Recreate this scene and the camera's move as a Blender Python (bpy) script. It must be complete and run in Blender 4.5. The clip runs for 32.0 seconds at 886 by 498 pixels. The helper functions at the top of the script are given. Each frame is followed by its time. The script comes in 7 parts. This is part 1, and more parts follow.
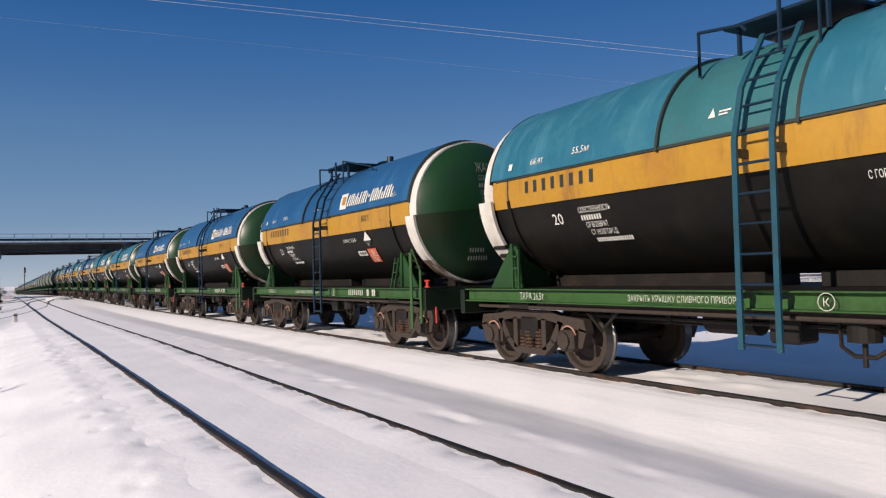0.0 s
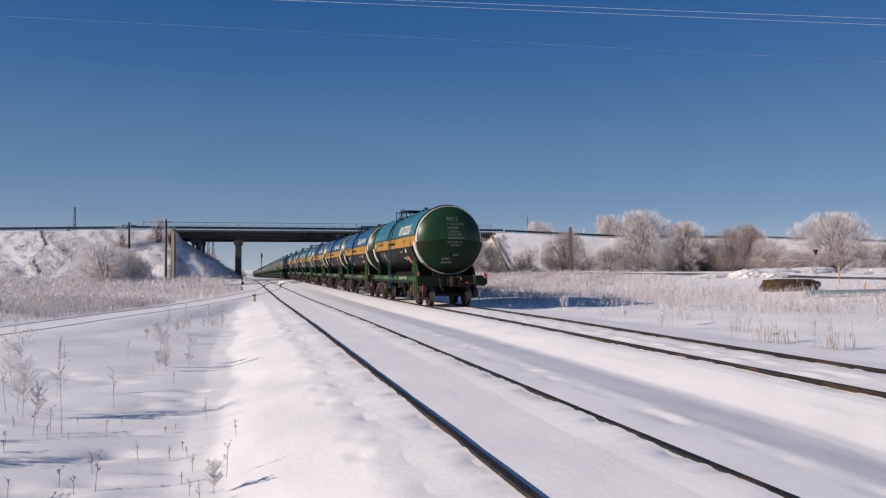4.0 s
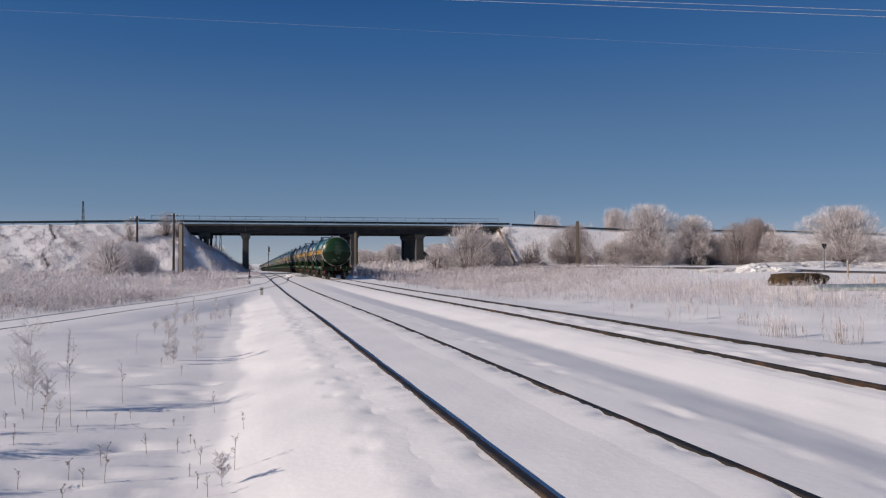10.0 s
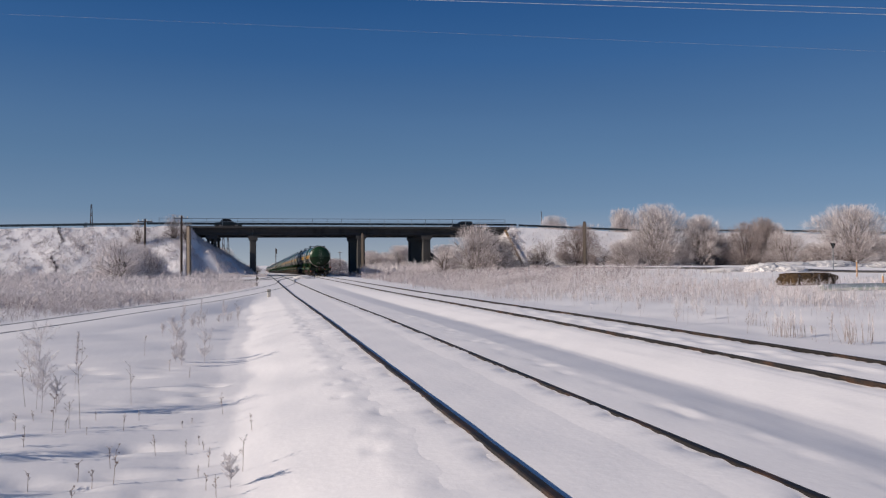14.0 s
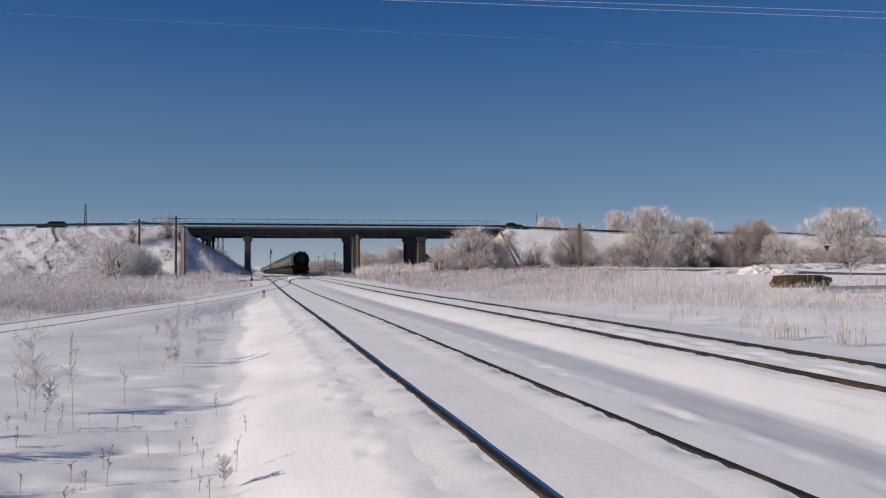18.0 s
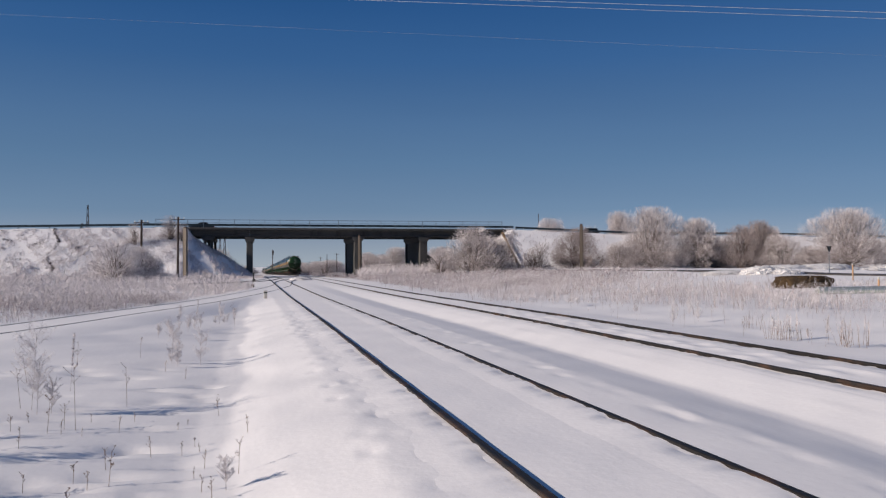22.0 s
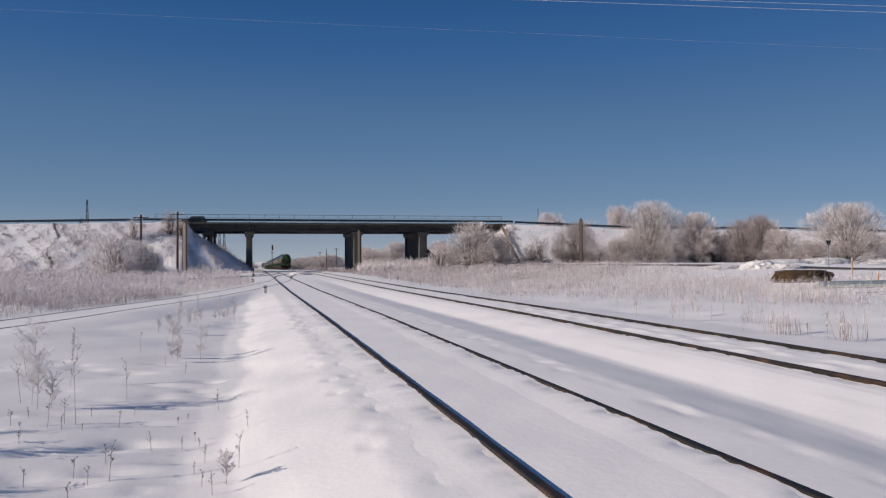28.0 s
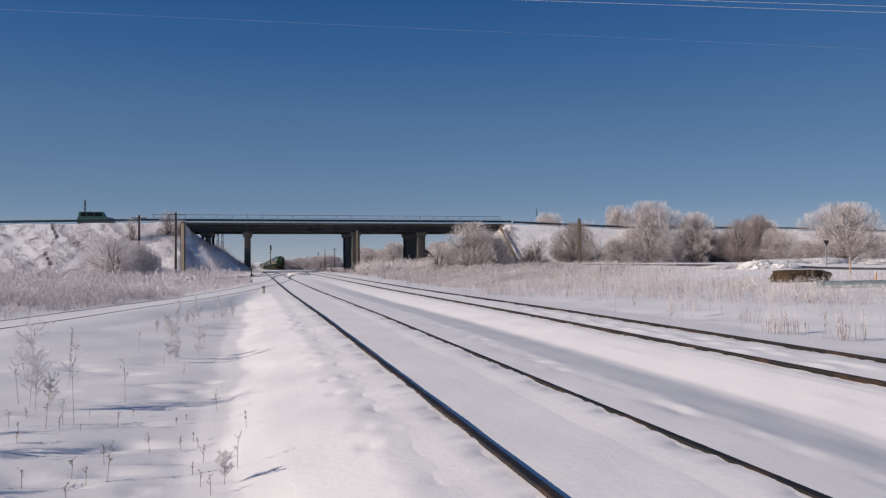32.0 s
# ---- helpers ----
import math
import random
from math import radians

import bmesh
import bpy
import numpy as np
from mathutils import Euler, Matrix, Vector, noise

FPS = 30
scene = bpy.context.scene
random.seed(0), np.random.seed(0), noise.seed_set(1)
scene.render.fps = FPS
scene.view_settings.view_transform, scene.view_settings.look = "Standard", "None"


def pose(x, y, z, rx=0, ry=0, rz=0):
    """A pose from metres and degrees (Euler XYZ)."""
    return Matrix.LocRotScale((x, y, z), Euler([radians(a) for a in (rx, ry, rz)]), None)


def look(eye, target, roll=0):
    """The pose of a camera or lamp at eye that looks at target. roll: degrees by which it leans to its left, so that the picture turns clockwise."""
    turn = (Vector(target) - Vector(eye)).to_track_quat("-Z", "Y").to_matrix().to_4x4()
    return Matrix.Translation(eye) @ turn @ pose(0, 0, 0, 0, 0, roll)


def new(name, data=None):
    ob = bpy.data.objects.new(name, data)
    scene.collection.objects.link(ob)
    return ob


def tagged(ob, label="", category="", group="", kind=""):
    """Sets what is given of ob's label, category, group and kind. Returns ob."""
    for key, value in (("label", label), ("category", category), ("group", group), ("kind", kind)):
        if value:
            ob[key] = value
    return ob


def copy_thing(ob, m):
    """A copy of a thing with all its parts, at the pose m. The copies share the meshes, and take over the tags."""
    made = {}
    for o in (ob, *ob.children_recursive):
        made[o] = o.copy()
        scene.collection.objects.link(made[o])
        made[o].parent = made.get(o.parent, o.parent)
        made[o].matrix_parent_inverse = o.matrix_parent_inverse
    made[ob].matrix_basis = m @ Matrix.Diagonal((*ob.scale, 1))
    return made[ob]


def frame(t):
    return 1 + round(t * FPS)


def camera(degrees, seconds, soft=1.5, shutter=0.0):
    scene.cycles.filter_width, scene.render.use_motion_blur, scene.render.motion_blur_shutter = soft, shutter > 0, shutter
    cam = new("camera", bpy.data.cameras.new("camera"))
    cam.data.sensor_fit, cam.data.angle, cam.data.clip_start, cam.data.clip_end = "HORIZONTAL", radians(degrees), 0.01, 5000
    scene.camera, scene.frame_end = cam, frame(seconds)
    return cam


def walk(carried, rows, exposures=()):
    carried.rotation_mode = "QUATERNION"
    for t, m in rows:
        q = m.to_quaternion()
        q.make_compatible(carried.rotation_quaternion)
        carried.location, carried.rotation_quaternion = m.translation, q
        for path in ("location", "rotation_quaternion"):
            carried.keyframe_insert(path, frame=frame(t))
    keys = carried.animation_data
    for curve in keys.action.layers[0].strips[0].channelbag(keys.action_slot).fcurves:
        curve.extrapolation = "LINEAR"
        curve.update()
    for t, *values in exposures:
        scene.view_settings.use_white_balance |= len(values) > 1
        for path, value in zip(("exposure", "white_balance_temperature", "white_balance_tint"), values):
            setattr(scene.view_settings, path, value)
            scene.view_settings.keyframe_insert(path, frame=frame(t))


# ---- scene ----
cam = camera(61.0, 32.0, soft=1.25)
EYE_Z = 1.49
PATH = [
    (0.0, 0.048, -0.02, 0.019, 91.7, 1.82, -30.49), (0.5, 0.066, 0.001, 0.023, 91.71, 1.88, -30.41),
    (1.0, 0.048, -0.01, 0.033, 92.0, 1.71, -29.56), (1.5, 0, 0, 0, 92.21, 0.81, -24.22),
    (2.0, 0, 0, 0, 91.77, 0.27, -18.93), (2.5, 0, 0, 0, 91.62, -0.04, -16.72), (3.0, 0, 0, 0, 91.54, -0.02, -15.45),
    (3.5, 0, 0, 0, 91.47, 0.23, -15.22), (5.5, 0, 0, 0, 91.18, 0.2, -14.37), (6.0, 0, 0, 0, 91.08, 0.25, -14.52),
    (6.5, 0, 0, 0, 91.02, 0.38, -14.26), (7.0, 0, 0, 0, 90.93, 0.22, -14.3), (7.5, 0, 0, 0, 90.86, 0.29, -14.33),
    (8.0, 0, 0, 0, 90.78, 0.27, -14.29), (8.5, 0, 0, 0, 91.07, 0.25, -14.29), (9.0, 0, 0, 0, 91.12, 0.3, -14.3),
    (9.5, 0, 0, 0, 91.09, 0.37, -14.34), (10.0, 0, 0, 0, 90.95, 0.26, -14.49), (10.5, 0, 0, 0, 91.02, 0.24, -14.44),
    (11.0, 0, 0, 0, 91.06, 0.32, -14.35), (11.5, 0, 0, 0, 91.16, 0.18, -14.38), (12.0, 0, 0, 0, 91.16, 0.24, -14.35),
    (12.5, 0, 0, 0, 90.95, 0.23, -14.19), (13.0, 0, 0, 0, 91.02, 0.22, -14.27), (13.5, 0, 0, 0, 91.0, 0.1, -14.18),
    (14.0, 0, 0, 0, 91.04, 0.51, -13.96), (14.5, 0, 0, 0, 90.94, 0.46, -14.02), (16.5, 0, 0, 0, 91.07, 0.46, -14.28),
    (17.0, 0, 0, 0, 91.13, 0.37, -14.41), (17.5, 0, 0, 0, 91.12, 0.34, -14.43), (18.0, 0, 0, 0, 91.13, 0.33, -14.34),
    (18.5, 0, 0, 0, 91.27, 0.29, -14.24), (19.0, 0, 0, 0, 91.21, 0.22, -14.16), (19.5, 0, 0, 0, 91.25, 0.33, -14.25),
    (20.0, 0, 0, 0, 91.11, 0.15, -14.31), (20.5, 0, 0, 0, 91.29, 0.14, -14.28), (21.0, 0, 0, 0, 91.21, 0.26, -14.3),
    (21.5, 0, 0, 0, 91.11, 0.16, -14.28), (22.0, 0, 0, 0, 91.19, 0.35, -14.2), (22.5, 0, 0, 0, 91.19, 0.42, -14.36),
    (23.0, 0, 0, 0, 91.21, 0.5, -14.41), (23.5, 0, 0, 0, 91.22, 0.43, -14.29), (24.0, 0, 0, 0, 91.17, 0.54, -14.31),
    (24.5, 0, 0, 0, 91.19, 0.6, -14.27), (25.0, 0, 0, 0, 91.3, 0.58, -14.26), (25.5, 0, 0, 0, 91.09, 0.64, -14.18),
    (27.5, 0, 0, 0, 90.83, 0.54, -14.16), (28.0, 0, 0, 0, 90.78, 0.4, -14.23), (28.5, 0, 0, 0, 90.73, 0.37, -14.19),
    (29.0, 0, 0, 0, 90.76, 0.49, -14.33), (29.5, 0, 0, 0, 90.84, 0.55, -14.27), (30.0, 0, 0, 0, 90.88, 0.47, -14.37),
    (30.5, 0, 0, 0, 90.8, 0.32, -14.23), (31.0, 0, 0, 0, 90.71, 0.39, -14.4), (31.5, 0, 0, 0, 90.94, 0.58, -14.23),
    (32.0, 0, 0, 0, 90.79, 0.45, -14.35),
]
walk(cam, [(t, pose(x, y, EYE_Z + z, a, b, c)) for t, x, y, z, a, b, c in PATH],
     exposures=[(0, 0.42, 6650, 10), (2.5, 0.42, 6650, 10), (6, 0.1, 6650, 10), (32, 0.1, 6650, 10)])

# ---- daylight: low winter sun from the left, clear sky ----
TO_SUN = Vector((-10.1, -1.6, 4.25)).normalized()
world = bpy.data.worlds.new("winter_sky")
scene.world = world
world.use_nodes = True
wn, wl = world.node_tree.nodes, world.node_tree.links
sky = wn.new("ShaderNodeTexSky")
sky.sky_type = "NISHITA"
sky.sun_disc = False
sky.sun_elevation = math.asin(TO_SUN.z)
sky.sun_rotation = math.atan2(TO_SUN.x, TO_SUN.y)
sky.air_density, sky.dust_density, sky.ozone_density = 0.75, 0.10, 5.2
sky.altitude = 2500
# clear cold air: a pale haze low down deepens evenly into blue overhead, laid over the scattered light of the sun
co_sky, height_of, haze = wn.new("ShaderNodeTexCoord"), wn.new("ShaderNodeSeparateXYZ"), wn.new("ShaderNodeValToRGB")
wl.new(co_sky.outputs["Generated"], height_of.inputs[0])
wl.new(height_of.outputs["Z"], haze.inputs["Fac"])
while len(haze.color_ramp.elements) < 8:
    haze.color_ramp.elements.new(0.5)
for stop, (at, rgb) in zip(haze.color_ramp.elements, ((0.0, (4.5, 5.0, 6.0)), (0.03, (3.4, 3.95, 5.05)), (0.07, (2.05, 3.15, 4.65)), (0.134, (1.38, 2.65, 4.45)), (0.26, (0.45, 1.58, 3.96)), (0.34, (0.17, 1.13, 3.48)), (0.5, (0.4, 1.15, 3.0)), (1.0, (0.6, 1.15, 2.5)))):
    stop.position, stop.color = at, (*rgb, 1)
veil_map, veil, veil_mul = wn.new("ShaderNodeMapping"), wn.new("ShaderNodeTexNoise"), wn.new("ShaderNodeMix")
veil_map.inputs["Scale"].default_value = (1.2, 1.2, 9.0)
veil.inputs["Scale"].default_value, veil.inputs["Detail"].default_value = 1.6, 3
wl.new(co_sky.outputs["Generated"], veil_map.inputs["Vector"])
wl.new(veil_map.outputs[0], veil.inputs["Vector"])
veil_range = wn.new("ShaderNodeMapRange")
veil_range.inputs["To Min"].default_value, veil_range.inputs["To Max"].default_value = 0.93, 1.07
wl.new(veil.outputs["Fac"], veil_range.inputs["Value"])
veil_mul.data_type, veil_mul.blend_type = "RGBA", "MULTIPLY"
veil_mul.inputs[0].default_value = 1.0
wl.new(haze.outputs["Color"], veil_mul.inputs[6])
wl.new(veil_range.outputs[0], veil_mul.inputs[7])
whole = wn.new("ShaderNodeMix")
whole.data_type = "RGBA"
whole.inputs[0].default_value = 0.75
wl.new(sky.outputs["Color"], whole.inputs[6])
wl.new(veil_mul.outputs[2], whole.inputs[7])
wl.new(whole.outputs[2], wn["Background"].inputs["Color"])
wn["Background"].inputs["Strength"].default_value = 0.071
sun_data = bpy.data.lights.new("sun", "SUN")
sun_data.energy, sun_data.angle, sun_data.color = 4.6, radians(0.6), (1.0, 0.89, 0.78)
sun = new("sun", sun_data)
sun.matrix_world = look((0, 0, 60), Vector((0, 0, 60)) - TO_SUN)

# ---- materials ----
def mat(name, base, rough=0.6, metal=0.0, var=0.18, scale=3.0, fine=40.0, bump=0.15, depth=0.01,
        stain=None, stain_amount=0.0, stain_scale=1.2, vary=0.0, spec=0.5, island=0.0):
    """Procedural surface: base colour varied at two scales, an optional stain colour, relief and uneven gloss."""
    m = bpy.data.materials.new(name)
    m.use_nodes = True
    n, l = m.node_tree.nodes, m.node_tree.links
    bsdf = n["Principled BSDF"]
    co = n.new("ShaderNodeTexCoord")
    big, small = n.new("ShaderNodeTexNoise"), n.new("ShaderNodeTexNoise")
    big.inputs["Scale"].default_value, small.inputs["Scale"].default_value = scale, fine
    big.inputs["Detail"].default_value, small.inputs["Detail"].default_value = 4, 3
    for t in (big, small):
        l.new(co.outputs["Object"], t.inputs["Vector"])
    add = n.new("ShaderNodeMath")
    add.operation = "ADD"
    l.new(big.outputs["Fac"], add.inputs[0])
    l.new(small.outputs["Fac"], add.inputs[1])
    value = n.new("ShaderNodeMapRange")
    value.inputs["From Min"].default_value, value.inputs["From Max"].default_value = 0.55, 1.45
    value.inputs["To Min"].default_value, value.inputs["To Max"].default_value = 1 - var, 1 + var
    l.new(add.outputs[0], value.inputs["Value"])
    mul = n.new("ShaderNodeMix")
    mul.data_type, mul.blend_type = "RGBA", "MULTIPLY"
    mul.inputs[0].default_value = 1.0
    mul.inputs[6].default_value = (*base, 1)
    l.new(value.outputs[0], mul.inputs[7])
    colour = mul.outputs[2]
    if stain:
        spots = n.new("ShaderNodeTexNoise")
        spots.inputs["Scale"].default_value, spots.inputs["Detail"].default_value = stain_scale, 6
        spots.inputs["Roughness"].default_value = 0.7
        l.new(co.outputs["Object"], spots.inputs["Vector"])
        ramp = n.new("ShaderNodeMapRange")
        ramp.inputs["From Min"].default_value, ramp.inputs["From Max"].default_value = 0.5, 0.75
        ramp.inputs["To Max"].default_value = stain_amount
        l.new(spots.outputs["Fac"], ramp.inputs["Value"])
        mix = n.new("ShaderNodeMix")
        mix.data_type = "RGBA"
        mix.inputs[7].default_value = (*stain, 1)
        l.new(ramp.outputs[0], mix.inputs[0])
        l.new(colour, mix.inputs[6])
        colour = mix.outputs[2]
    if vary:
        info, hs = n.new("ShaderNodeObjectInfo"), n.new("ShaderNodeHueSaturation")
        vr = n.new("ShaderNodeMapRange")
        vr.inputs["To Min"].default_value, vr.inputs["To Max"].default_value = 1 - vary, 1 + vary
        l.new(info.outputs["Random"], vr.inputs["Value"])
        l.new(vr.outputs[0], hs.inputs["Value"])
        l.new(colour, hs.inputs["Color"])
        colour = hs.outputs["Color"]
    if island:
        geo, hs, vr = n.new("ShaderNodeNewGeometry"), n.new("ShaderNodeHueSaturation"), n.new("ShaderNodeMapRange")
        vr.inputs["To Min"].default_value, vr.inputs["To Max"].default_value = 1 - island, 1 + island
        l.new(geo.outputs["Random Per Island"], vr.inputs["Value"])
        l.new(vr.outputs[0], hs.inputs["Value"])
        l.new(colour, hs.inputs["Color"])
        colour = hs.outputs["Color"]
    l.new(colour, bsdf.inputs["Base Color"])
    gloss = n.new("ShaderNodeMapRange")
    gloss.inputs["To Min"].default_value, gloss.inputs["To Max"].default_value = max(rough - 0.12, 0.05), min(rough + 0.12, 1)
    l.new(big.outputs["Fac"], gloss.inputs["Value"])
    l.new(gloss.outputs[0], bsdf.inputs["Roughness"])
    bsdf.inputs["Metallic"].default_value = metal
    bsdf.inputs["Specular IOR Level"].default_value = spec
    if bump:
        b = n.new("ShaderNodeBump")
        b.inputs["Strength"].default_value, b.inputs["Distance"].default_value = bump, depth
        l.new(add.outputs[0], b.inputs["Height"])
        l.new(b.outputs["Normal"], bsdf.inputs["Normal"])
    return m


SNOW = mat("snow", (0.84, 0.82, 0.835), 0.7, var=0.035, scale=0.5, fine=14.0, bump=0.13, depth=0.02)
SNOW_BANK = mat("ploughed_snow", (0.70, 0.685, 0.695), 0.8, var=0.08, scale=1.2, fine=7.0, bump=0.9, depth=0.15, stain=(0.35, 0.32, 0.3), stain_amount=0.35, stain_scale=0.8)
RAIL_STEEL = mat("rusty_rail", (0.02, 0.017, 0.016), 0.6, 0.4, 0.3, 2.0, 60, 0.3, 0.004, stain=(0.14, 0.065, 0.03), stain_amount=0.8)
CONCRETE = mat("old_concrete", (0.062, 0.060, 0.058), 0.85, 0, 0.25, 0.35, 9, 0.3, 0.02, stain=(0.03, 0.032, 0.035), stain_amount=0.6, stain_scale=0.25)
CONCRETE_LIGHT = mat("pale_concrete", (0.19, 0.155, 0.125), 0.85, 0, 0.2, 0.8, 14, 0.3, 0.02, stain=(0.12, 0.1, 0.09), stain_amount=0.5)
GALV = mat("grey_painted_steel", (0.16, 0.2, 0.24), 0.5, 0.4, 0.15, 1.0, 20, 0.1)
DARK_STEEL = mat("dark_guard_rail", (0.03, 0.05, 0.065), 0.5, 0.5, 0.2, 0.6, 15, 0.1)
ASPHALT = mat("wet_asphalt", (0.05, 0.048, 0.047), 0.6, 0, 0.25, 0.5, 30, 0.2, 0.01, stain=(0.5, 0.5, 0.52), stain_amount=0.4, stain_scale=0.5)
POLE_WOOD = mat("tarred_pole_wood", (0.045, 0.03, 0.025), 0.85, 0, 0.3, 2, 30, 0.4, 0.01)
TEAL = mat("teal_paint", (0.017, 0.104, 0.157), 0.38, 0, 0.10, 1.0, 18, 0.04, 0.004, stain=(0.05, 0.17, 0.20), stain_amount=0.55, stain_scale=1.4, vary=0.05)
BLUE = mat("blue_paint", (0.010, 0.058, 0.145), 0.36, 0, 0.10, 1.0, 18, 0.04, 0.004, stain=(0.03, 0.10, 0.19), stain_amount=0.4, stain_scale=1.4, vary=0.08)
YELLOW = mat("yellow_paint", (0.32, 0.165, 0.012), 0.45, 0, 0.12, 1.0, 14, 0.04, 0.004, stain=(0.22, 0.085, 0.02), stain_amount=0.6, stain_scale=1.6)
BLACK = mat("sooty_black_paint", (0.0058, 0.0055, 0.005), 0.5, 0, 0.3, 0.9, 12, 0.06, 0.006, stain=(0.016, 0.013, 0.009), stain_amount=0.6, stain_scale=1.0, spec=0.12)
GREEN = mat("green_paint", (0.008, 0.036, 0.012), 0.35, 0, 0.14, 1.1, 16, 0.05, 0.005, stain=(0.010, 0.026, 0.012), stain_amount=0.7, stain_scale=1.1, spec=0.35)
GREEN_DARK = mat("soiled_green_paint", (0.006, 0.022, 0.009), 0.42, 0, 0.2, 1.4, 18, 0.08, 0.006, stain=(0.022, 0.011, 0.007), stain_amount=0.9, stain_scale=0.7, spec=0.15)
FRAME_GREEN = mat("frame_green_paint", (0.030, 0.078, 0.022), 0.45, 0, 0.18, 1.5, 20, 0.06, 0.004, stain=(0.010, 0.022, 0.012), stain_amount=0.8, stain_scale=1.5, spec=0.2)
SADDLE_GREEN = mat("dull_green_bracket_paint", (0.015, 0.047, 0.015), 0.5, 0, 0.2, 1.8, 20, 0.06, 0.004, stain=(0.008, 0.016, 0.009), stain_amount=0.8, stain_scale=1.5, spec=0.2)
# much darker green than FRAME_GREEN, with brown spots
END_DARK = mat("dark_green_end_beam", (0.004, 0.010, 0.005), 0.5, 0, 0.3, 2.0, 20, 0.08, 0.006, stain=(0.015, 0.008, 0.005), stain_amount=0.6, stain_scale=2.0, spec=0.2)
WHITE = mat("white_paint", (0.53, 0.51, 0.47), 0.45, 0, 0.08, 1.5, 15, 0.04, 0.004, stain=(0.17, 0.12, 0.07), stain_amount=0.6, stain_scale=0.8)
WHITE_SOILED = mat("soiled_white_paint", (0.50, 0.47, 0.42), 0.5, 0, 0.10, 1.5, 15, 0.04, 0.004, stain=(0.11, 0.065, 0.035), stain_amount=0.85, stain_scale=0.9)
LETTER = mat("stencil_white", (0.5, 0.49, 0.46), 0.6, 0, 0.2, 8, 60, 0.0)
LETTER_DARK = mat("stencil_black", (0.015, 0.02, 0.018), 0.5, 0, 0.15, 8, 60, 0.0)
LETTER_GREY = mat("faded_stencil", (0.15, 0.16, 0.135), 0.6, 0, 0.3, 8, 50, 0.0)
RED = mat("red_paint", (0.42, 0.03, 0.022), 0.45, 0, 0.15, 4, 30, 0.05)
UNDER = mat("grimy_running_gear", (0.010, 0.0085, 0.0075), 0.65, 0.1, 0.3, 2.5, 30, 0.3, 0.01, stain=(0.036, 0.019, 0.012), stain_amount=0.6, stain_scale=2.5, spec=0.2)
RUST = mat("rusty_steel", (0.06, 0.03, 0.02), 0.8, 0.2, 0.3, 4, 40, 0.3, 0.006)
RUST_DARK = mat("rust_streaked_casting", (0.022, 0.014, 0.010), 0.7, 0.1, 0.3, 4, 40, 0.3, 0.006, stain=(0.10, 0.045, 0.02), stain_amount=0.6, stain_scale=5.0, spec=0.2)
TREAD = mat("bright_wheel_tread", (0.11, 0.105, 0.10), 0.4, 0.8, 0.15, 4, 40, 0.1)
CASTING = mat("dusty_brown_casting", (0.040, 0.030, 0.025), 0.7, 0.1, 0.3, 4, 40, 0.3, 0.006, stain=(0.018, 0.014, 0.012), stain_amount=0.7, stain_scale=4.0, spec=0.2)
SPRING = mat("rusty_spring_steel", (0.050, 0.026, 0.016), 0.65, 0.2, 0.3, 8, 60, 0.2, 0.004, stain=(0.016, 0.011, 0.009), stain_amount=0.7, stain_scale=9.0, spec=0.25)
FADED_ORANGE = mat("faded_orange_marking_paint", (0.30, 0.16, 0.115), 0.7, 0, 0.3, 8, 50, 0.1)
SILL_LETTER = mat("worn_white_stencil", (0.34, 0.34, 0.29), 0.6, 0, 0.3, 9, 60, 0.0)
PLATE_ORANGE = mat("faded_orange_plate", (0.46, 0.10, 0.045), 0.5, 0, 0.2, 4, 30, 0.05)
LADDER_TEAL = mat("teal_ladder_paint", (0.009, 0.052, 0.078), 0.42, 0, 0.2, 3, 30, 0.08, stain=(0.02, 0.02, 0.02), stain_amount=0.5, stain_scale=5.0, spec=0.35)
TEAL_OLD = mat("worn_teal_paint", (0.022, 0.105, 0.120), 0.45, 0, 0.14, 1.2, 18, 0.05, 0.004, stain=(0.03, 0.085, 0.085), stain_amount=0.7, stain_scale=1.8)
SNOWY_RAIL = mat("snow_dusted_rail", (0.24, 0.225, 0.23), 0.8, 0.1, 0.3, 1.5, 20, 0.2, 0.01, stain=(0.7, 0.69, 0.7), stain_amount=0.9, stain_scale=1.1)
ROAD_BROWN = mat("gritted_wet_asphalt", (0.055, 0.046, 0.040), 0.65, 0, 0.25, 0.5, 30, 0.2, 0.01, stain=(0.14, 0.12, 0.11), stain_amount=0.6, stain_scale=0.35)
LADDER_PAINT = mat("dark_blue_ladder_paint", (0.003, 0.014, 0.030), 0.45, 0, 0.2, 3, 30, 0.08, vary=0.1, spec=0.25)
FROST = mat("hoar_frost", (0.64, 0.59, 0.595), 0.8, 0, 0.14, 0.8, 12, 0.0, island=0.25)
# dimmer than FROST; inside shrubs it carries the crown's inner shade
FROST_DIM = mat("shade_toned_frosted_twigs", (0.31, 0.265, 0.26), 0.8, 0, 0.2, 0.8, 12, 0.0, island=0.35)
WEED_FROST = mat("thick_rime", (0.62, 0.59, 0.60), 0.8, 0, 0.08, 3, 20, 0.0)
BARK = mat("winter_bark", (0.085, 0.06, 0.05), 0.85, 0, 0.25, 3, 25, 0.3, 0.01)
STRAW = mat("frosted_dry_grass", (0.26, 0.215, 0.222), 0.85, 0, 0.22, 0.15, 6, 0.0, island=0.55)
GRASS_PALE = mat("pale_rimed_grass", (0.50, 0.455, 0.465), 0.85, 0, 0.25, 0.12, 5, 0.0, island=0.5)
GRASS_RIME = mat("rimed_grass_plume", (0.60, 0.56, 0.575), 0.85, 0, 0.16, 0.3, 6, 0.0, island=0.22)
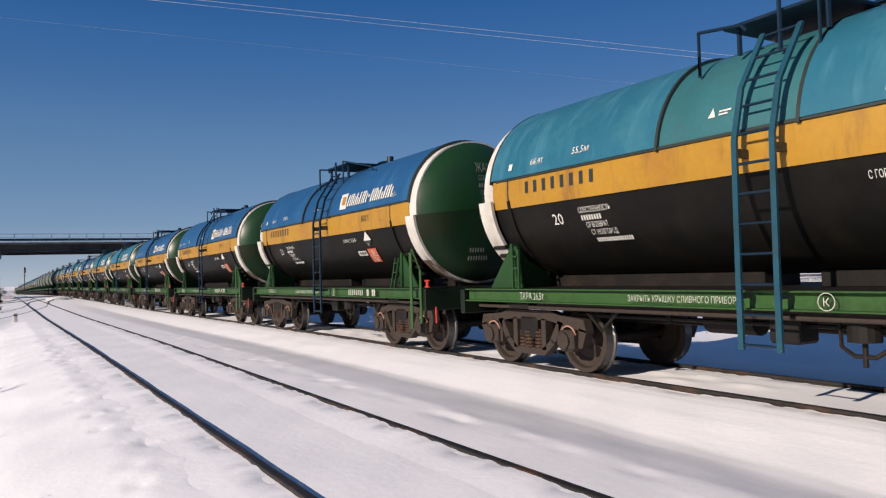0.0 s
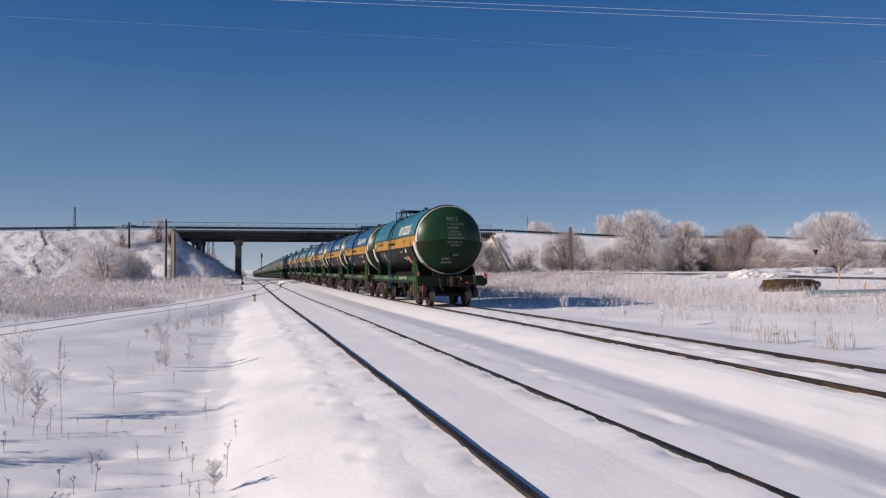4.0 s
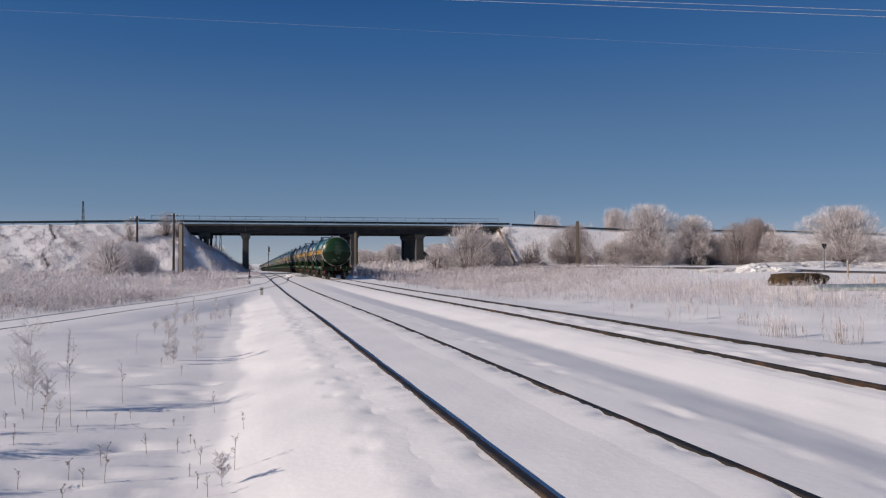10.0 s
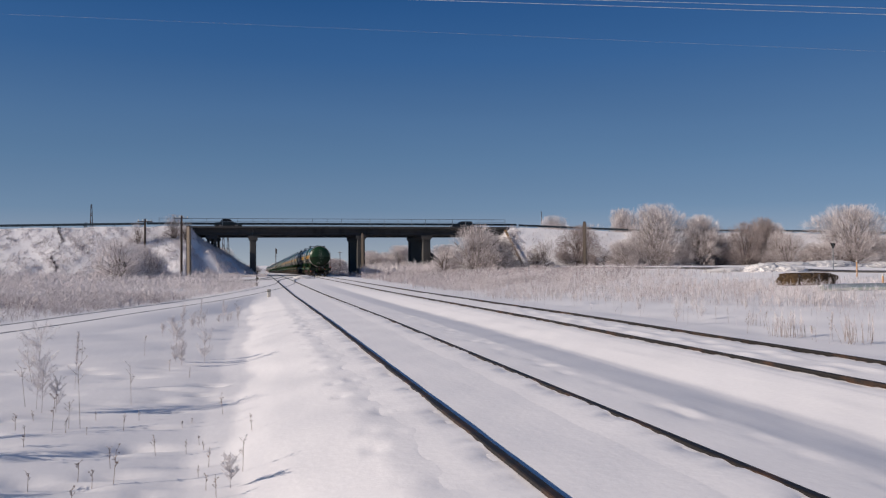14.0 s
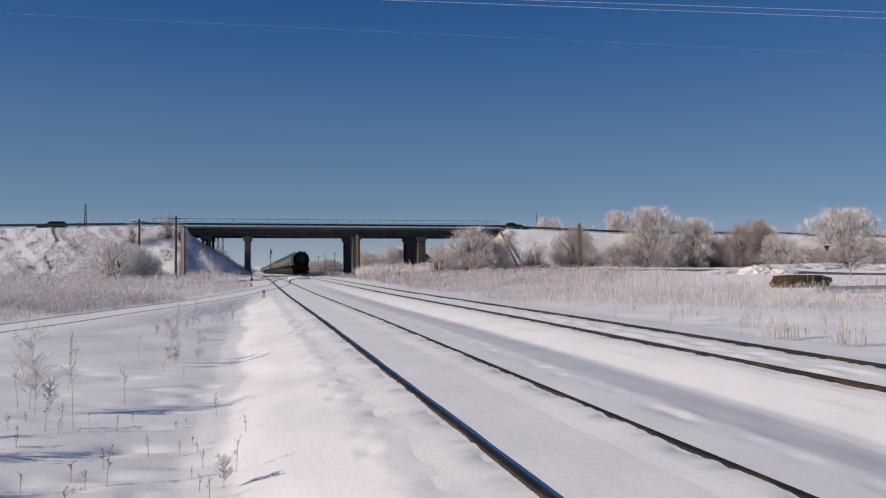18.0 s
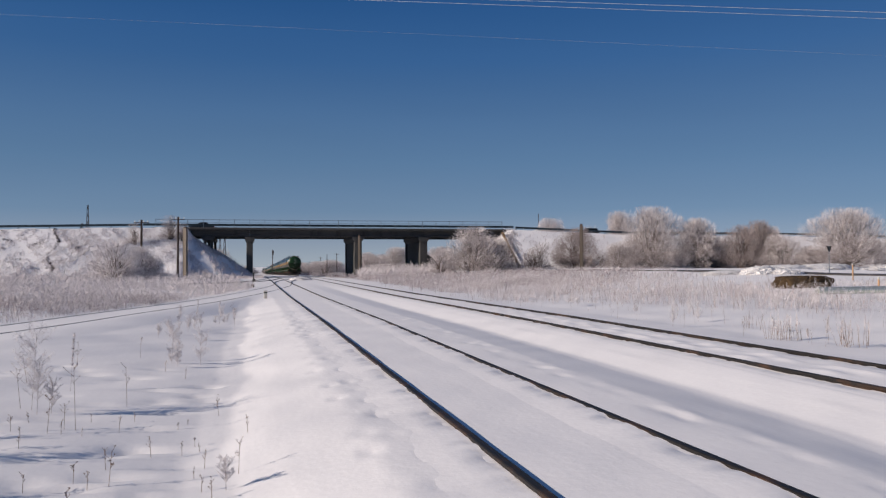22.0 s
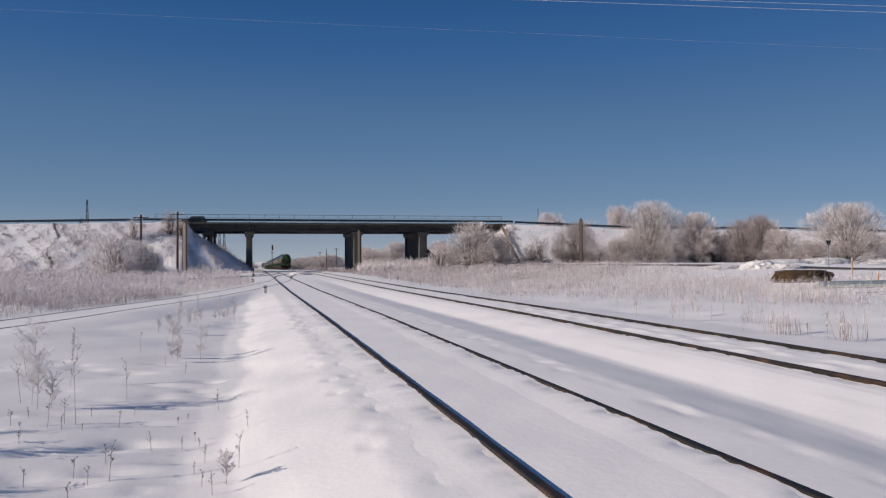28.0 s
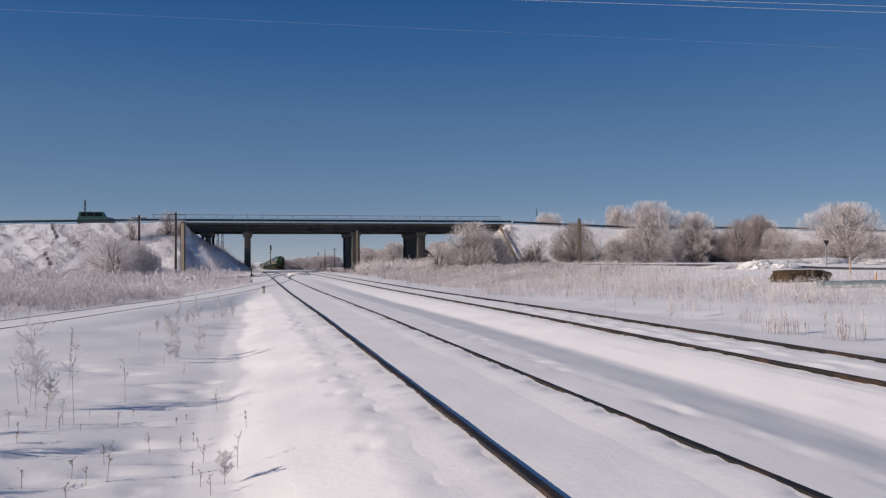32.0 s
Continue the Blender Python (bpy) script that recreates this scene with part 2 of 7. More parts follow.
STALK = mat("brown_dry_stalk", (0.20, 0.14, 0.11), 0.85, 0, 0.25, 3, 25, 0.0)
EARTH = mat("bare_brown_earth", (0.065, 0.038, 0.016), 0.9, 0, 0.35, 1.2, 18, 0.8, 0.06, stain=(0.025, 0.015, 0.008), stain_amount=0.8, stain_scale=2.0)
PIPE_STEEL = mat("galvanised_pipe", (0.60, 0.63, 0.56), 0.22, 0.65, 0.12, 2, 20, 0.08)
YELLOW_POST = mat("weathered_orange_post", (0.42, 0.24, 0.12), 0.6, 0, 0.15, 4, 30, 0.1)
WIRE = mat("aluminium_wire", (0.75, 0.72, 0.74), 0.4, 0.3, 0.05, 1, 5, 0.0)


def streaks(m, stretch, strength, depth):
    """Add wind and plough streaks, drawn out along the line, to a surface's relief."""
    n, l = m.node_tree.nodes, m.node_tree.links
    bsdf = n["Principled BSDF"]
    co, mp, tex, b = (n.new(k) for k in ("ShaderNodeTexCoord", "ShaderNodeMapping", "ShaderNodeTexNoise", "ShaderNodeBump"))
    mp.inputs["Scale"].default_value = stretch
    tex.inputs["Scale"].default_value, tex.inputs["Detail"].default_value = 1.0, 3
    l.new(co.outputs["Object"], mp.inputs["Vector"])
    l.new(mp.outputs[0], tex.inputs["Vector"])
    l.new(tex.outputs["Fac"], b.inputs["Height"])
    b.inputs["Strength"].default_value, b.inputs["Distance"].default_value = strength, depth
    old = bsdf.inputs["Normal"].links[0].from_socket
    l.new(old, b.inputs["Normal"])
    l.new(b.outputs["Normal"], bsdf.inputs["Normal"])


streaks(SNOW, (3.0, 0.5, 3.0), 0.10, 0.05)


def weather(m, colour, amount, stretch, lo=0.52, hi=0.74):
    """Run-down streaks and dust of another colour, drawn out down the sides."""
    n, l = m.node_tree.nodes, m.node_tree.links
    base = n["Principled BSDF"].inputs["Base Color"]
    co, mp, tex, ramp, mix = (n.new(k) for k in ("ShaderNodeTexCoord", "ShaderNodeMapping", "ShaderNodeTexNoise", "ShaderNodeMapRange", "ShaderNodeMix"))
    mp.inputs["Scale"].default_value = stretch
    tex.inputs["Scale"].default_value, tex.inputs["Detail"].default_value, tex.inputs["Roughness"].default_value = 1.0, 5, 0.65
    l.new(co.outputs["Object"], mp.inputs["Vector"])
    l.new(mp.outputs[0], tex.inputs["Vector"])
    ramp.inputs["From Min"].default_value, ramp.inputs["From Max"].default_value, ramp.inputs["To Max"].default_value = lo, hi, amount
    l.new(tex.outputs["Fac"], ramp.inputs["Value"])
    mix.data_type = "RGBA"
    mix.inputs[7].default_value = (*colour, 1)
    l.new(ramp.outputs[0], mix.inputs[0])
    l.new(base.links[0].from_socket, mix.inputs[6])
    l.new(mix.outputs[2], base)


weather(YELLOW, (0.13, 0.055, 0.018), 0.75, (1.0, 3.2, 0.7))
weather(BLACK, (0.020, 0.015, 0.010), 0.4, (0.9, 1.7, 0.6))
weather(BLACK, (0.006, 0.006, 0.006), 0.8, (1.0, 5.0, 0.5))
weather(WHITE_SOILED, (0.10, 0.055, 0.03), 0.9, (2.2, 4.0, 0.9), 0.40, 0.58)
weather(WHITE, (0.24, 0.19, 0.13), 0.6, (3.0, 5.0, 0.8))
weather(TEAL, (0.055, 0.175, 0.235), 0.7, (0.8, 2.6, 0.5))
weather(BLUE, (0.035, 0.11, 0.20), 0.6, (0.8, 2.6, 0.5))
weather(GREEN, (0.020, 0.024, 0.012), 0.7, (1.4, 1.0, 0.5))
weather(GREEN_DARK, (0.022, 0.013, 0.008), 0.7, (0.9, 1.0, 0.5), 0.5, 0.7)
weather(FRAME_GREEN, (0.022, 0.018, 0.010), 0.7, (3.0, 3.0, 1.5))
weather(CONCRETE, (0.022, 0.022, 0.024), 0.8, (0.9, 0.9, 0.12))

# ---- mesh tools ----
def part(name, bm, material, parent=None, label="", m=None):
    """Link a bmesh (or a finished mesh) as one mesh object under a thing or a part."""
    if isinstance(bm, bpy.types.Mesh):
        me = bm
    else:
        me = bpy.data.meshes.new(name)
        bm.normal_update()
        bm.to_mesh(me)
        bm.free()
    if material and not me.materials:
        me.materials.append(material)
    ob = new(name, me)
    if parent:
        ob.parent = parent
    if m:
        ob.matrix_basis = m
    if label:
        ob["label"] = label
    return ob


def shade_smooth(ob, angle=40):
    me = ob.data
    me.polygons.foreach_set("use_smooth", [True] * len(me.polygons))
    me.set_sharp_from_angle(angle=radians(angle))
    return ob


def box(bm, size, at, m=None, bevel=0.0):
    """A box of the given size centred at a point, with bevelled edges if wanted."""
    r = bmesh.ops.create_cube(bm, size=1.0)
    vs = r["verts"]
    bmesh.ops.scale(bm, vec=size, verts=vs)
    if bevel:
        es = list({e for v in vs for e in v.link_edges})
        out = bmesh.ops.bevel(bm, geom=es, offset=bevel, segments=1, affect="EDGES", profile=0.5)
        vs = list({v for f in out["faces"] for v in f.verts} | {v for v in vs if v.is_valid})
    if m:
        bmesh.ops.transform(bm, matrix=m, verts=vs)
    bmesh.ops.translate(bm, vec=at, verts=vs)
    return bm


def rod(bm, a, b, r0, r1=None, sides=8, caps=True):
    """A tapered round bar from a to b."""
    a, b = Vector(a), Vector(b)
    d = b - a
    q = d.to_track_quat("Z", "Y").to_matrix().to_4x4()
    m = Matrix.Translation((a + b) / 2) @ q
    bmesh.ops.create_cone(bm, cap_ends=caps, segments=sides, radius1=r0, radius2=r0 if r1 is None else r1, depth=d.length, matrix=m)
    return bm


def pipe(bm, pts, r, sides=8):
    """A bent bar through several points."""
    for a, b in zip(pts, pts[1:]):
        rod(bm, a, b, r, sides=sides)
    return bm


def prism(bm, outline, axis, lo, hi):
    """Extrude a closed outline of 2D points along 'x' or 'y' or 'z'."""
    def put(p, w):
        return {"x": (w, p[0], p[1]), "y": (p[0], w, p[1]), "z": (p[0], p[1], w)}[axis]
    a = [bm.verts.new(put(p, lo)) for p in outline]
    b = [bm.verts.new(put(p, hi)) for p in outline]
    bm.faces.new(a)
    bm.faces.new(b[::-1])
    for i in range(len(a)):
        j = (i + 1) % len(a)
        bm.faces.new((a[j], a[i], b[i], b[j]))
    bmesh.ops.recalc_face_normals(bm, faces=bm.faces)
    return bm


def grid_mesh(name, verts, nu, nv, closed_u=False):
    """A mesh from nu x nv points in rows."""
    faces = []
    for i in range(nu if closed_u else nu - 1):
        for j in range(nv - 1):
            a, b = i * nv + j, (i + 1) % nu * nv + j
            faces.append((a, b, b + 1, a + 1))
    me = bpy.data.meshes.new(name)
    me.from_pydata([tuple(v) for v in verts], [], faces)
    me.update()
    return me


def bm_box(size, at, bevel=0.0, m=None):
    return box(bmesh.new(), size, at, m, bevel)


def bm_rod(a, b, r0, r1=None, sides=8):
    return rod(bmesh.new(), a, b, r0, r1, sides)


def thing(name, label, category, m=None, group="", kind=""):
    ob = new(name)
    if m:
        ob.matrix_basis = m
    return tagged(ob, label, category, group, kind)


glyph_cache = {}


def glyphs(text, size):
    """The flat outline mesh of a word in the built-in font, as (verts, faces), lower left corner at 0."""
    if (text, size) not in glyph_cache:
        cu = bpy.data.curves.new("word", "FONT")
        cu.body, cu.size, cu.resolution_u = text, size, 2
        ob = new("word", cu)
        me = bpy.data.meshes.new_from_object(ob.evaluated_get(bpy.context.evaluated_depsgraph_get()))
        vs = [v.co.to_2d() for v in me.vertices]
        fs = [tuple(p.vertices) for p in me.polygons]
        bpy.data.objects.remove(ob)
        bpy.data.curves.remove(cu)
        bpy.data.meshes.remove(me)
        glyph_cache[(text, size)] = (vs, fs)
    return glyph_cache[(text, size)]

# ---- the ground: one snow sheet to the horizon, with banks, footprints and the road embankment ----
NEAR_TRACK, TRAIN_TRACK = 2.655, 8.08
BRIDGE_Y0, BRIDGE_Y1 = 120.0, 133.0
LEFT_END, RIGHT_END = -9.5, 40.7


def road_z(x):
    """Height of the upper road along its length."""
    return np.interp(x, [-400, -120, -35, -17, -9, 41, 63, 100, 180, 400], [2.0, 5.4, 6.75, 7.1, 7.15, 7.15, 6.35, 6.2, 4.5, 1.0])


def grade(y):
    """The line dips a little, then falls about one in a hundred beyond the bridge."""
    return np.interp(y, [20, 43, 75, 102, 138, 203, 520, 1000, 6000], [0.0, -0.11, -0.16, -0.2, -0.4, -1.0, -4.3, -6.5, -9.0])


def skew(y):
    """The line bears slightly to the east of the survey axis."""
    return 0.0033 * np.maximum(np.asarray(y, float) - 40, 0)


BENDS = (-80, 0, 20, 30, 40, 58, 75, 102, 138, 203, 520, 1000, 1400)


LOWER_ROAD = [(120, 8), (88, 24), (66, 42), (53, 58), (47.5, 72), (46, 86), (43, 97), (38, 102), (32, 104), (31, 112), (35, 150), (50, 260), (70, 420)]


def path_distance(x, y, path):
    d = np.full(np.shape(x), 1e9)
    for (x0, y0), (x1, y1) in zip(path, path[1:]):
        dx, dy = x1 - x0, y1 - y0
        t = np.clip(((x - x0) * dx + (y - y0) * dy) / (dx * dx + dy * dy), 0, 1)
        d = np.minimum(d, np.hypot(x - x0 - t * dx, y - y0 - t * dy))
    return d


SIDING = [(-13.5, 3.5), (-9.5, 11.5), (-6.1, 21.0), (-4.6, 27.0), (-2.4, 35.5), (-0.6, 45), (1.0, 55), (2.2, 65), (2.6, 72)]


def wobble(x, y, s, seed):
    return (np.sin(x / s * 1.3 + seed) * np.cos(y / s * 0.9 + seed * 2.1) + 0.6 * np.sin(x / s * 2.7 + y / s * 2.1 + seed * 3.3)
            + 0.35 * np.sin(x / s * 5.1 - y / s * 4.3 + seed * 1.7))


print_rng = random.Random(4)
PRINTS = [(1.16 + 0.15 * (1 if i % 2 else -1) + print_rng.uniform(-0.09, 0.09), 4.6 + 0.44 * i + print_rng.uniform(-0.2, 0.2), print_rng.uniform(0.055, 0.09), print_rng.uniform(0.10, 0.18), print_rng.uniform(0.006, 0.03)) for i in range(46)]


hollow_rng = random.Random(8)
HOLLOWS = [(hollow_rng.uniform(-4.0, -0.5), 5.0 + 9.0 * hollow_rng.random() ** 1.6, hollow_rng.uniform(0.12, 0.36), hollow_rng.uniform(0.05, 0.10), hollow_rng.uniform(0.025, 0.065)) for _ in range(80)]


def ground_z(x, y):
    x, y = np.asarray(x, float), np.asarray(y, float)
    across = x
    x = x + np.exp(-((x - 0.1) / 0.7) ** 2) * (0.10 * np.sin(y * 0.75 + 1.0) + 0.06 * np.sin(y * 1.9) + 0.03 * np.sin(y * 4.3))
    # the trough between the tracks swings towards the near track at its southern end
    x = x + np.exp(-((across - 5.2) / 0.8) ** 2) * np.interp(y, [3.5, 6, 9, 14], [0.34, 0.2, 0.05, 0])
    # cross section of the line: field, bank, near track, trough, train track, right field
    z = np.interp(x, [-60, -14, -7.5, -5.2, -3, -0.6, -0.2, 0.25, 1.0, 1.75, 2.0, 3.3, 3.6, 4.05, 4.5, 5.1, 5.65, 5.85, 6.35, 6.85, 7.12, 7.22, 7.38, 8.62, 8.8, 8.9, 9.4, 11.5, 60],
                  [0.2, 0.05, 0.02, -0.05, -0.19, -0.35, -0.33, -0.22, -0.08, -0.045, -0.04, -0.03, -0.035, -0.045, -0.06, -0.135, -0.215, -0.22, -0.13, -0.062, -0.07, -0.072, -0.055, -0.055, -0.068, -0.064, -0.08, -0.2, -0.1])
    x = across
    flat = np.interp(y, [30, 75], [0, 1])
    z = z * (1 - flat) + flat * np.where((x > -4) & (x < 12), -0.05, z)
    near = np.clip(1 - np.abs(y - 20) / 80, 0, 1)
    side = np.clip(np.maximum(-0.4 - x, x - 9.8), 0, 1.5) / 1.5
    z = z + 0.03 * side * wobble(x, y, 2.3, 1.0) + 0.006 * near * wobble(x, y, 0.9, 4.0)
    between = ((x > 4.0) & (x < 6.4)) | ((x > 0) & (x < 1.6))
    z = z + np.where(between, 0.0035 * wobble(x, y, 0.8, 7.0), 0)
    # trodden patches beside the near track
    for px, py, wx, wy, dip in PRINTS:
        d2 = ((x - px) / wx) ** 2 + ((y - py) / wy) ** 2
        z = z - dip * np.exp(-d2 ** 1.4)
    for i in range(36):
        px, py = 4.33 + 0.12 * math.sin(i * 3.1), 4.2 + i * 0.55 + 0.3 * math.sin(i * 1.9)
        tall = 0.6 + 0.4 * math.sin(i * 5.3)
        z = z + 0.015 * tall * np.exp(-(((x - px) / 0.08) ** 2 + ((y - py) / 0.16) ** 2))
        z = z - 0.018 * tall * np.exp(-(((x - px + 0.14) / 0.09) ** 2 + ((y - py) / 0.16) ** 2))
        px = 8.1 + 0.3 * math.sin(i * 2.2)
        z = z + 0.035 * np.exp(-(((x - px) / 0.16) ** 2 + ((y - py - 2) / 0.3) ** 2))
    # wind-cut hollows in the field on the left
    for px, py, wx, wy, dip in HOLLOWS:
        z = z - dip * np.exp(-(((x - px) / wx) ** 2 + ((y - py) / wy) ** 2))
    # the siding lies on a low bed
    ds = path_distance(x, y, SIDING)
    bed = np.clip((2.6 - ds) / 1.4, 0, 1)
    z = z * (1 - bed) + bed * -0.06
    # land rises gently to the right and beyond
    rise = np.clip((x - 14) / 30, 0, 1) * np.clip((y - 30) / 45, 0, 1)
    z = z + 0.75 * rise * rise * (3 - 2 * rise)
    z = z + grade(y) * (1 - np.clip((x - 13) / 9, 0, 1) * np.clip((124 - y) / 10, 0, 1))
    dr = path_distance(x, y, LOWER_ROAD)
    far_side = path_distance(x * 1.012, y * 1.012, LOWER_ROAD) > dr
    z = z + np.where((dr > 3.4) & (dr < 7.5) & (y < 115), np.where(far_side, 0.22, 0.02) * np.sin(np.pi * (dr - 3.4) / 4.1) * (1 + 0.35 * wobble(x, y, 3.0, 2.0)), 0)
    # embankment of the upper road with cones at the bridge ends
    dy = np.maximum(np.maximum(BRIDGE_Y0 - 0.6 - y, y - BRIDGE_Y1 - 0.6), 0)
    dx = np.where(x < 15, np.maximum(x - LEFT_END, 0), np.maximum(RIGHT_END - x, 0))
    top = road_z(x) - 0.12
    slope = 1.55
    e = top - np.hypot(dx * 1.0, dy) / slope - 0.9 * np.clip(dx, 0, 1)
    e = e + (0.11 * wobble(x, y, 3.1, 5.0) + 0.07 * wobble(x, y, 1.1, 9.0)) * np.clip(np.hypot(dx, dy) / 2, 0, 1)
    # ploughed berm along the edge of the upper road
    berm = 0.32 * np.exp(-((y - BRIDGE_Y0 + 0.75) / 0.8) ** 2) * np.clip(dx < 0.01, 0, 1) * (1 + 0.2 * wobble(x, y, 2.0, 6.0))
    return np.maximum(z, np.minimum(e, top) + berm)


def axis_steps(lo, hi, step, far_lo, far_hi, grow=1.07):
    a = list(np.arange(lo, hi + 1e-6, step))
    s, v = step, hi
    while v < far_hi:
        s *= grow
        v += s
        a.append(v)
    s, v = step, lo
    while v > far_lo:
        s *= grow
        v -= s
        a.insert(0, v)
    return np.array(a)


xs = axis_steps(-3.4, 9.6, 0.07, -3500, 3500, 1.05)
ys = np.concatenate([axis_steps(2.5, 17.0, 0.095, -600, 60, 1.03)])
ys = np.concatenate([ys[ys < 60], np.arange(60, 106, 1.0), np.arange(106, 136, 0.5), np.arange(136, 140, 1.0), axis_steps(140, 141, 1.0, 139, 4800, 1.06)[1:]])
ys = np.unique(np.round(ys, 4))
gx, gy = np.meshgrid(xs, ys, indexing="ij")
gz = ground_z(gx, gy)
ground = part("ground", grid_mesh("ground", np.stack([gx.ravel(), gy.ravel(), gz.ravel()], 1), len(xs), len(ys)), SNOW)
tagged(ground, "sunlit snow field with trodden tracks and banks", "ground", kind="structure")
shade_smooth(ground, 180)


def gz_at(x, y):
    return float(ground_z(np.array([x]), np.array([y]))[0])

# ---- railway tracks: rail heads standing out of the snow ----
RAIL_PROFILE = [(-0.066, -0.16), (-0.066, -0.145), (-0.012, -0.12), (-0.012, -0.045), (-0.036, -0.035), (-0.037, -0.006), (-0.028, 0.0),
                (0.028, 0.0), (0.037, -0.006), (0.036, -0.035), (0.012, -0.045), (0.012, -0.12), (0.066, -0.145), (0.066, -0.16)]


def sweep(path, profile, lift=0.0):
    """Sweep a closed profile (across, up) along a path of (x, y[, z])."""
    pts = [Vector((p[0], p[1], p[2] if len(p) > 2 else 0.0)) for p in path]
    verts = []
    for i, p in enumerate(pts):
        d = (pts[min(i + 1, len(pts) - 1)] - pts[max(i - 1, 0)])
        d.z = 0
        d.normalize()
        across = Vector((d.y, -d.x, 0))
        verts += [p + across * a + Vector((0, 0, b + lift)) for a, b in profile]
    n, k = len(pts), len(profile)
    faces = [(i * k + j, (i + 1) * k + j, (i + 1) * k + (j + 1) % k, i * k + (j + 1) % k) for i in range(n - 1) for j in range(k)]
    faces += [tuple(range(k))[::-1], tuple(range((n - 1) * k, n * k))]
    me = bpy.data.meshes.new("swept")
    me.from_pydata(verts, [], faces)
    bm = bmesh.new()
    bm.from_mesh(me)
    bmesh.ops.recalc_face_normals(bm, faces=bm.faces)
    bm.to_mesh(me)
    bm.free()
    return me


def smooth_path(pts, steps=8):
    """Catmull-Rom through the points."""
    out = []
    p = [Vector(q) for q in pts]
    for i in range(len(p) - 1):
        a, b, c, d = p[max(i - 1, 0)], p[i], p[i + 1], p[min(i + 2, len(p) - 1)]
        for s in range(steps):
            t = s / steps
            out.append(0.5 * (2 * b + (c - a) * t + (2 * a - 5 * b + 4 * c - d) * t * t + (3 * b - a - 3 * c + d) * t ** 3))
    out.append(p[-1])
    return out


def offset_path(pts, w):
    out = []
    for i, p in enumerate(pts):
        d = pts[min(i + 1, len(pts) - 1)] - pts[max(i - 1, 0)]
        d.normalize()
        out.append((p.x + d.y * w, p.y - d.x * w))
    return out


def track(label, paths, steel=RAIL_STEEL):
    t = thing("railway_track", label, "railway track", kind="structure")
    for p in paths:
        part("rail", sweep(p, RAIL_PROFILE), steel, t, "rusty steel rail head half buried in snow")
    return t


HALF = 0.795
track("straight snow-covered track with two rusty rail heads", [[(NEAR_TRACK + s * HALF + float(skew(y)), y, float(grade(y))) for y in BENDS] for s in (-1, 1)])
track("cleared straight track on which the train runs", [[(TRAIN_TRACK + s * HALF + float(skew(y)), y, float(grade(y))) for y in BENDS] for s in (-1, 1)])
curve = smooth_path([Vector((x, y, 0)) for x, y in SIDING])
track("curved siding track almost buried in snow", [[(x + float(skew(y)), y, -0.048 + float(grade(y))) for x, y in offset_path(curve, s * HALF)] for s in (-1, 1)], SNOWY_RAIL)


def snow_crust(x0, y0, y1, seed):
    """A thin crust of snow lying against the sunny side of a rail, broken away in places."""
    y = np.arange(y0, y1, 0.055)
    slow = 0.5 * np.sin(y * 0.9 + seed) + 0.5 * np.sin(y * 2.3 + seed * 2.3)
    quick = 0.6 * np.sin(y * 4.1 + seed) + 0.5 * np.sin(y * 9.7 + seed * 1.3) + 0.4 * np.sin(y * 23.0 + seed * 3.1)
    rise = 0.018 + 0.008 * slow
    kept = np.clip(0.55 + 0.9 * quick + 0.5 * slow, -0.6, 1.0)
    rows = []
    for off, k in ((-0.60, None), (-0.30, 0.5), (-0.10, 1.0), (-0.045, 0.0), (0.008, 0.0)):
        x = np.full_like(y, x0) - 0.037 + off
        base = ground_z(x, y)
        z = base - 0.006 if k is None else base + rise * (k if k else kept)
        rows.append(np.stack([x, y, np.minimum(z, grade(y) - 0.006)], 1))
    ob = part("snow_crust", grid_mesh("snow_crust", np.concatenate(rows), len(rows), len(y)), SNOW)
    shade_smooth(ob, 180)
    tagged(ob, "thin broken crust of snow lying against a rail", "snow", kind="stuff")


for k, (x, far) in enumerate(((NEAR_TRACK - HALF, 34), (NEAR_TRACK + HALF, 34), (TRAIN_TRACK - HALF, 44), (TRAIN_TRACK + HALF, 44))):
    snow_crust(x, 2.4, far, 1.7 * k)
# crossover between the near track and the train track beyond the points
cross = smooth_path([Vector(p) for p in ((2.655, 72, 0), (3.3, 84, 0), (5.4, 100, 0), (7.4, 116, 0), (8.08, 128, 0))])
track("crossover track bending between the two lines", [[(x + float(skew(y)), y, -0.005 + float(grade(y))) for x, y in offset_path(cross, s * HALF)] for s in (-1, 1)])
cross = smooth_path([Vector(p) for p in ((-9, 70, 0), (-4.5, 76, 0), (-1, 82, 0), (1.4, 92, 0), (2.655, 106, 0))])
track("branch track curving off beneath the bridge", [[(x + float(skew(y)), y, float(grade(y))) for x, y in offset_path(cross, s * HALF)] for s in (-1, 1)])

# point machine and short marker posts beside the line
post = thing("marker_post", "short white marker post with a snow cap", "marker post", pose(0.64, 40.0, gz_at(0.64, 40.0)))
part("stake", bm_box((0.17, 0.15, 0.42), (0, 0, 0.14), 0.02), WHITE, post)
part("cap", bm_box((0.21, 0.19, 0.06), (0, 0, 0.375), 0.02), WHITE, post, "snow on top")
part("band", bm_box((0.178, 0.158, 0.05), (0, 0, 0.30), 0.0), LETTER_DARK, post, "black painted band")
lever = thing("point_lever", "dark switch lever standing beside the points", "switch lever", pose(0.0, 62, gz_at(0, 62)))
part("stand", bm_box((0.25, 0.2, 0.3), (0, 0, 0.12), 0.02), UNDER, lever)
part("arm", bm_rod((0, 0, 0.2), (0.1, 0, 1.2), 0.035), UNDER, lever)
part("weight", bm_rod((0.1, -0.08, 0.55), (0.1, 0.08, 0.55), 0.13, sides=12), UNDER, lever)

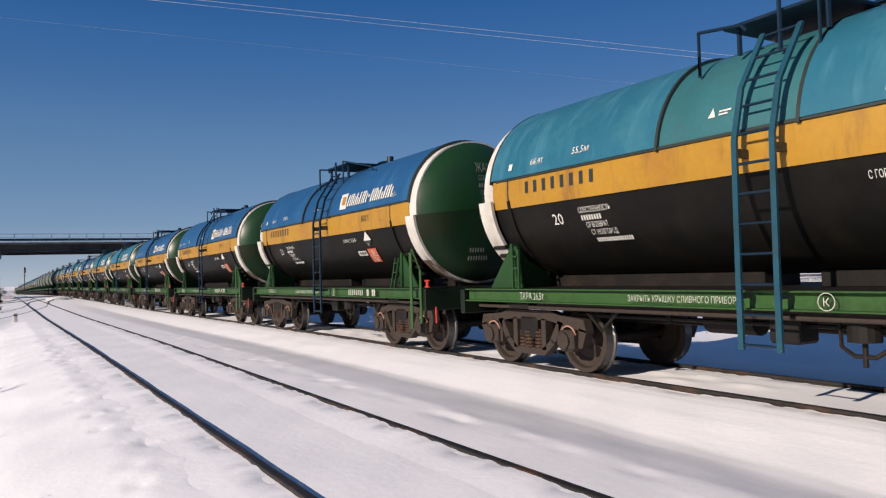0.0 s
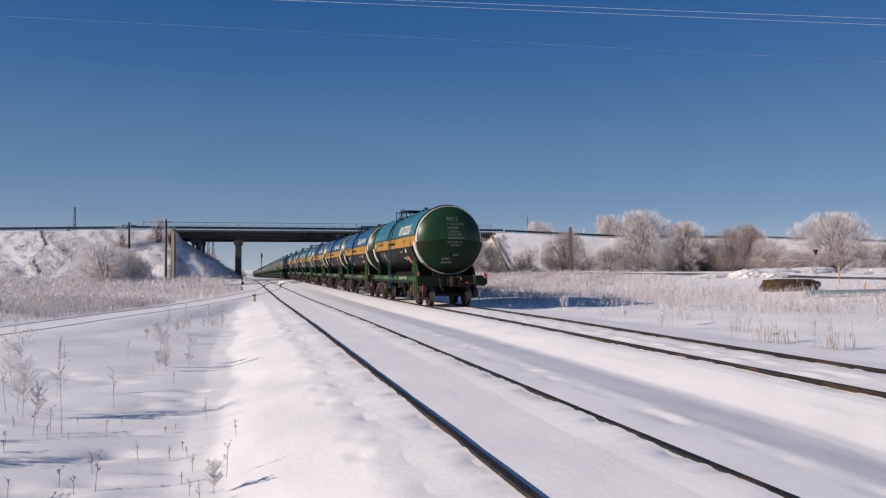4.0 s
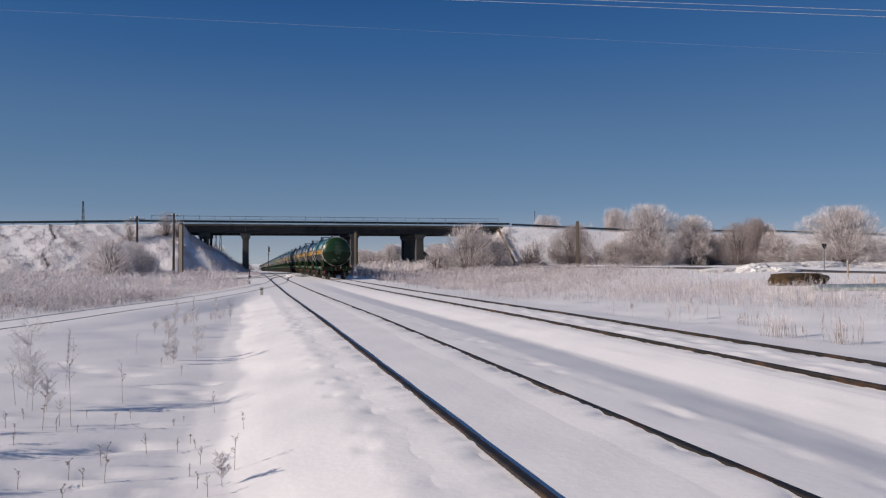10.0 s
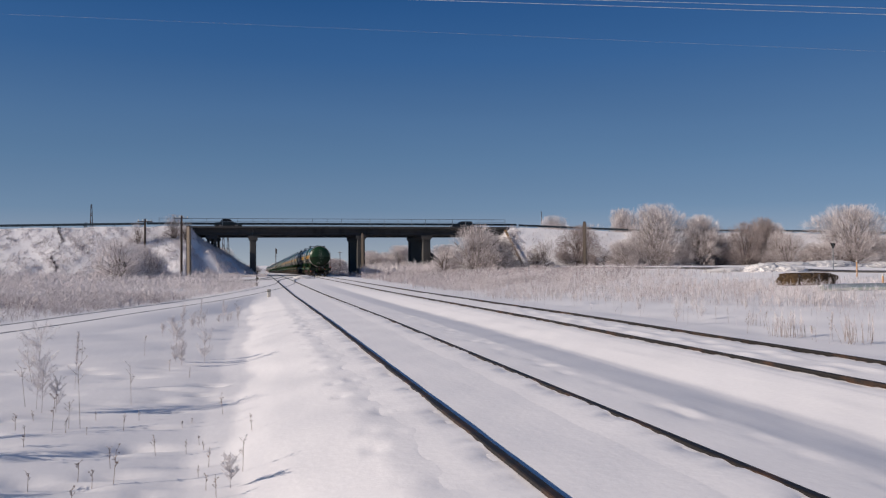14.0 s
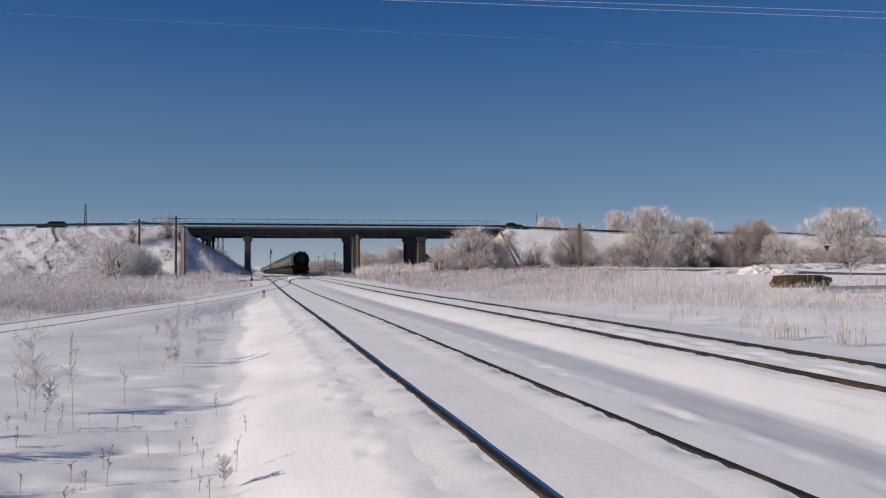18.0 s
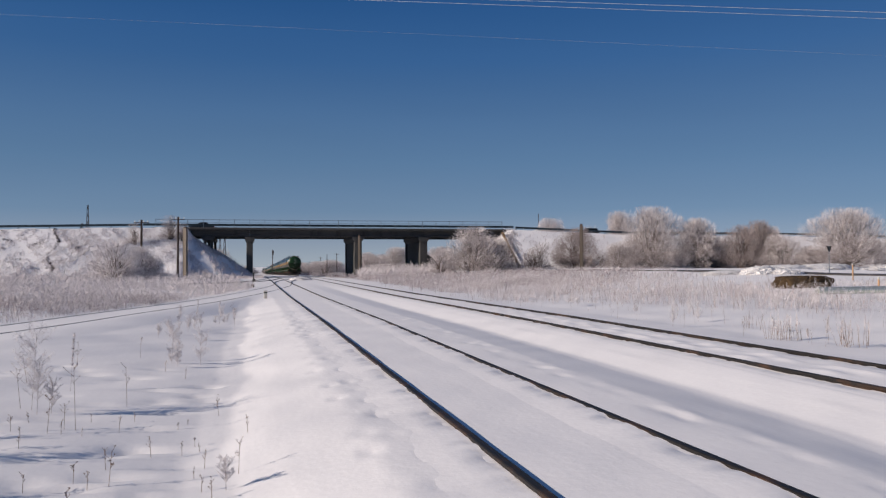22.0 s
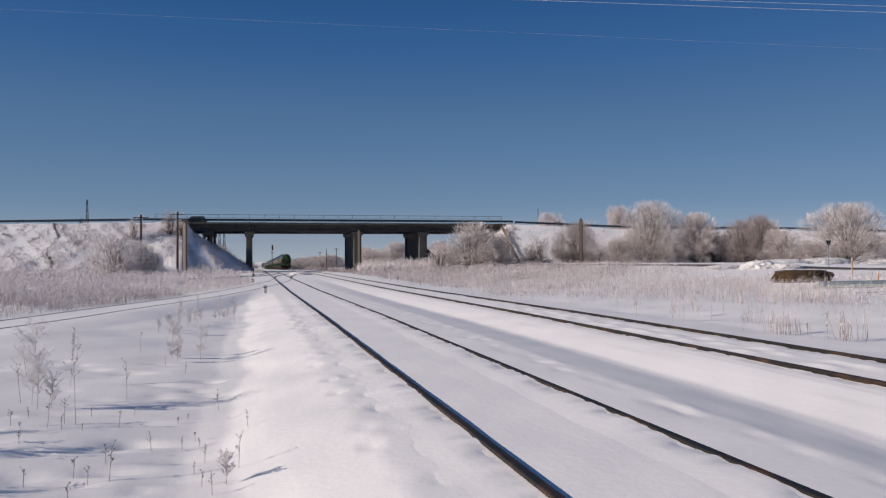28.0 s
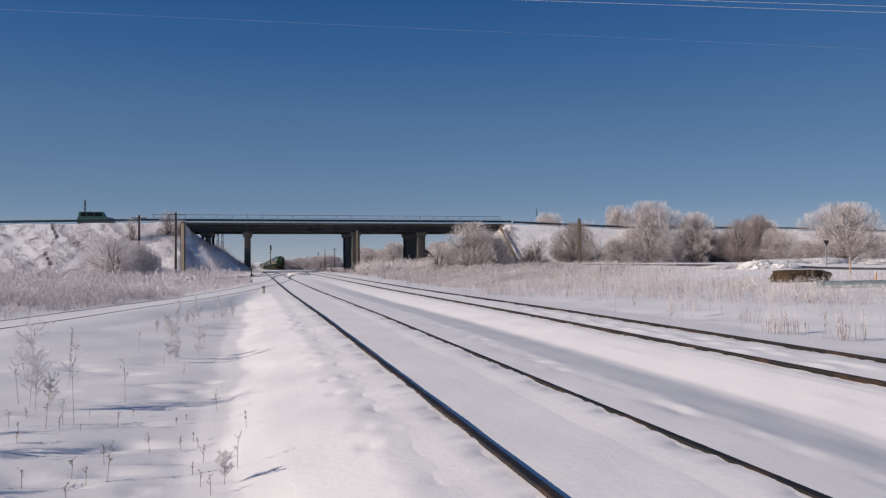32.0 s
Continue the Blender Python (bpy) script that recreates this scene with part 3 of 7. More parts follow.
# ---- road bridge over the line ----
def road_bridge():
    b = thing("road_bridge", "dark concrete girder road bridge over the railway with steel railings", "bridge")
    deck0, deck1 = 6.05, 7.35
    xl, xr = LEFT_END - 0.3, RIGHT_END + 0.3
    spans = [xl, -0.45, 16.4, 27.2, xr]
    # main girders span by span
    for i, (x0, x1) in enumerate(zip(spans, spans[1:])):
        for k in range(6):
            y = BRIDGE_Y0 + 0.7 + k * (BRIDGE_Y1 - BRIDGE_Y0 - 1.4) / 5
            bm = bmesh.new()
            prism(bm, [(y - 0.28, deck0), (y + 0.28, deck0), (y + 0.28, deck0 + 0.18), (y + 0.1, deck0 + 0.32), (y + 0.1, 6.95), (y + 0.6, 7.02),
                       (y + 0.6, 7.1), (y - 0.6, 7.1), (y - 0.6, 7.02), (y - 0.1, 6.95), (y - 0.1, deck0 + 0.32), (y - 0.28, deck0 + 0.18)], "x", x0 + 0.03, x1 - 0.03)
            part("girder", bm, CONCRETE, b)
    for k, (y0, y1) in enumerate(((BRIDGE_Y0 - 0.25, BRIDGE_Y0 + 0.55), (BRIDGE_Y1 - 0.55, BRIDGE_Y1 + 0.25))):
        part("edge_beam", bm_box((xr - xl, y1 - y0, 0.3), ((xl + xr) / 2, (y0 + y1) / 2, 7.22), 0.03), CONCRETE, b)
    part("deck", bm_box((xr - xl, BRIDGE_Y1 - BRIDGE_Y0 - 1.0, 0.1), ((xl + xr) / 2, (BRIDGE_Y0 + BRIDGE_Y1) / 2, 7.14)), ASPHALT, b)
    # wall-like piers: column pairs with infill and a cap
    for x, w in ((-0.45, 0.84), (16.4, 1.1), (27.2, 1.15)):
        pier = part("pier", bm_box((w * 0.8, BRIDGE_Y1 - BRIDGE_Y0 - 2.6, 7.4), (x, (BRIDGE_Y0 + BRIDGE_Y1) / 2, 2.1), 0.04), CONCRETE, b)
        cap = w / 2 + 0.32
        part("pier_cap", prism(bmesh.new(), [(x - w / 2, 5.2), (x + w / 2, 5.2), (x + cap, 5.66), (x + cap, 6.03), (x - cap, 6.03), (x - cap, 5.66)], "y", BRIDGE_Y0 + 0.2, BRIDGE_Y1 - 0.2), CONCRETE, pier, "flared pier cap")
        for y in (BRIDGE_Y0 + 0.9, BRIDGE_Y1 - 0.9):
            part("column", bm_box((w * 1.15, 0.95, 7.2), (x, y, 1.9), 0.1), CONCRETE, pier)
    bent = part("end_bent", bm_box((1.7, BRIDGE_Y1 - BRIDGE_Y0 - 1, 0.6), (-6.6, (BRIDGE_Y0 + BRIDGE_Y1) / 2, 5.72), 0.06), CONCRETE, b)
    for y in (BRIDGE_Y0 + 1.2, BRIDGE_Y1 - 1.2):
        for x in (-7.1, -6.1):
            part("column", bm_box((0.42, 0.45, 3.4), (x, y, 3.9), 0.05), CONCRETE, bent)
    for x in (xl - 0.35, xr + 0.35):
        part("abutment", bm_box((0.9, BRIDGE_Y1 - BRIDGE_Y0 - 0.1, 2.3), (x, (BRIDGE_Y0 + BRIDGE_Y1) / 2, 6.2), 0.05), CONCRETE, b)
    for y in (BRIDGE_Y0 - 0.05, BRIDGE_Y1 + 0.05):
        rail = part("railing", bm_rod((-14.1, y, 8.56), (40.6, y, 8.6), 0.035, sides=6), GALV, b)
        part("mid_rail", bm_rod((-14.1, y, 8.1), (40.6, y, 8.14), 0.02, sides=6), GALV, rail)
        n = 24
        for i in range(n + 1):
            x = -14.1 + 54.7 * i / n
            part("railing_post", bm_box((0.07, 0.07, 1.35), (x, y, 7.95)), GALV, rail)
    for y in (BRIDGE_Y0 + 0.9, BRIDGE_Y1 - 0.9):
        part("crash_barrier", sweep([(x, y, 7.82) for x in (-16, 0, 20, 43)], [(-0.04, -0.17), (0.04, -0.1), (-0.02, 0), (0.04, 0.1), (-0.04, 0.17), (-0.06, 0.17), (-0.06, -0.17)]), DARK_STEEL, b)
    return b


road_bridge()


def guard_rail(x0, x1):
    g = thing("guard_rail", "dark steel crash barrier along the snowy embankment road", "guard rail")
    y = BRIDGE_Y0 + 0.2
    n = int(abs(x1 - x0) / 4)
    path = [(x0 + (x1 - x0) * i / n, y) for i in range(n + 1)]
    path = [(x, yy, float(road_z(x)) + 0.62) for x, yy in path]
    part("beam", sweep(path, [(-0.05, -0.17), (0.04, -0.1), (-0.02, 0), (0.04, 0.1), (-0.05, 0.17), (-0.08, 0.17), (-0.08, -0.17)]), DARK_STEEL, g)
    for x, yy, z in path:
        part("post", bm_box((0.1, 0.12, 0.95), (x, yy + 0.09, z - 0.3)), DARK_STEEL, g)


guard_rail(-16.2, -116)
guard_rail(43.2, 143)
upper = part("road", sweep([(x, (BRIDGE_Y0 + BRIDGE_Y1) / 2, float(road_z(x))) for x in np.linspace(-380, LEFT_END - 1.2, 60)], [(-4.5, -0.3), (-4.5, -0.06), (4.5, -0.06), (4.5, -0.3)]), ASPHALT)
tagged(upper, "dark wet asphalt road on the embankment", "road", kind="structure")
upper = part("road", sweep([(x, (BRIDGE_Y0 + BRIDGE_Y1) / 2, float(road_z(x))) for x in np.linspace(RIGHT_END + 1.2, 380, 60)], [(-4.5, -0.3), (-4.5, -0.06), (4.5, -0.06), (4.5, -0.3)]), ASPHALT)
tagged(upper, "dark wet asphalt road on the embankment", "road", kind="structure")
low = smooth_path([Vector((x, y, 0)) for x, y in LOWER_ROAD], 6)
lower = part("road", sweep([(p.x, p.y, gz_at(p.x, p.y) + 0.05) for p in low], [(-4.0, -0.3), (-4.0, 0.0), (0, 0.05), (4.0, 0.0), (4.0, -0.3)]), ROAD_BROWN)
tagged(lower, "narrow wet asphalt road below the embankment", "road", kind="structure")

# ---- the train: four-axle tank wagons ----
ZC, RB = 2.69, 1.35           # barrel centre height and radius
TANK_HALF = 4.62              # half length of the straight barrel
TB = -0.2                     # the barrel's middle, from the wagon's middle


def shell(r, thick, a0, a1, y0, y1, steps=24, cuts=1):
    """A curved plate round the barrel axis from angle a0 to a1 (degrees, 0 towards +x, 90 up)."""
    bm = bmesh.new()
    n = steps + 1
    rings = []
    for k in range(cuts + 1):
        y = y0 + (y1 - y0) * k / cuts
        inner, outer = [], []
        for i in range(n):
            a = radians(a0 + (a1 - a0) * i / steps)
            outer.append(bm.verts.new((r * math.cos(a), y, ZC + r * math.sin(a))))
            inner.append(bm.verts.new(((r - thick) * math.cos(a), y, ZC + (r - thick) * math.sin(a))))
        rings.append((outer, inner))
    for (o0, i0), (o1, i1) in zip(rings, rings[1:]):
        for i in range(steps):
            bm.faces.new((o0[i], o0[i + 1], o1[i + 1], o1[i]))
            bm.faces.new((i0[i + 1], i0[i], i1[i], i1[i + 1]))
        for i in (0, steps):
            bm.faces.new((o0[i], i0[i], i1[i], o1[i]))
    for o, i_ in (rings[0], rings[-1]):
        for i in range(steps):
            bm.faces.new((o[i], o[i + 1], i_[i + 1], i_[i]))
    bmesh.ops.recalc_face_normals(bm, faces=bm.faces)
    return bm


def head(r, depth, y0, sign, a0, a1, steps=24, rows=7):
    """Part of a dished tank end, between two angles."""
    bm = bmesh.new()
    grid = []
    for k in range(rows + 1):
        s = k / rows
        rr = r * (1 - s)
        yy = y0 + sign * depth * (1 - (1 - s) ** 2.6) ** 0.62
        grid.append([bm.verts.new((rr * math.cos(radians(a0 + (a1 - a0) * i / steps)), yy, ZC + rr * math.sin(radians(a0 + (a1 - a0) * i / steps)))) for i in range(steps + 1)])
    for k in range(rows):
        for i in range(steps):
            bm.faces.new((grid[k][i], grid[k][i + 1], grid[k + 1][i + 1], grid[k + 1][i]))
    bmesh.ops.remove_doubles(bm, verts=bm.verts, dist=0.0005)
    bmesh.ops.recalc_face_normals(bm, faces=bm.faces)
    return bm


def on_barrel(pieces, r):
    """Lay flat pieces ((verts, faces), y of the left edge, angle of the base line) on the barrel's near side."""
    bm = bmesh.new()
    for (vs, fs), y, a, lean in pieces:
        made = []
        for v in vs:
            t = radians(a) + v[1] / r
            made.append(bm.verts.new((-r * math.cos(t), y - v[0] - lean * v[1], ZC + r * math.sin(t))))
        for f in fs:
            try:
                bm.faces.new([made[i] for i in f])
            except ValueError:
                pass
    return bm


def bars(widths, h, gap=0.03):
    """Plain bars standing in for writing: (verts, faces)."""
    vs, fs, x = [], [], 0.0
    for w in widths:
        if w > 0:
            k = len(vs)
            vs += [(x, 0), (x + w, 0), (x + w, h), (x, h)]
            fs.append((k, k + 1, k + 2, k + 3))
        x += abs(w) + gap
    return vs, fs


def quad(w, h, cuts=4):
    """A plate subdivided upwards so that it can bend."""
    vs, fs = [], []
    for i in range(cuts + 1):
        vs += [(0, h * i / cuts), (w, h * i / cuts)]
    for i in range(cuts):
        fs.append((2 * i, 2 * i + 1, 2 * i + 3, 2 * i + 2))
    return vs, fs


def on_end(pieces, y):
    """Lay flat pieces on the end facing the camera: x to the right, z up."""
    bm = bmesh.new()
    for (vs, fs), x, z in pieces:
        made = []
        for v in vs:
            px, pz = x + v[0], z + v[1]
            rho = min(math.hypot(px, pz - ZC) / RB, 0.999)
            yy = y - 0.40 * (1 - rho ** 2.6) ** 0.62
            made.append(bm.verts.new((px, yy - 0.012, pz)))
        for f in fs:
            bm.faces.new([made[i] for i in f])
    return bm


def wheelset(parent, y):
    ws = part("wheelset", bm_rod((-1.02, 0, 0), (1.02, 0, 0), 0.075, sides=12), UNDER, parent, m=pose(0, y, 0.475))
    for s in (-1, 1):
        bm = bmesh.new()
        prof = [(0.64, 0.10), (0.70, 0.11), (0.70, 0.30), (0.655, 0.40), (0.655, 0.475 + 0.028), (0.685, 0.475 + 0.028), (0.70, 0.478), (0.83, 0.472), (0.83, 0.41), (0.76, 0.39), (0.735, 0.28), (0.76, 0.16), (0.84, 0.14), (0.84, 0.09)]
        n = 32
        rings = [[bm.verts.new((s * (x + 0.02), r * math.cos(2 * math.pi * i / n), r * math.sin(2 * math.pi * i / n))) for x, r in prof] for i in range(n)]
        for i in range(n):
            for k in range(len(prof) - 1):
                bm.faces.new((rings[i][k], rings[i][k + 1], rings[(i + 1) % n][k + 1], rings[(i + 1) % n][k]))
        bmesh.ops.recalc_face_normals(bm, faces=bm.faces)
        wheel = part("wheel", bm, CASTING, ws, "worn steel wheel with a bright tread")
        wheel.data.materials.append(TREAD)
        for p in wheel.data.polygons:
            c = p.center
            if math.hypot(c.y, c.z) > 0.466:
                p.material_index = 1
        # lightening marks: casting ribs, so that the turning shows
        bm = bmesh.new()
        for i in range(3):
            a = 2 * math.pi * i / 3
            rod(bm, (s * 0.775, 0.2 * math.cos(a), 0.2 * math.sin(a)), (s * 0.775, 0.36 * math.cos(a), 0.36 * math.sin(a)), 0.018, sides=6)
        part("rib", bm, RUST, ws)
    return ws


def bogie(parent, y):
    bg = part("bogie", bm_box((2.3, 0.42, 0.34), (0, 0, 0.62), 0.04), UNDER, parent, m=pose(0, y, 0))
    for s in (-1, 1):
        bm = bmesh.new()
        x0, x1 = s * 0.98, s * 1.12
        lo, hi = min(x0, x1), max(x0, x1)
        # top chord, bottom chord, columns and pedestals leave the windows open
        prism(bm, [(-1.30, 0.60), (-1.24, 0.78), (-0.72, 0.82), (-0.5, 0.88), (0.5, 0.88), (0.72, 0.82), (1.24, 0.78), (1.30, 0.60), (1.18, 0.62), (0.7, 0.70), (0.45, 0.74), (-0.45, 0.74), (-0.7, 0.70), (-1.18, 0.62)], "x", lo, hi)
        prism(bm, [(-0.62, 0.42), (-0.36, 0.22), (0.36, 0.22), (0.62, 0.42), (0.52, 0.46), (0.32, 0.32), (-0.32, 0.32), (-0.52, 0.46)], "x", lo, hi)
        for k in (-1, 1):
            prism(bm, [(k * 0.30, 0.30), (k * 0.40, 0.30), (k * 0.40, 0.76), (k * 0.30, 0.76)], "x", lo, hi)
            prism(bm, [(k * 0.60, 0.40), (k * 0.80, 0.72), (k * 0.68, 0.74), (k * 0.50, 0.46)], "x", lo, hi)
            prism(bm, [(k * 0.70, 0.36), (k * 0.78, 0.36), (k * 0.80, 0.72), (k * 0.70, 0.74)], "x", lo, hi)
            prism(bm, [(k * 1.12, 0.38), (k * 1.20, 0.38), (k * 1.30, 0.62), (k * 1.14, 0.66)], "x", lo, hi)
        part("side_frame", bm, CASTING, bg, "grimy cast bogie side frame")
        for k in (-1, 1):
            part("axle_box", bm_box((0.3, 0.32, 0.3), (s * 1.06, k * 0.925, 0.475), 0.05), CASTING, bg)
            part("axle_cap", bm_rod((s * 1.18, k * 0.925, 0.475), (s * 1.24, k * 0.925, 0.475), 0.12, sides=12), CASTING, bg)
            arch = [(s * 1.135, k * 0.925 + 0.155 * math.cos(a), 0.55 + 0.13 * math.sin(a)) for a in np.linspace(0.05, math.pi - 0.05, 8)]
            part("adapter", pipe(bmesh.new(), arch, 0.014, 6), FADED_ORANGE, bg, "faded orange painted arch over the axle box")
        for k in (-1, 0, 1):
            bm = bmesh.new()
            for i in range(5):
                bmesh.ops.create_cone(bm, cap_ends=True, segments=12, radius1=0.085, radius2=0.085, depth=0.032, matrix=Matrix.Translation((s * (1.05 if k else 1.09), k * 0.19, 0.345 + i * 0.052)))
            rod(bm, (s * (1.05 if k else 1.09), k * 0.19, 0.31), (s * (1.05 if k else 1.09), k * 0.19, 0.6), 0.055, sides=8)
            part("spring", bm, SPRING, bg, "rusty coil spring")
    part("brake_beam", bm_rod((-0.8, 0.36, 0.42), (0.8, 0.36, 0.42), 0.04), UNDER, bg)
    part("brake_beam", bm_rod((-0.8, -0.36, 0.42), (0.8, -0.36, 0.42), 0.04), UNDER, bg)
    return bg


def bent_bar(bm, pts, thick, wide):
    """A flat bar bent through points that share their y, its width along y."""
    rings = []
    for i, p in enumerate(pts):
        d = (pts[min(i + 1, len(pts) - 1)] - pts[max(i - 1, 0)]).normalized()
        n, e = Vector((d.z, 0, -d.x)) * thick / 2, Vector((0, wide / 2, 0))
        rings.append([bm.verts.new(p + q) for q in (n + e, n - e, -n - e, -n + e)])
    fs = [bm.faces.new(rings[0]), bm.faces.new(rings[-1][::-1])]
    for lo, hi in zip(rings, rings[1:]):
        fs += [bm.faces.new((lo[(i + 1) % 4], lo[i], hi[i], hi[(i + 1) % 4])) for i in range(4)]
    bmesh.ops.recalc_face_normals(bm, faces=fs)


def tank_wagon(paint, tail=False, detail=2, label="", plain=None):
    w = thing("tank_wagon", label, "tank wagon", group="wagons of the train")
    upper, band_mat, low_mat = paint
    climb = LADDER_TEAL if upper is TEAL and detail > 1 else LADDER_PAINT
    steps = 24 if detail > 1 else 14
    # barrel
    tank = part("barrel", shell(RB - 0.012, 0.05, 0, 360, TB - TANK_HALF, TB + TANK_HALF, 48 if detail > 1 else 24, 1), low_mat, w, "sooty black lower barrel")
    shade_smooth(tank)
    for y0, y1 in (((TB - TANK_HALF, -0.86), (0.97, TB + TANK_HALF)) if detail > 1 else ((TB - TANK_HALF, TB + TANK_HALF),)):
        shade_smooth(part("jacket", shell(RB + 0.045, 0.05, 8, 172, y0, y1, steps * 2 if detail > 1 else steps, 1), upper, w, "painted upper jacket plate"))
    if detail > 1:
        shade_smooth(part("jacket", shell(RB + 0.008, 0.03, 8, 172, -0.86, 0.97, steps * 2, 1), TEAL_OLD if upper is TEAL else upper, w, "recessed jacket plate beneath the platform"))
        for y in (TB - TANK_HALF, TB + TANK_HALF):
            shade_smooth(part("jacket_rim", shell(RB + 0.052, 0.05, 6, 174, y - 0.014, y + 0.014, steps * 2, 1), LETTER_DARK, w, "dark rim of the jacket"))
        for y in (-0.86, 0.97):
            shade_smooth(part("seam", shell(RB + 0.05, 0.04, 6, 174, y - 0.02, y + 0.02, steps * 2, 1), LETTER_DARK, w))
        for y0, y1, s in ((TB - TANK_HALF + 0.1, TB + TANK_HALF - 0.1, 0),):
            for a in (6.8, 171.8):
                part("jacket_edge", shell(RB + 0.032, 0.03, a, a + 1.4, y0, y1, 2, 1), LETTER_DARK, w)
    for a0, a1 in ((-11, 7), (173, 191)):
        shade_smooth(part("band", shell(RB + 0.006, 0.03, a0, a1, TB - TANK_HALF + 0.02, TB + TANK_HALF - 0.02, 8, 1), band_mat, w, "yellow painted band"))
    for sgn in (-1, 1):
        y0 = TB + sgn * TANK_HALF
        shade_smooth(part("end_ring", shell(RB - 0.008, 0.03, -6, 186, min(y0 - sgn * 0.04, y0 + sgn * 0.24), max(y0 - sgn * 0.04, y0 + sgn * 0.24), steps * 2, 1), plain or WHITE, w, "white painted end ring"))
        lo, hi = sorted((y0 - sgn * 0.05, y0 + sgn * 0.28))
        for a0, a1, paint in ((185, 222, WHITE), (222, 318, WHITE_SOILED), (318, 355, WHITE)):
            shade_smooth(part("lower_ring", shell(RB + 0.085, 0.05, a0, a1, lo, hi, 20, 1), plain or paint, w, "white lower end ring standing proud"))
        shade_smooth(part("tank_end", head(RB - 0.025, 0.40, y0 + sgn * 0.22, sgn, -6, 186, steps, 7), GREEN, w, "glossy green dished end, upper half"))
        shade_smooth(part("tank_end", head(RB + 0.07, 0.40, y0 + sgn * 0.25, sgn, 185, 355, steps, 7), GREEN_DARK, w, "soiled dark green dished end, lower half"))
    # straps and saddles
    for sgn in (-1, 1):
        ys = sgn * 4.0
        if detail > 1:
            for side in (-1, 1):
                a = (186, 250) if side < 0 else (290, 354)
                part("strap", shell(RB + 0.02, 0.03, a[0], a[1], ys - 0.035, ys + 0.035, 8, 1), BLACK, w)
                b0 = 173 if side < 0 else -11
                part("strap_end", shell(RB + 0.014, 0.02, b0, b0 + 18, ys - 0.012, ys + 0.012, 4, 1), LETTER_DARK, w)
        for side in (-1, 1):
            bm = bmesh.new()
            prism(bm, [(ys - sgn * 0.06, 1.22), (ys + sgn * 0.78, 1.22), (ys + sgn * 0.22, 1.84), (ys + sgn * 0.06, 1.86)], "x", *sorted((side * 1.16, side * 1.19)))
            prism(bm, [(side * 0.5, 1.22), (side * 1.24, 1.22), (side * 1.22, 1.9), (side * 1.12, 1.9), (side * 0.9, 1.62), (side * 0.5, 1.45)], "y", ys + sgn * 0.16 - 0.03, ys + sgn * 0.16 + 0.03)
            part("saddle", bm, SADDLE_GREEN, w, "green welded saddle bracket")
            if detail > 1:
                bm = bmesh.new()
                for k in (-1, 1):
                    box(bm, (0.03, 0.035, 0.62), (side * 1.27, ys - sgn * 0.02 + k * 0.075, 1.50), Matrix.Rotation(radians(-7 * side), 4, "Y") @ Matrix.Rotation(radians(-9 * sgn), 4, "X"))
                for k in range(3):
                    box(bm, (0.03, 0.15, 0.025), (side * 1.27, ys - sgn * 0.04 + sgn * 0.028 * k, 1.34 + k * 0.18))
                part("brace", bm, SADDLE_GREEN, w)
                bm = bmesh.new()
                for k in range(4):
                    rod(bm, (side * (1.17 - 0.09 * k), ys + sgn * 0.34, 1.86 - 0.13 * k), (side * (1.17 - 0.09 * k), ys + sgn * (0.66 - 0.04 * k), 1.86 - 0.13 * k), 0.035, sides=6)
                part("stiffener", bm, UNDER, w)["kind"] = "stuff"
    # underframe
    for side in (-1, 1):
        bm = bmesh.new()
        o = [(side * 1.30, 1.01), (side * 1.40, 1.01), (side * 1.40, 1.025), (side * 1.315, 1.03), (side * 1.315, 1.19), (side * 1.40, 1.195), (side * 1.40, 1.21), (side * 1.30, 1.21)]
        prism(bm, o, "y", -5.25, 5.25)
        part("side_sill", bm, FRAME_GREEN, w, "green side sill of the underframe")
    part("centre_sill", bm_box((0.36, 10.9, 0.32), (0, 0, 0.98), 0.02), UNDER, w)
    for y in (-3.9, 3.9):
        part("bolster_beam", bm_box((2.6, 0.5, 0.26), (0, y, 1.04), 0.02), UNDER, w)
    for y in (-2.6, 2.6):
        part("tank_bed", bm_box((0.7, 4.5, 0.2), (0, y, 1.30), 0.02), UNDER, w)
    part("floor_plate", bm_box((2.6, 10.4, 0.015), (0, 0, 1.205)), UNDER, w)
    for sgn in (-1, 1):
        ye = sgn * 5.35
        part("end_beam", bm_box((2.8, 0.12, 0.40), (0, ye, 1.0), 0.015), END_DARK, w, "very dark green end beam")
        coupler = part("coupler", bm_box((0.24, 0.62, 0.22), (0, ye + sgn * 0.25, 1.0), 0.03), UNDER, w)
        bm = bmesh.new()
        prism(bm, [(-0.15, ye + sgn * 0.40), (0.15, ye + sgn * 0.40), (0.20, ye + sgn * 0.50), (0.20, ye + sgn * 0.64), (0.10, ye + sgn * 0.62), (0.04, ye + sgn * 0.55), (-0.04, ye + sgn * 0.56), (-0.08, ye + sgn * 0.67), (-0.17, ye + sgn * 0.66), (-0.19, ye + sgn * 0.50)], "z", 0.79, 1.19)
        bmesh.ops.bevel(bm, geom=bm.edges[:], offset=0.012, segments=1, affect="EDGES")
        part("coupler_head", bm, RUST_DARK, coupler, "rust-streaked coupler head")
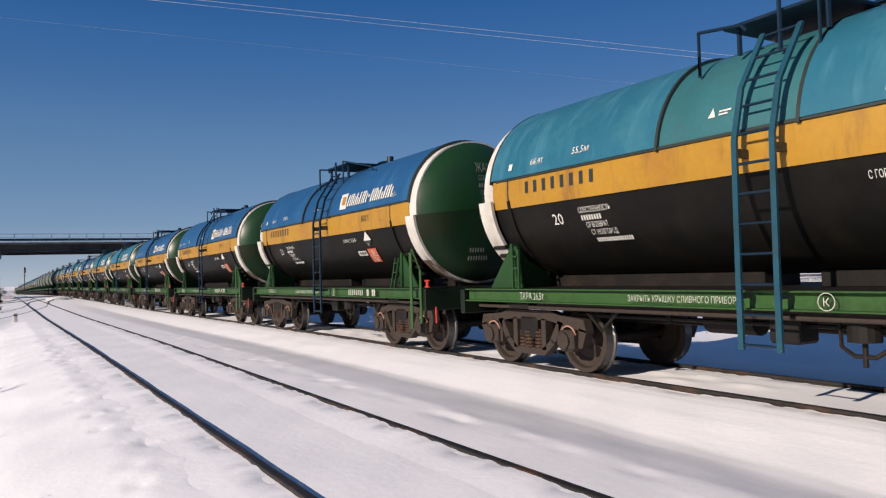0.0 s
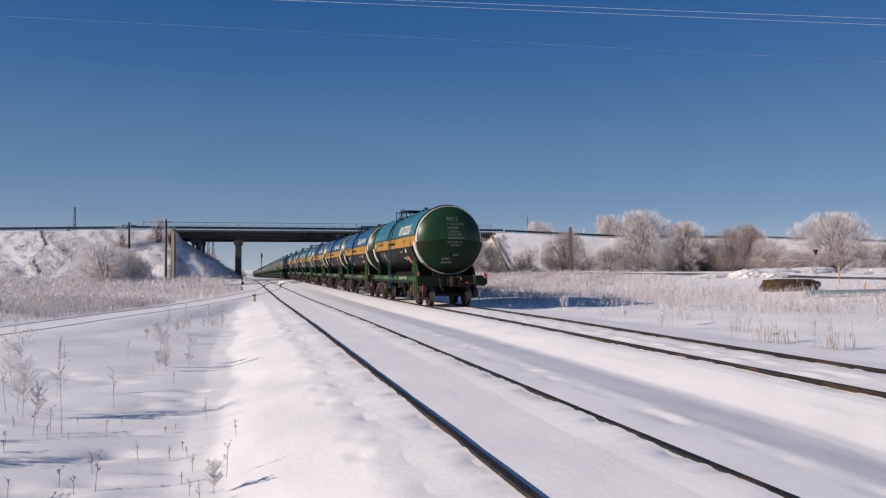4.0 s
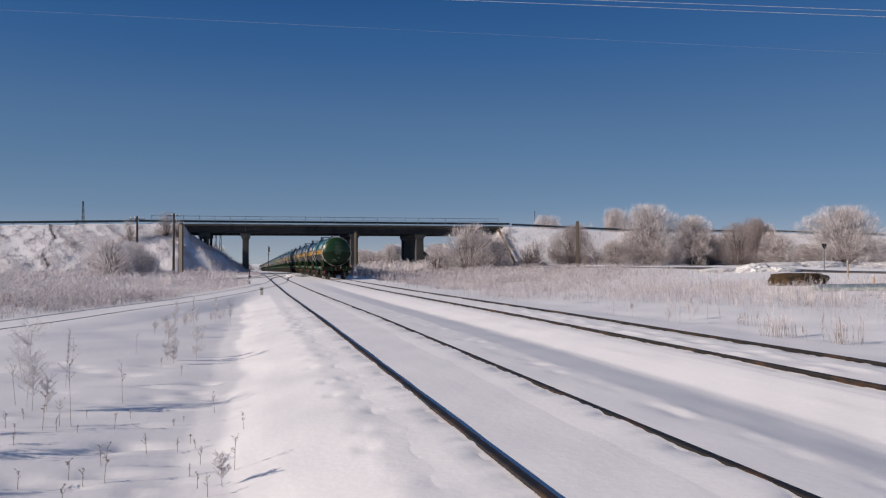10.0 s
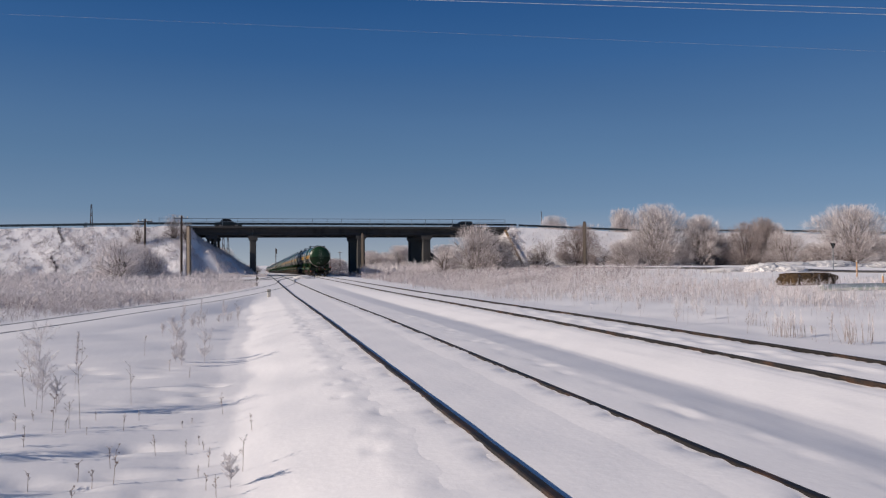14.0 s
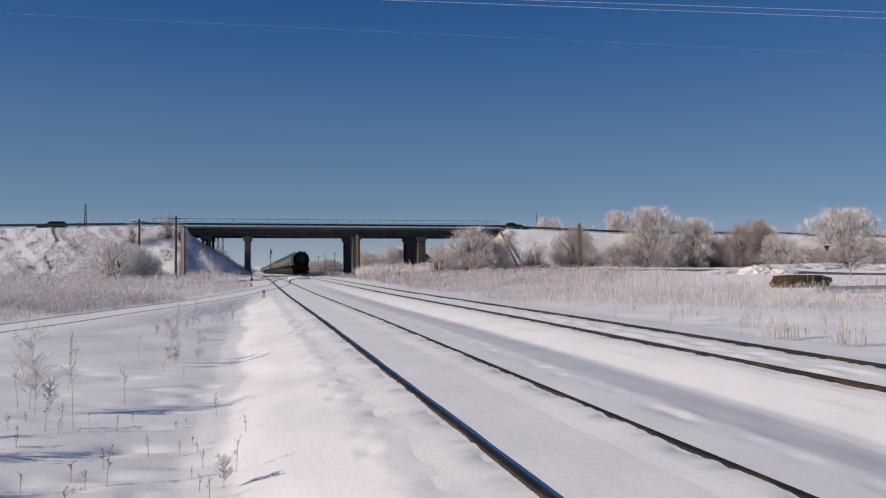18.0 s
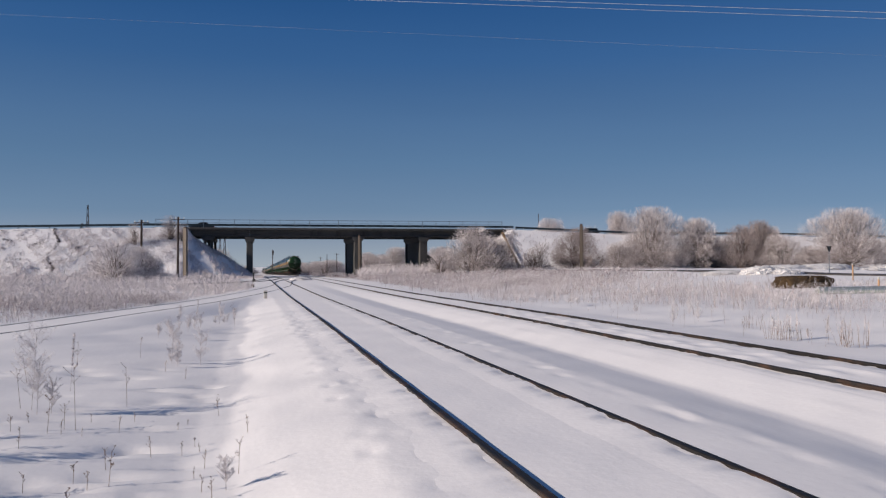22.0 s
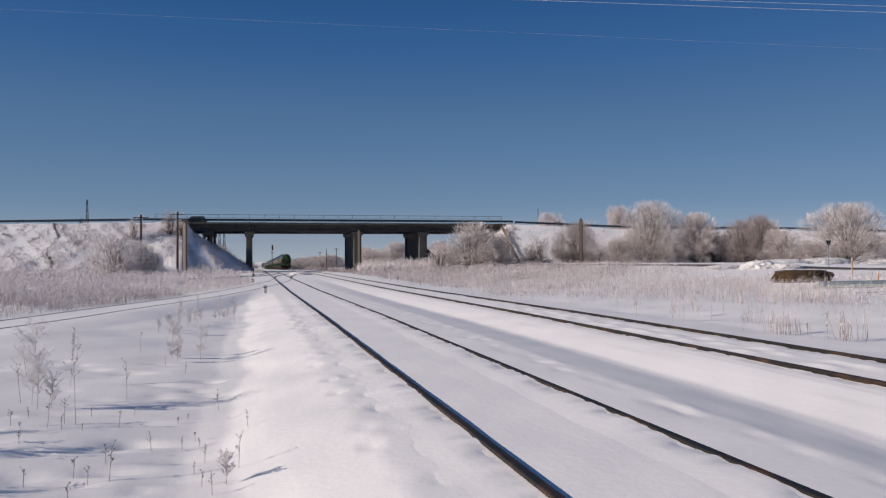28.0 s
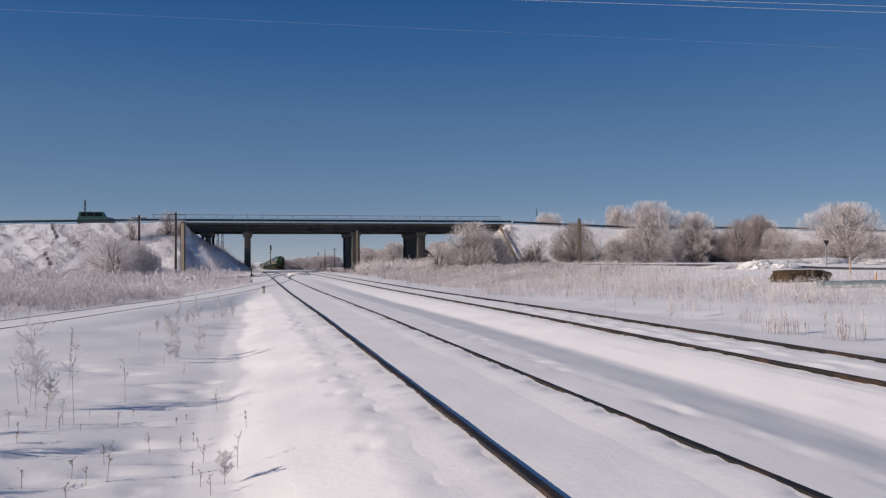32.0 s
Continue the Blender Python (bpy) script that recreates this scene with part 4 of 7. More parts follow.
        if detail > 1:
            for side in (sgn,):
                part("grab_rod", pipe(bmesh.new(), [(side * 1.45, sgn * 5.0, 1.86), (side * 1.45, sgn * 5.04, 1.94), (side * 1.42, sgn * 5.22, 1.62), (side * 1.41, sgn * 5.3, 1.5)], 0.014, 6), FRAME_GREEN, w)
                part("corner_post", bm_box((0.03, 0.085, 1.42), (side * 1.45, sgn * 4.98, 1.17), 0.008), FRAME_GREEN, w, "green corner grab post")
                part("corner_stanchion", bm_box((0.035, 0.06, 0.98), (side * 1.425, sgn * 5.3, 1.06), 0.008), FRAME_GREEN, w)
                part("hook", bm_box((0.05, 0.13, 0.035), (side * 1.34, sgn * 5.40, 1.235), 0.008), RED, w, "red painted bracket")
                part("hook_neck", bm_box((0.04, 0.05, 0.09), (side * 1.34, sgn * 5.40, 1.29), 0.008), RED, w, "red painted bracket")
                part("hook_head", bm_box((0.05, 0.14, 0.035), (side * 1.34, sgn * 5.40, 1.345), 0.008), RED, w, "red painted bracket")
                part("handle", bm_box((0.025, 0.03, 0.3), (side * 1.2, sgn * 5.45, 0.72), 0.005), RED, w, "red release handle")
    # bogies and wheels
    for y in (-3.9, 3.9):
        bogie(w, y) if detail > 1 else part("bogie", bm_box((2.2, 2.5, 0.5), (0, y, 0.6), 0.1), UNDER, w)
        for k in (-0.925, 0.925):
            if detail > 1:
                wheelset(w, y + k)
            else:
                part("wheelset", bm_rod((-0.86, y + k, 0.475), (0.86, y + k, 0.475), 0.475, sides=18), UNDER, w)
    # brake gear under the middle
    part("air_reservoir", bm_rod((0.55, -0.9, 0.80), (0.55, 0.5, 0.80), 0.19, sides=14), UNDER, w)
    part("brake_cylinder", bm_rod((-0.5, 0.3, 0.82), (-0.5, 1.0, 0.82), 0.17, sides=14), UNDER, w)
    if detail > 1:
        for x, z in ((-1.0, 0.84), (0.9, 0.84), (-0.2, 0.72)):
            part("brake_rod", bm_rod((x, -3.0, z), (x, 3.0, z), 0.025, sides=6), UNDER, w)
        for y in (-2.2, -1.2, 1.2, 2.2):
            part("hanger", bm_box((0.05, 0.05, 0.24), (-1.0, y, 0.92)), UNDER, w)
        for y0, y1, d in ((2.6, 1.9, 0.3), (-2.6, -3.1, 0.25)):
            part("lever", pipe(bmesh.new(), [(-1.15, y0, 0.95), (-1.15, (y0 + y1) / 2, 0.95 - d), (-1.15, y1, 0.95)], 0.022, 6), UNDER, w)
        bm = bmesh.new()
        pipe(bm, [(-1.05, -0.98, 0.9), (-1.05, -0.99, 0.66), (-1.05, -1.12, 0.58), (-1.05, -1.32, 0.58), (-1.05, -1.44, 0.66), (-1.05, -1.45, 0.9)], 0.022, 6)
        rod(bm, (-1.05, -1.22, 0.9), (-1.05, -1.22, 0.48), 0.026, sides=8)
        rod(bm, (-1.05, -1.22, 0.95), (-1.05, -1.22, 0.72), 0.15, sides=14)
        part("discharge_valve", bm, UNDER, w)
        part("brake_pipe", bm_rod((-1.27, -5.0, 0.935), (-1.27, 5.0, 0.935), 0.026, sides=8), CASTING, w, "dusty brown brake pipe beneath the sill")
        part("pipe_rail", bm_box((0.05, 7.0, 0.05), (-1.24, 0, 0.985)), CASTING, w)
        part("valve_box", bm_box((0.34, 0.36, 0.3), (-0.95, -0.42, 0.80), 0.03), UNDER, w)
    # side ladders, platform and railings
    for side in (-1, 1):
        yl = -0.47
        top = [(side * 1.56, 0.62), (side * 1.56, 1.22), (side * 1.54, 2.75), (side * 1.40, 3.3), (side * 1.00, 3.92)]
        lad = None
        for k in (-0.22, 0.22):
            bm = bmesh.new()
            bent_bar(bm, [Vector((a, yl + k, b)) for a, b in top], 0.034, 0.062)
            if lad is None:
                lad = part("ladder", bm, climb, w, "steel side ladder with slanting top")
            else:
                part("stile", bm, climb, lad)
        if detail > 1:
            pts = [Vector((a, 0, b)) for a, b in top]
            total = [0.0]
            for a, b in zip(pts, pts[1:]):
                total.append(total[-1] + (b - a).length)
            for i in range(12):
                d = 0.05 + i * 0.305
                j = max(k for k in range(len(total) - 1) if total[k] <= d)
                if j >= len(pts) - 1:
                    break
                q = pts[j].lerp(pts[j + 1], min((d - total[j]) / (total[j + 1] - total[j]), 1))
                part("rung", bm_rod((q.x, yl - 0.22, q.z), (q.x, yl + 0.22, q.z), 0.015, sides=6), LADDER_PAINT, lad)
            bm = bmesh.new()
            for k in (-0.22, 0.22):
                box(bm, (0.2, 0.05, 0.09), (side * 1.43, yl + k, 2.62))
                box(bm, (0.16, 0.04, 0.05), (side * 1.47, yl + k, 1.16))
            part("bracket", bm, LETTER_DARK, lad)["kind"] = "stuff"
    plat = part("platform", bm_box((1.9, 1.3, 0.04), (0, -0.35, 4.135), 0.01), LADDER_PAINT, w, "checker-plate platform on top of the barrel")
    bm = bmesh.new()
    for x in (-0.72, 0.72):
        for y in (-0.85, 0.2):
            rod(bm, (x * 1.2, y - 0.05, 3.82), (x * 1.2, y - 0.05, 4.12), 0.03, sides=6)
    part("platform_leg", bm, LADDER_PAINT, plat)
    for x in (-1.0, 1.0):
        rail = part("handrail", pipe(bmesh.new(), [(x, -2.55, 3.76), (x, -2.45, 3.86), (x, -0.89, 4.19), (x, -0.89, 3.64)], 0.018, 6), LADDER_PAINT, plat, "bent tubular handrail")
        part("rail_post", bm_rod((x, 0.6, 3.68), (x, 0.6, 3.9), 0.02, sides=6), LADDER_PAINT, plat)
        part("rail_post", bm_rod((x, -0.45, 3.7), (x, -0.45, 4.22), 0.026, sides=6), LADDER_PAINT, plat)
        part("handrail", pipe(bmesh.new(), [(x, 0.6, 3.66), (x, 0.6, 4.18), (x, 0.02, 4.10), (x, -0.05, 4.02)], 0.02, 6), LADDER_PAINT, plat, "bent tubular handrail")
    dome = part("manhole", bm_rod((0.2, -1.0, 3.98), (0.2, -1.0, 4.16), 0.3, sides=18), LADDER_PAINT, w)
    part("manhole_lid", bm_rod((0.2, -1.0, 4.16), (0.2, -1.0, 4.21), 0.34, 0.28, sides=18), LADDER_PAINT, dome)
    part("safety_valve", bm_rod((-0.1, -1.6, 3.98), (-0.1, -1.6, 4.24), 0.08, sides=10), LADDER_PAINT, w)
    return w


def squeeze(piece, k):
    """Narrow letters, as cut in a stencil."""
    return [(v[0] * k, v[1]) for v in piece[0]], piece[1]


def wagon_marks(w, teal):
    """Stencilled writing, the company panel as plain shapes, and warning plates on the side that faces the camera."""
    r = RB + 0.055
    def lay(name, pieces, material, label="", rr=r):
        pieces = [(q, y - 0.4, a, k) for q, y, a, k in pieces]
        ob = part(name, on_barrel(pieces, rr), material, w, label)
        ob["kind"] = "stuff"
        return ob
    if teal:
        lay("sign_panel", [(quad(0.48, 0.38), -1.30, 11.2, 0.05), (quad(1.44, 0.38), -1.97, 10.8, 0.15)], WHITE, "white stencilled company panel", r + 0.002)
        sh = []
        x = -2.06
        # five pairs of slanting strokes and a ring, in place of the company's name and emblem
        def shifted(piece, ox, oy):
            return [(p[0] + ox, p[1] + oy) for p in piece[0]], piece[1]
        for i in range(5):
            for ox, low, tall in ((0.02, 0.0, 0.26), (0.15, 0.05 * (i % 3), 0.26 - 0.07 * (i % 2))):
                sh.append((shifted(quad(0.04, tall), ox, low), x, 12.8, 0.15 + 0.3 * (ox > 0.1) * (i % 2)))
            x -= 0.265
        ring = [(0.24 + k * math.cos(a), 0.19 + k * math.sin(a)) for k in (0.14, 0.105) for a in np.linspace(0.6, 6.6, 18)]
        sh.append(((ring, [(i, i + 1, 19 + i, 18 + i) for i in range(17)]), -1.30, 11.2, 0.05))
        lay("sign_shape", sh, LETTER_DARK, "dark stencil shapes on the company panel", r + 0.008)
    else:
        sh = [(quad(0.36, 0.38), -1.10, 11.5, -0.2)]
        lay("sign_panel", sh, WHITE, "white company emblem panel", r + 0.002)
        lay("emblem", [(([(a + 0.09, b + 0.1) for a, b in quad(0.18, 0.2)[0]], quad(0.18, 0.2)[1]), -1.12, 11.5, -0.2)], YELLOW, "yellow emblem shape", r + 0.008)
        sh, x = [], -1.5
        for i, wd in enumerate((0.17, 0.16, 0.15, 0.18, 0.17, 0.10, 0.16, 0.15, 0.17, 0.17, 0.17)):
            if i == 5:
                sh.append((([(p + 0.0, q + 0.12) for p, q in bars([0.08], 0.05)[0]], bars([0.08], 0.05)[1]), x, 13.2, 0.1))
            else:
                sh.append((quad(0.06, 0.28), x, 13.2, 0.1))
                sh.append((([(p + wd - 0.05, q) for p, q in quad(0.05, 0.28 - 0.06 * (i % 3))[0]], quad(0.05, 0.28)[1]), x, 13.2, 0.1))
            x -= wd + 0.045
        lay("sign_shape", sh, LETTER, "white company lettering as plain shapes", r + 0.006)
    # yellow band: running number as plain bars, kind of load
    lay("number_bar", [(bars([0.07] * 8, 0.17, 0.13), 3.96, -3.0, 0.0)], LETTER_DARK, "stencilled running number as plain bars", RB + 0.016)
    lay("load_mark", [(squeeze(glyphs("ЖАУ Х", 0.18), 0.72), -2.21, -2.9, 0.0)], LETTER_DARK, "stencilled load mark", RB + 0.016)
    bm = on_barrel([(quad(0.2, 0.010, 1), -3.51, -4.9, 0), (quad(0.2, 0.010, 1), -3.51, 3.7, 0), (quad(0.010, 0.21), -3.51, -4.9, 0), (quad(0.010, 0.21), -3.70, -4.9, 0)], RB + 0.014)
    part("plate_outline", bm, STALK, w)
    # black lower part
    rr = RB + 0.01
    lay("owner_line", [(glyphs("20", 0.23), 3.46, -25, 0), (squeeze(glyphs("СОБСТВЕННОСТЬ", 0.11), 0.62), 2.88, -19.5, 0), (bars([0.03] * 8, 0.07, 0.02), 2.86, -24, 0), (squeeze(glyphs("СР ВОЗВРАТ", 0.11), 0.62), 2.82, -28.7, 0),
                        (squeeze(glyphs("СТ НОВГОРОД", 0.11), 0.62), 2.78, -33.6, 0), (bars([0.03] * 16, 0.065, 0.012), 2.74, -38.5, 0)], LETTER, "white stencilled owner's lines", rr)
    lay("caution_line", [(squeeze(glyphs("С ГОРКИ НЕ СПУСКАТЬ", 0.11), 0.55), -1.06, -20.3, 0)], LETTER, "white stencilled caution", rr)
    tri = ([(0, 0), (0.38, 0), (0.19, 0.2)], [(0, 1, 2)])
    tri_low = ([(0, 0), (0.38, 0), (0.19, -0.15)], [(1, 0, 2)])
    lay("hazard_diamond", [(tri, -2.14, -20.2, 0)], LETTER, "white upper half of a hazard diamond", rr)
    lay("hazard_diamond_low", [(tri_low, -2.14, -20.2, 0)], LETTER_DARK, "black lower half of a hazard diamond", rr + 0.002)
    lay("hazard_figure", [(glyphs("8", 0.08), -2.30, -25.0, 0)], LETTER, "", rr + 0.006)
    lay("hazard_plate", [(quad(0.42, 0.355), -2.06, -43.2, 0.22)], PLATE_ORANGE, "hazard number plate", rr + 0.002)
    lay("plate_line", [(glyphs("80", 0.16), -2.26, -34.6, 0.2), (squeeze(glyphs("1760", 0.16), 0.8), -2.16, -42, 0.2), (bars([0.40], 0.010), -2.12, -36, 0.2)], LETTER, "", rr + 0.008)
    lay("white_plate", [(quad(0.42, 0.12), -1.60, -35.0, 0.1)], LETTER, "small white plate", rr + 0.002)
    lay("white_plate_line", [(bars([0.08, 0.08, 0.08], 0.06), -1.69, -33.6, 0.1)], LETTER_DARK, "", rr + 0.008)
    # upper jacket: load and volume
    lay("load_limit", [(glyphs("66,4т", 0.14), 3.82, 13.2, 0), (glyphs("55,5м", 0.14), 2.9, 14.2, 0), (bars([0.09], 0.10), 4.35, 12.5, 0), (squeeze(glyphs("МС-1", 0.13), 0.8), -3.67, 13, 0)], LETTER, "white stencilled load and volume", r)
    lay("small_emblem", [(([(0, 0), (0.1, 0), (0.05, 0.12)], [(0, 1, 2)]), 0.66, 17.0, 0), (bars([0.16], 0.02), 0.52, 19, 0), (bars([0.12], 0.02), 0.52, 17.4, 0)], LETTER, "", RB + 0.02)
    # sill writing
    def sill(text, size, y, z):
        vs, fs = glyphs(text, size) if isinstance(text, str) else text
        bm = bmesh.new()
        made = [bm.verts.new((-1.406, y - v[0], z + v[1])) for v in vs]
        for f in fs:
            bm.faces.new([made[i] for i in f])
        part("sill_mark", bm, SILL_LETTER, w)["kind"] = "stuff"
    sill(squeeze(glyphs("ТАРА 26,5т", 0.14), 0.8), 0, 3.72, 1.06)
    sill(squeeze(glyphs("ЗАКРЫТЬ КРЫШКУ СЛИВНОГО ПРИБОРА", 0.105), 0.76), 0, 1.5, 1.07)
    sill(bars([0.045] * 8, 0.12, 0.055), 0, -1.95, 1.055)
    ring = [(0.1 + k * math.cos(a), 0.09 + k * math.sin(a)) for k in (0.088, 0.079) for a in np.linspace(0, 2 * math.pi, 25)]
    sill((ring, [(i, i + 1, 26 + i, 25 + i) for i in range(24)]), 0, -0.98, 1.02)
    sill(glyphs("К", 0.11), 0, -1.04, 1.07)
    sill(bars([0.1], 0.13), 0, -2.9, 1.05)
    sill(bars([0.07, 0.07], 0.13, 0.02), 0, -3.15, 1.05)
    # end wall writing, upper and lower half
    y0 = TB - TANK_HALF - 0.24
    part("end_line", on_end([(squeeze(glyphs("ЖАУ Х", 0.25), 0.6), -0.22, 3.38), (squeeze(glyphs("СОБСТВЕННОСТЬ", 0.13), 0.6), -0.18, 3.22), (bars([0.035] * 8, 0.075, 0.022), -0.18, 3.08), (squeeze(glyphs("СР ВОЗВРАТ", 0.13), 0.6), -0.16, 2.93),
                              (squeeze(glyphs("СТ НОВГОРОД", 0.13), 0.6), -0.14, 2.80), (bars([0.035] * 12, 0.075, 0.022), -0.14, 2.67)], y0), LETTER_GREY, w, "faded stencilled owner's lines on the end")["kind"] = "stuff"
    part("build_line", on_end([(squeeze(glyphs("ПОСТРОЕН 1187", 0.13), 0.62), -0.22, 2.50), (squeeze(glyphs("05 09 2006", 0.13), 0.75), -0.08, 2.37)], y0 - 0.02), LETTER_GREY, w, "faded build date on the end")["kind"] = "stuff"
    part("test_line", on_end([(bars([0.03] * 6, 0.08, 0.025), -0.4, 1.85), (bars([0.03] * 8, 0.08, 0.025), -0.42, 1.70), (bars([0.03] * 4, 0.07, 0.025), 0.05, 2.0)], y0 - 0.02), LETTER_GREY, w, "faded test marks")["kind"] = "stuff"


TEAL_SET, BLUE_SET = (TEAL, YELLOW, BLACK), (BLUE, YELLOW, BLACK)
GREY_TANK = mat("dull_grey_green_tank_paint", (0.10, 0.115, 0.09), 0.6, 0, 0.2, 0.8, 12, 0.05, vary=0.2)
NOTE = " wagon with yellow band, black belly and green ends"
train = []
last = tank_wagon(TEAL_SET, True, 2, "teal tank" + NOTE)
wagon_marks(last, True)
blue = tank_wagon(BLUE_SET, False, 2, "deep blue tank" + NOTE)
wagon_marks(blue, False)
# tail disc and lamp on the last wagon
part("tail_disc", bm_rod((1.32, -5.62, 1.22), (1.32, -5.66, 1.22), 0.10, sides=20), LETTER, last, "white rim of the tail signal disc")
part("tail_disc_face", bm_rod((1.32, -5.66, 1.22), (1.32, -5.675, 1.22), 0.078, sides=20), RED, last, "red face of the tail signal disc")
part("disc_bracket", bm_box((0.5, 0.3, 0.36), (1.16, -5.5, 1.04), 0.02), END_DARK, last)
part("end_valve", bm_rod((0.62, -5.5, 0.92), (0.62, -5.44, 0.92), 0.06, sides=12), RED, last, "red brake pipe valve")
part("brake_hose", pipe(bmesh.new(), [(0.62, -5.45, 0.92), (0.62, -5.6, 0.85), (0.58, -5.66, 0.6), (0.5, -5.62, 0.5)], 0.028), LETTER_DARK, last)
bm = bmesh.new()
pipe(bm, [(0.3, -5.44, 1.28), (0.3, -5.5, 0.9), (0.9, -5.5, 0.9), (0.9, -5.44, 1.28)], 0.018, 6)
pipe(bm, [(-0.5, -5.44, 1.1), (-0.5, -5.5, 0.8), (-0.35, -5.5, 0.6)], 0.018, 6)
part("uncoupling_lever", bm, FRAME_GREEN, last)
part("lamp_bracket", bm_box((0.08, 0.06, 0.13), (0.35, -5.44, 1.1), 0.01), LETTER, last, "white lamp bracket")
far_teal = tank_wagon(TEAL_SET, False, 1, "teal tank" + NOTE)
far_blue = tank_wagon(BLUE_SET, False, 1, "deep blue tank" + NOTE)
far_grey = tank_wagon((GREY_TANK, GREY_TANK, GREY_TANK), False, 1, "plain dull grey-green tank wagon", GREY_TANK)
pattern = "TBBBTT" + "BTBTT" + "gggggg" + "tbgtbgttgbgtggtbggtgbggtgbggtggt"
used = {}
for i, c in enumerate(pattern):
    src = {"T": last if i == 0 else None, "B": blue, "t": far_teal, "b": far_blue, "g": far_grey}[c if i > 0 else "T"]
    if src is None:
        src = used.get("T2")
        if src is None:
            src = tank_wagon(TEAL_SET, False, 2, "teal tank" + NOTE)
            wagon_marks(src, True)
            used["T2"] = src
    if src.name in used:
        ob = copy_thing(src, pose(TRAIN_TRACK, i * 12.02, 0))
    else:
        used[src.name] = ob = src
    train.append(ob)
# last wagon's middle along the line, second by second
RUN = [(0, 5.3), (1, 12.4), (2, 19.7), (3, 26.95), (6, 48.7), (9, 70.4), (13, 99.4), (17, 128.4), (19, 142.9), (23, 171.9), (28, 208.0), (32, 237.0)]


def run_at(t):
    for (t0, y0), (t1, y1) in zip(RUN, RUN[1:]):
        if t <= t1:
            return y0 + (y1 - y0) * (t - t0) / (t1 - t0)
    return RUN[-1][1]

# ---- frosted bushes and trees ----
def ribbons(name, p0, p1, w0, w1, rng, material, parent=None, kind="", label="", bend=None):
    """Thin strips from p0 to p1 (n x 3 arrays), each turned at random, as one mesh."""
    d = p1 - p0
    r = rng.normal(size=d.shape)
    side = np.cross(d, r)
    side /= np.maximum(np.linalg.norm(side, axis=1, keepdims=True), 1e-6)
    n = len(p0)
    if bend is None:
        v = np.stack([p0 - side * w0[:, None], p0 + side * w0[:, None], p1 + side * w1[:, None], p1 - side * w1[:, None]], 1).reshape(-1, 3)
        f = (np.arange(n)[:, None] * 4 + np.arange(4)).tolist()
    else:
        mid = (p0 + p1) / 2 + bend
        wm = (w0 + w1) / 2
        v = np.stack([p0 - side * w0[:, None], p0 + side * w0[:, None], mid - side * wm[:, None], mid + side * wm[:, None], p1 - side * w1[:, None], p1 + side * w1[:, None]], 1).reshape(-1, 3)
        b = np.arange(n)[:, None] * 6
        f = np.concatenate([b + np.array([0, 1, 3, 2]), b + np.array([2, 3, 5, 4])]).tolist()
    me = bpy.data.meshes.new(name)
    me.from_pydata(v.tolist(), [], f)
    ob = part(name, me, material, parent, label)
    if kind:
        ob["kind"] = kind
    return ob


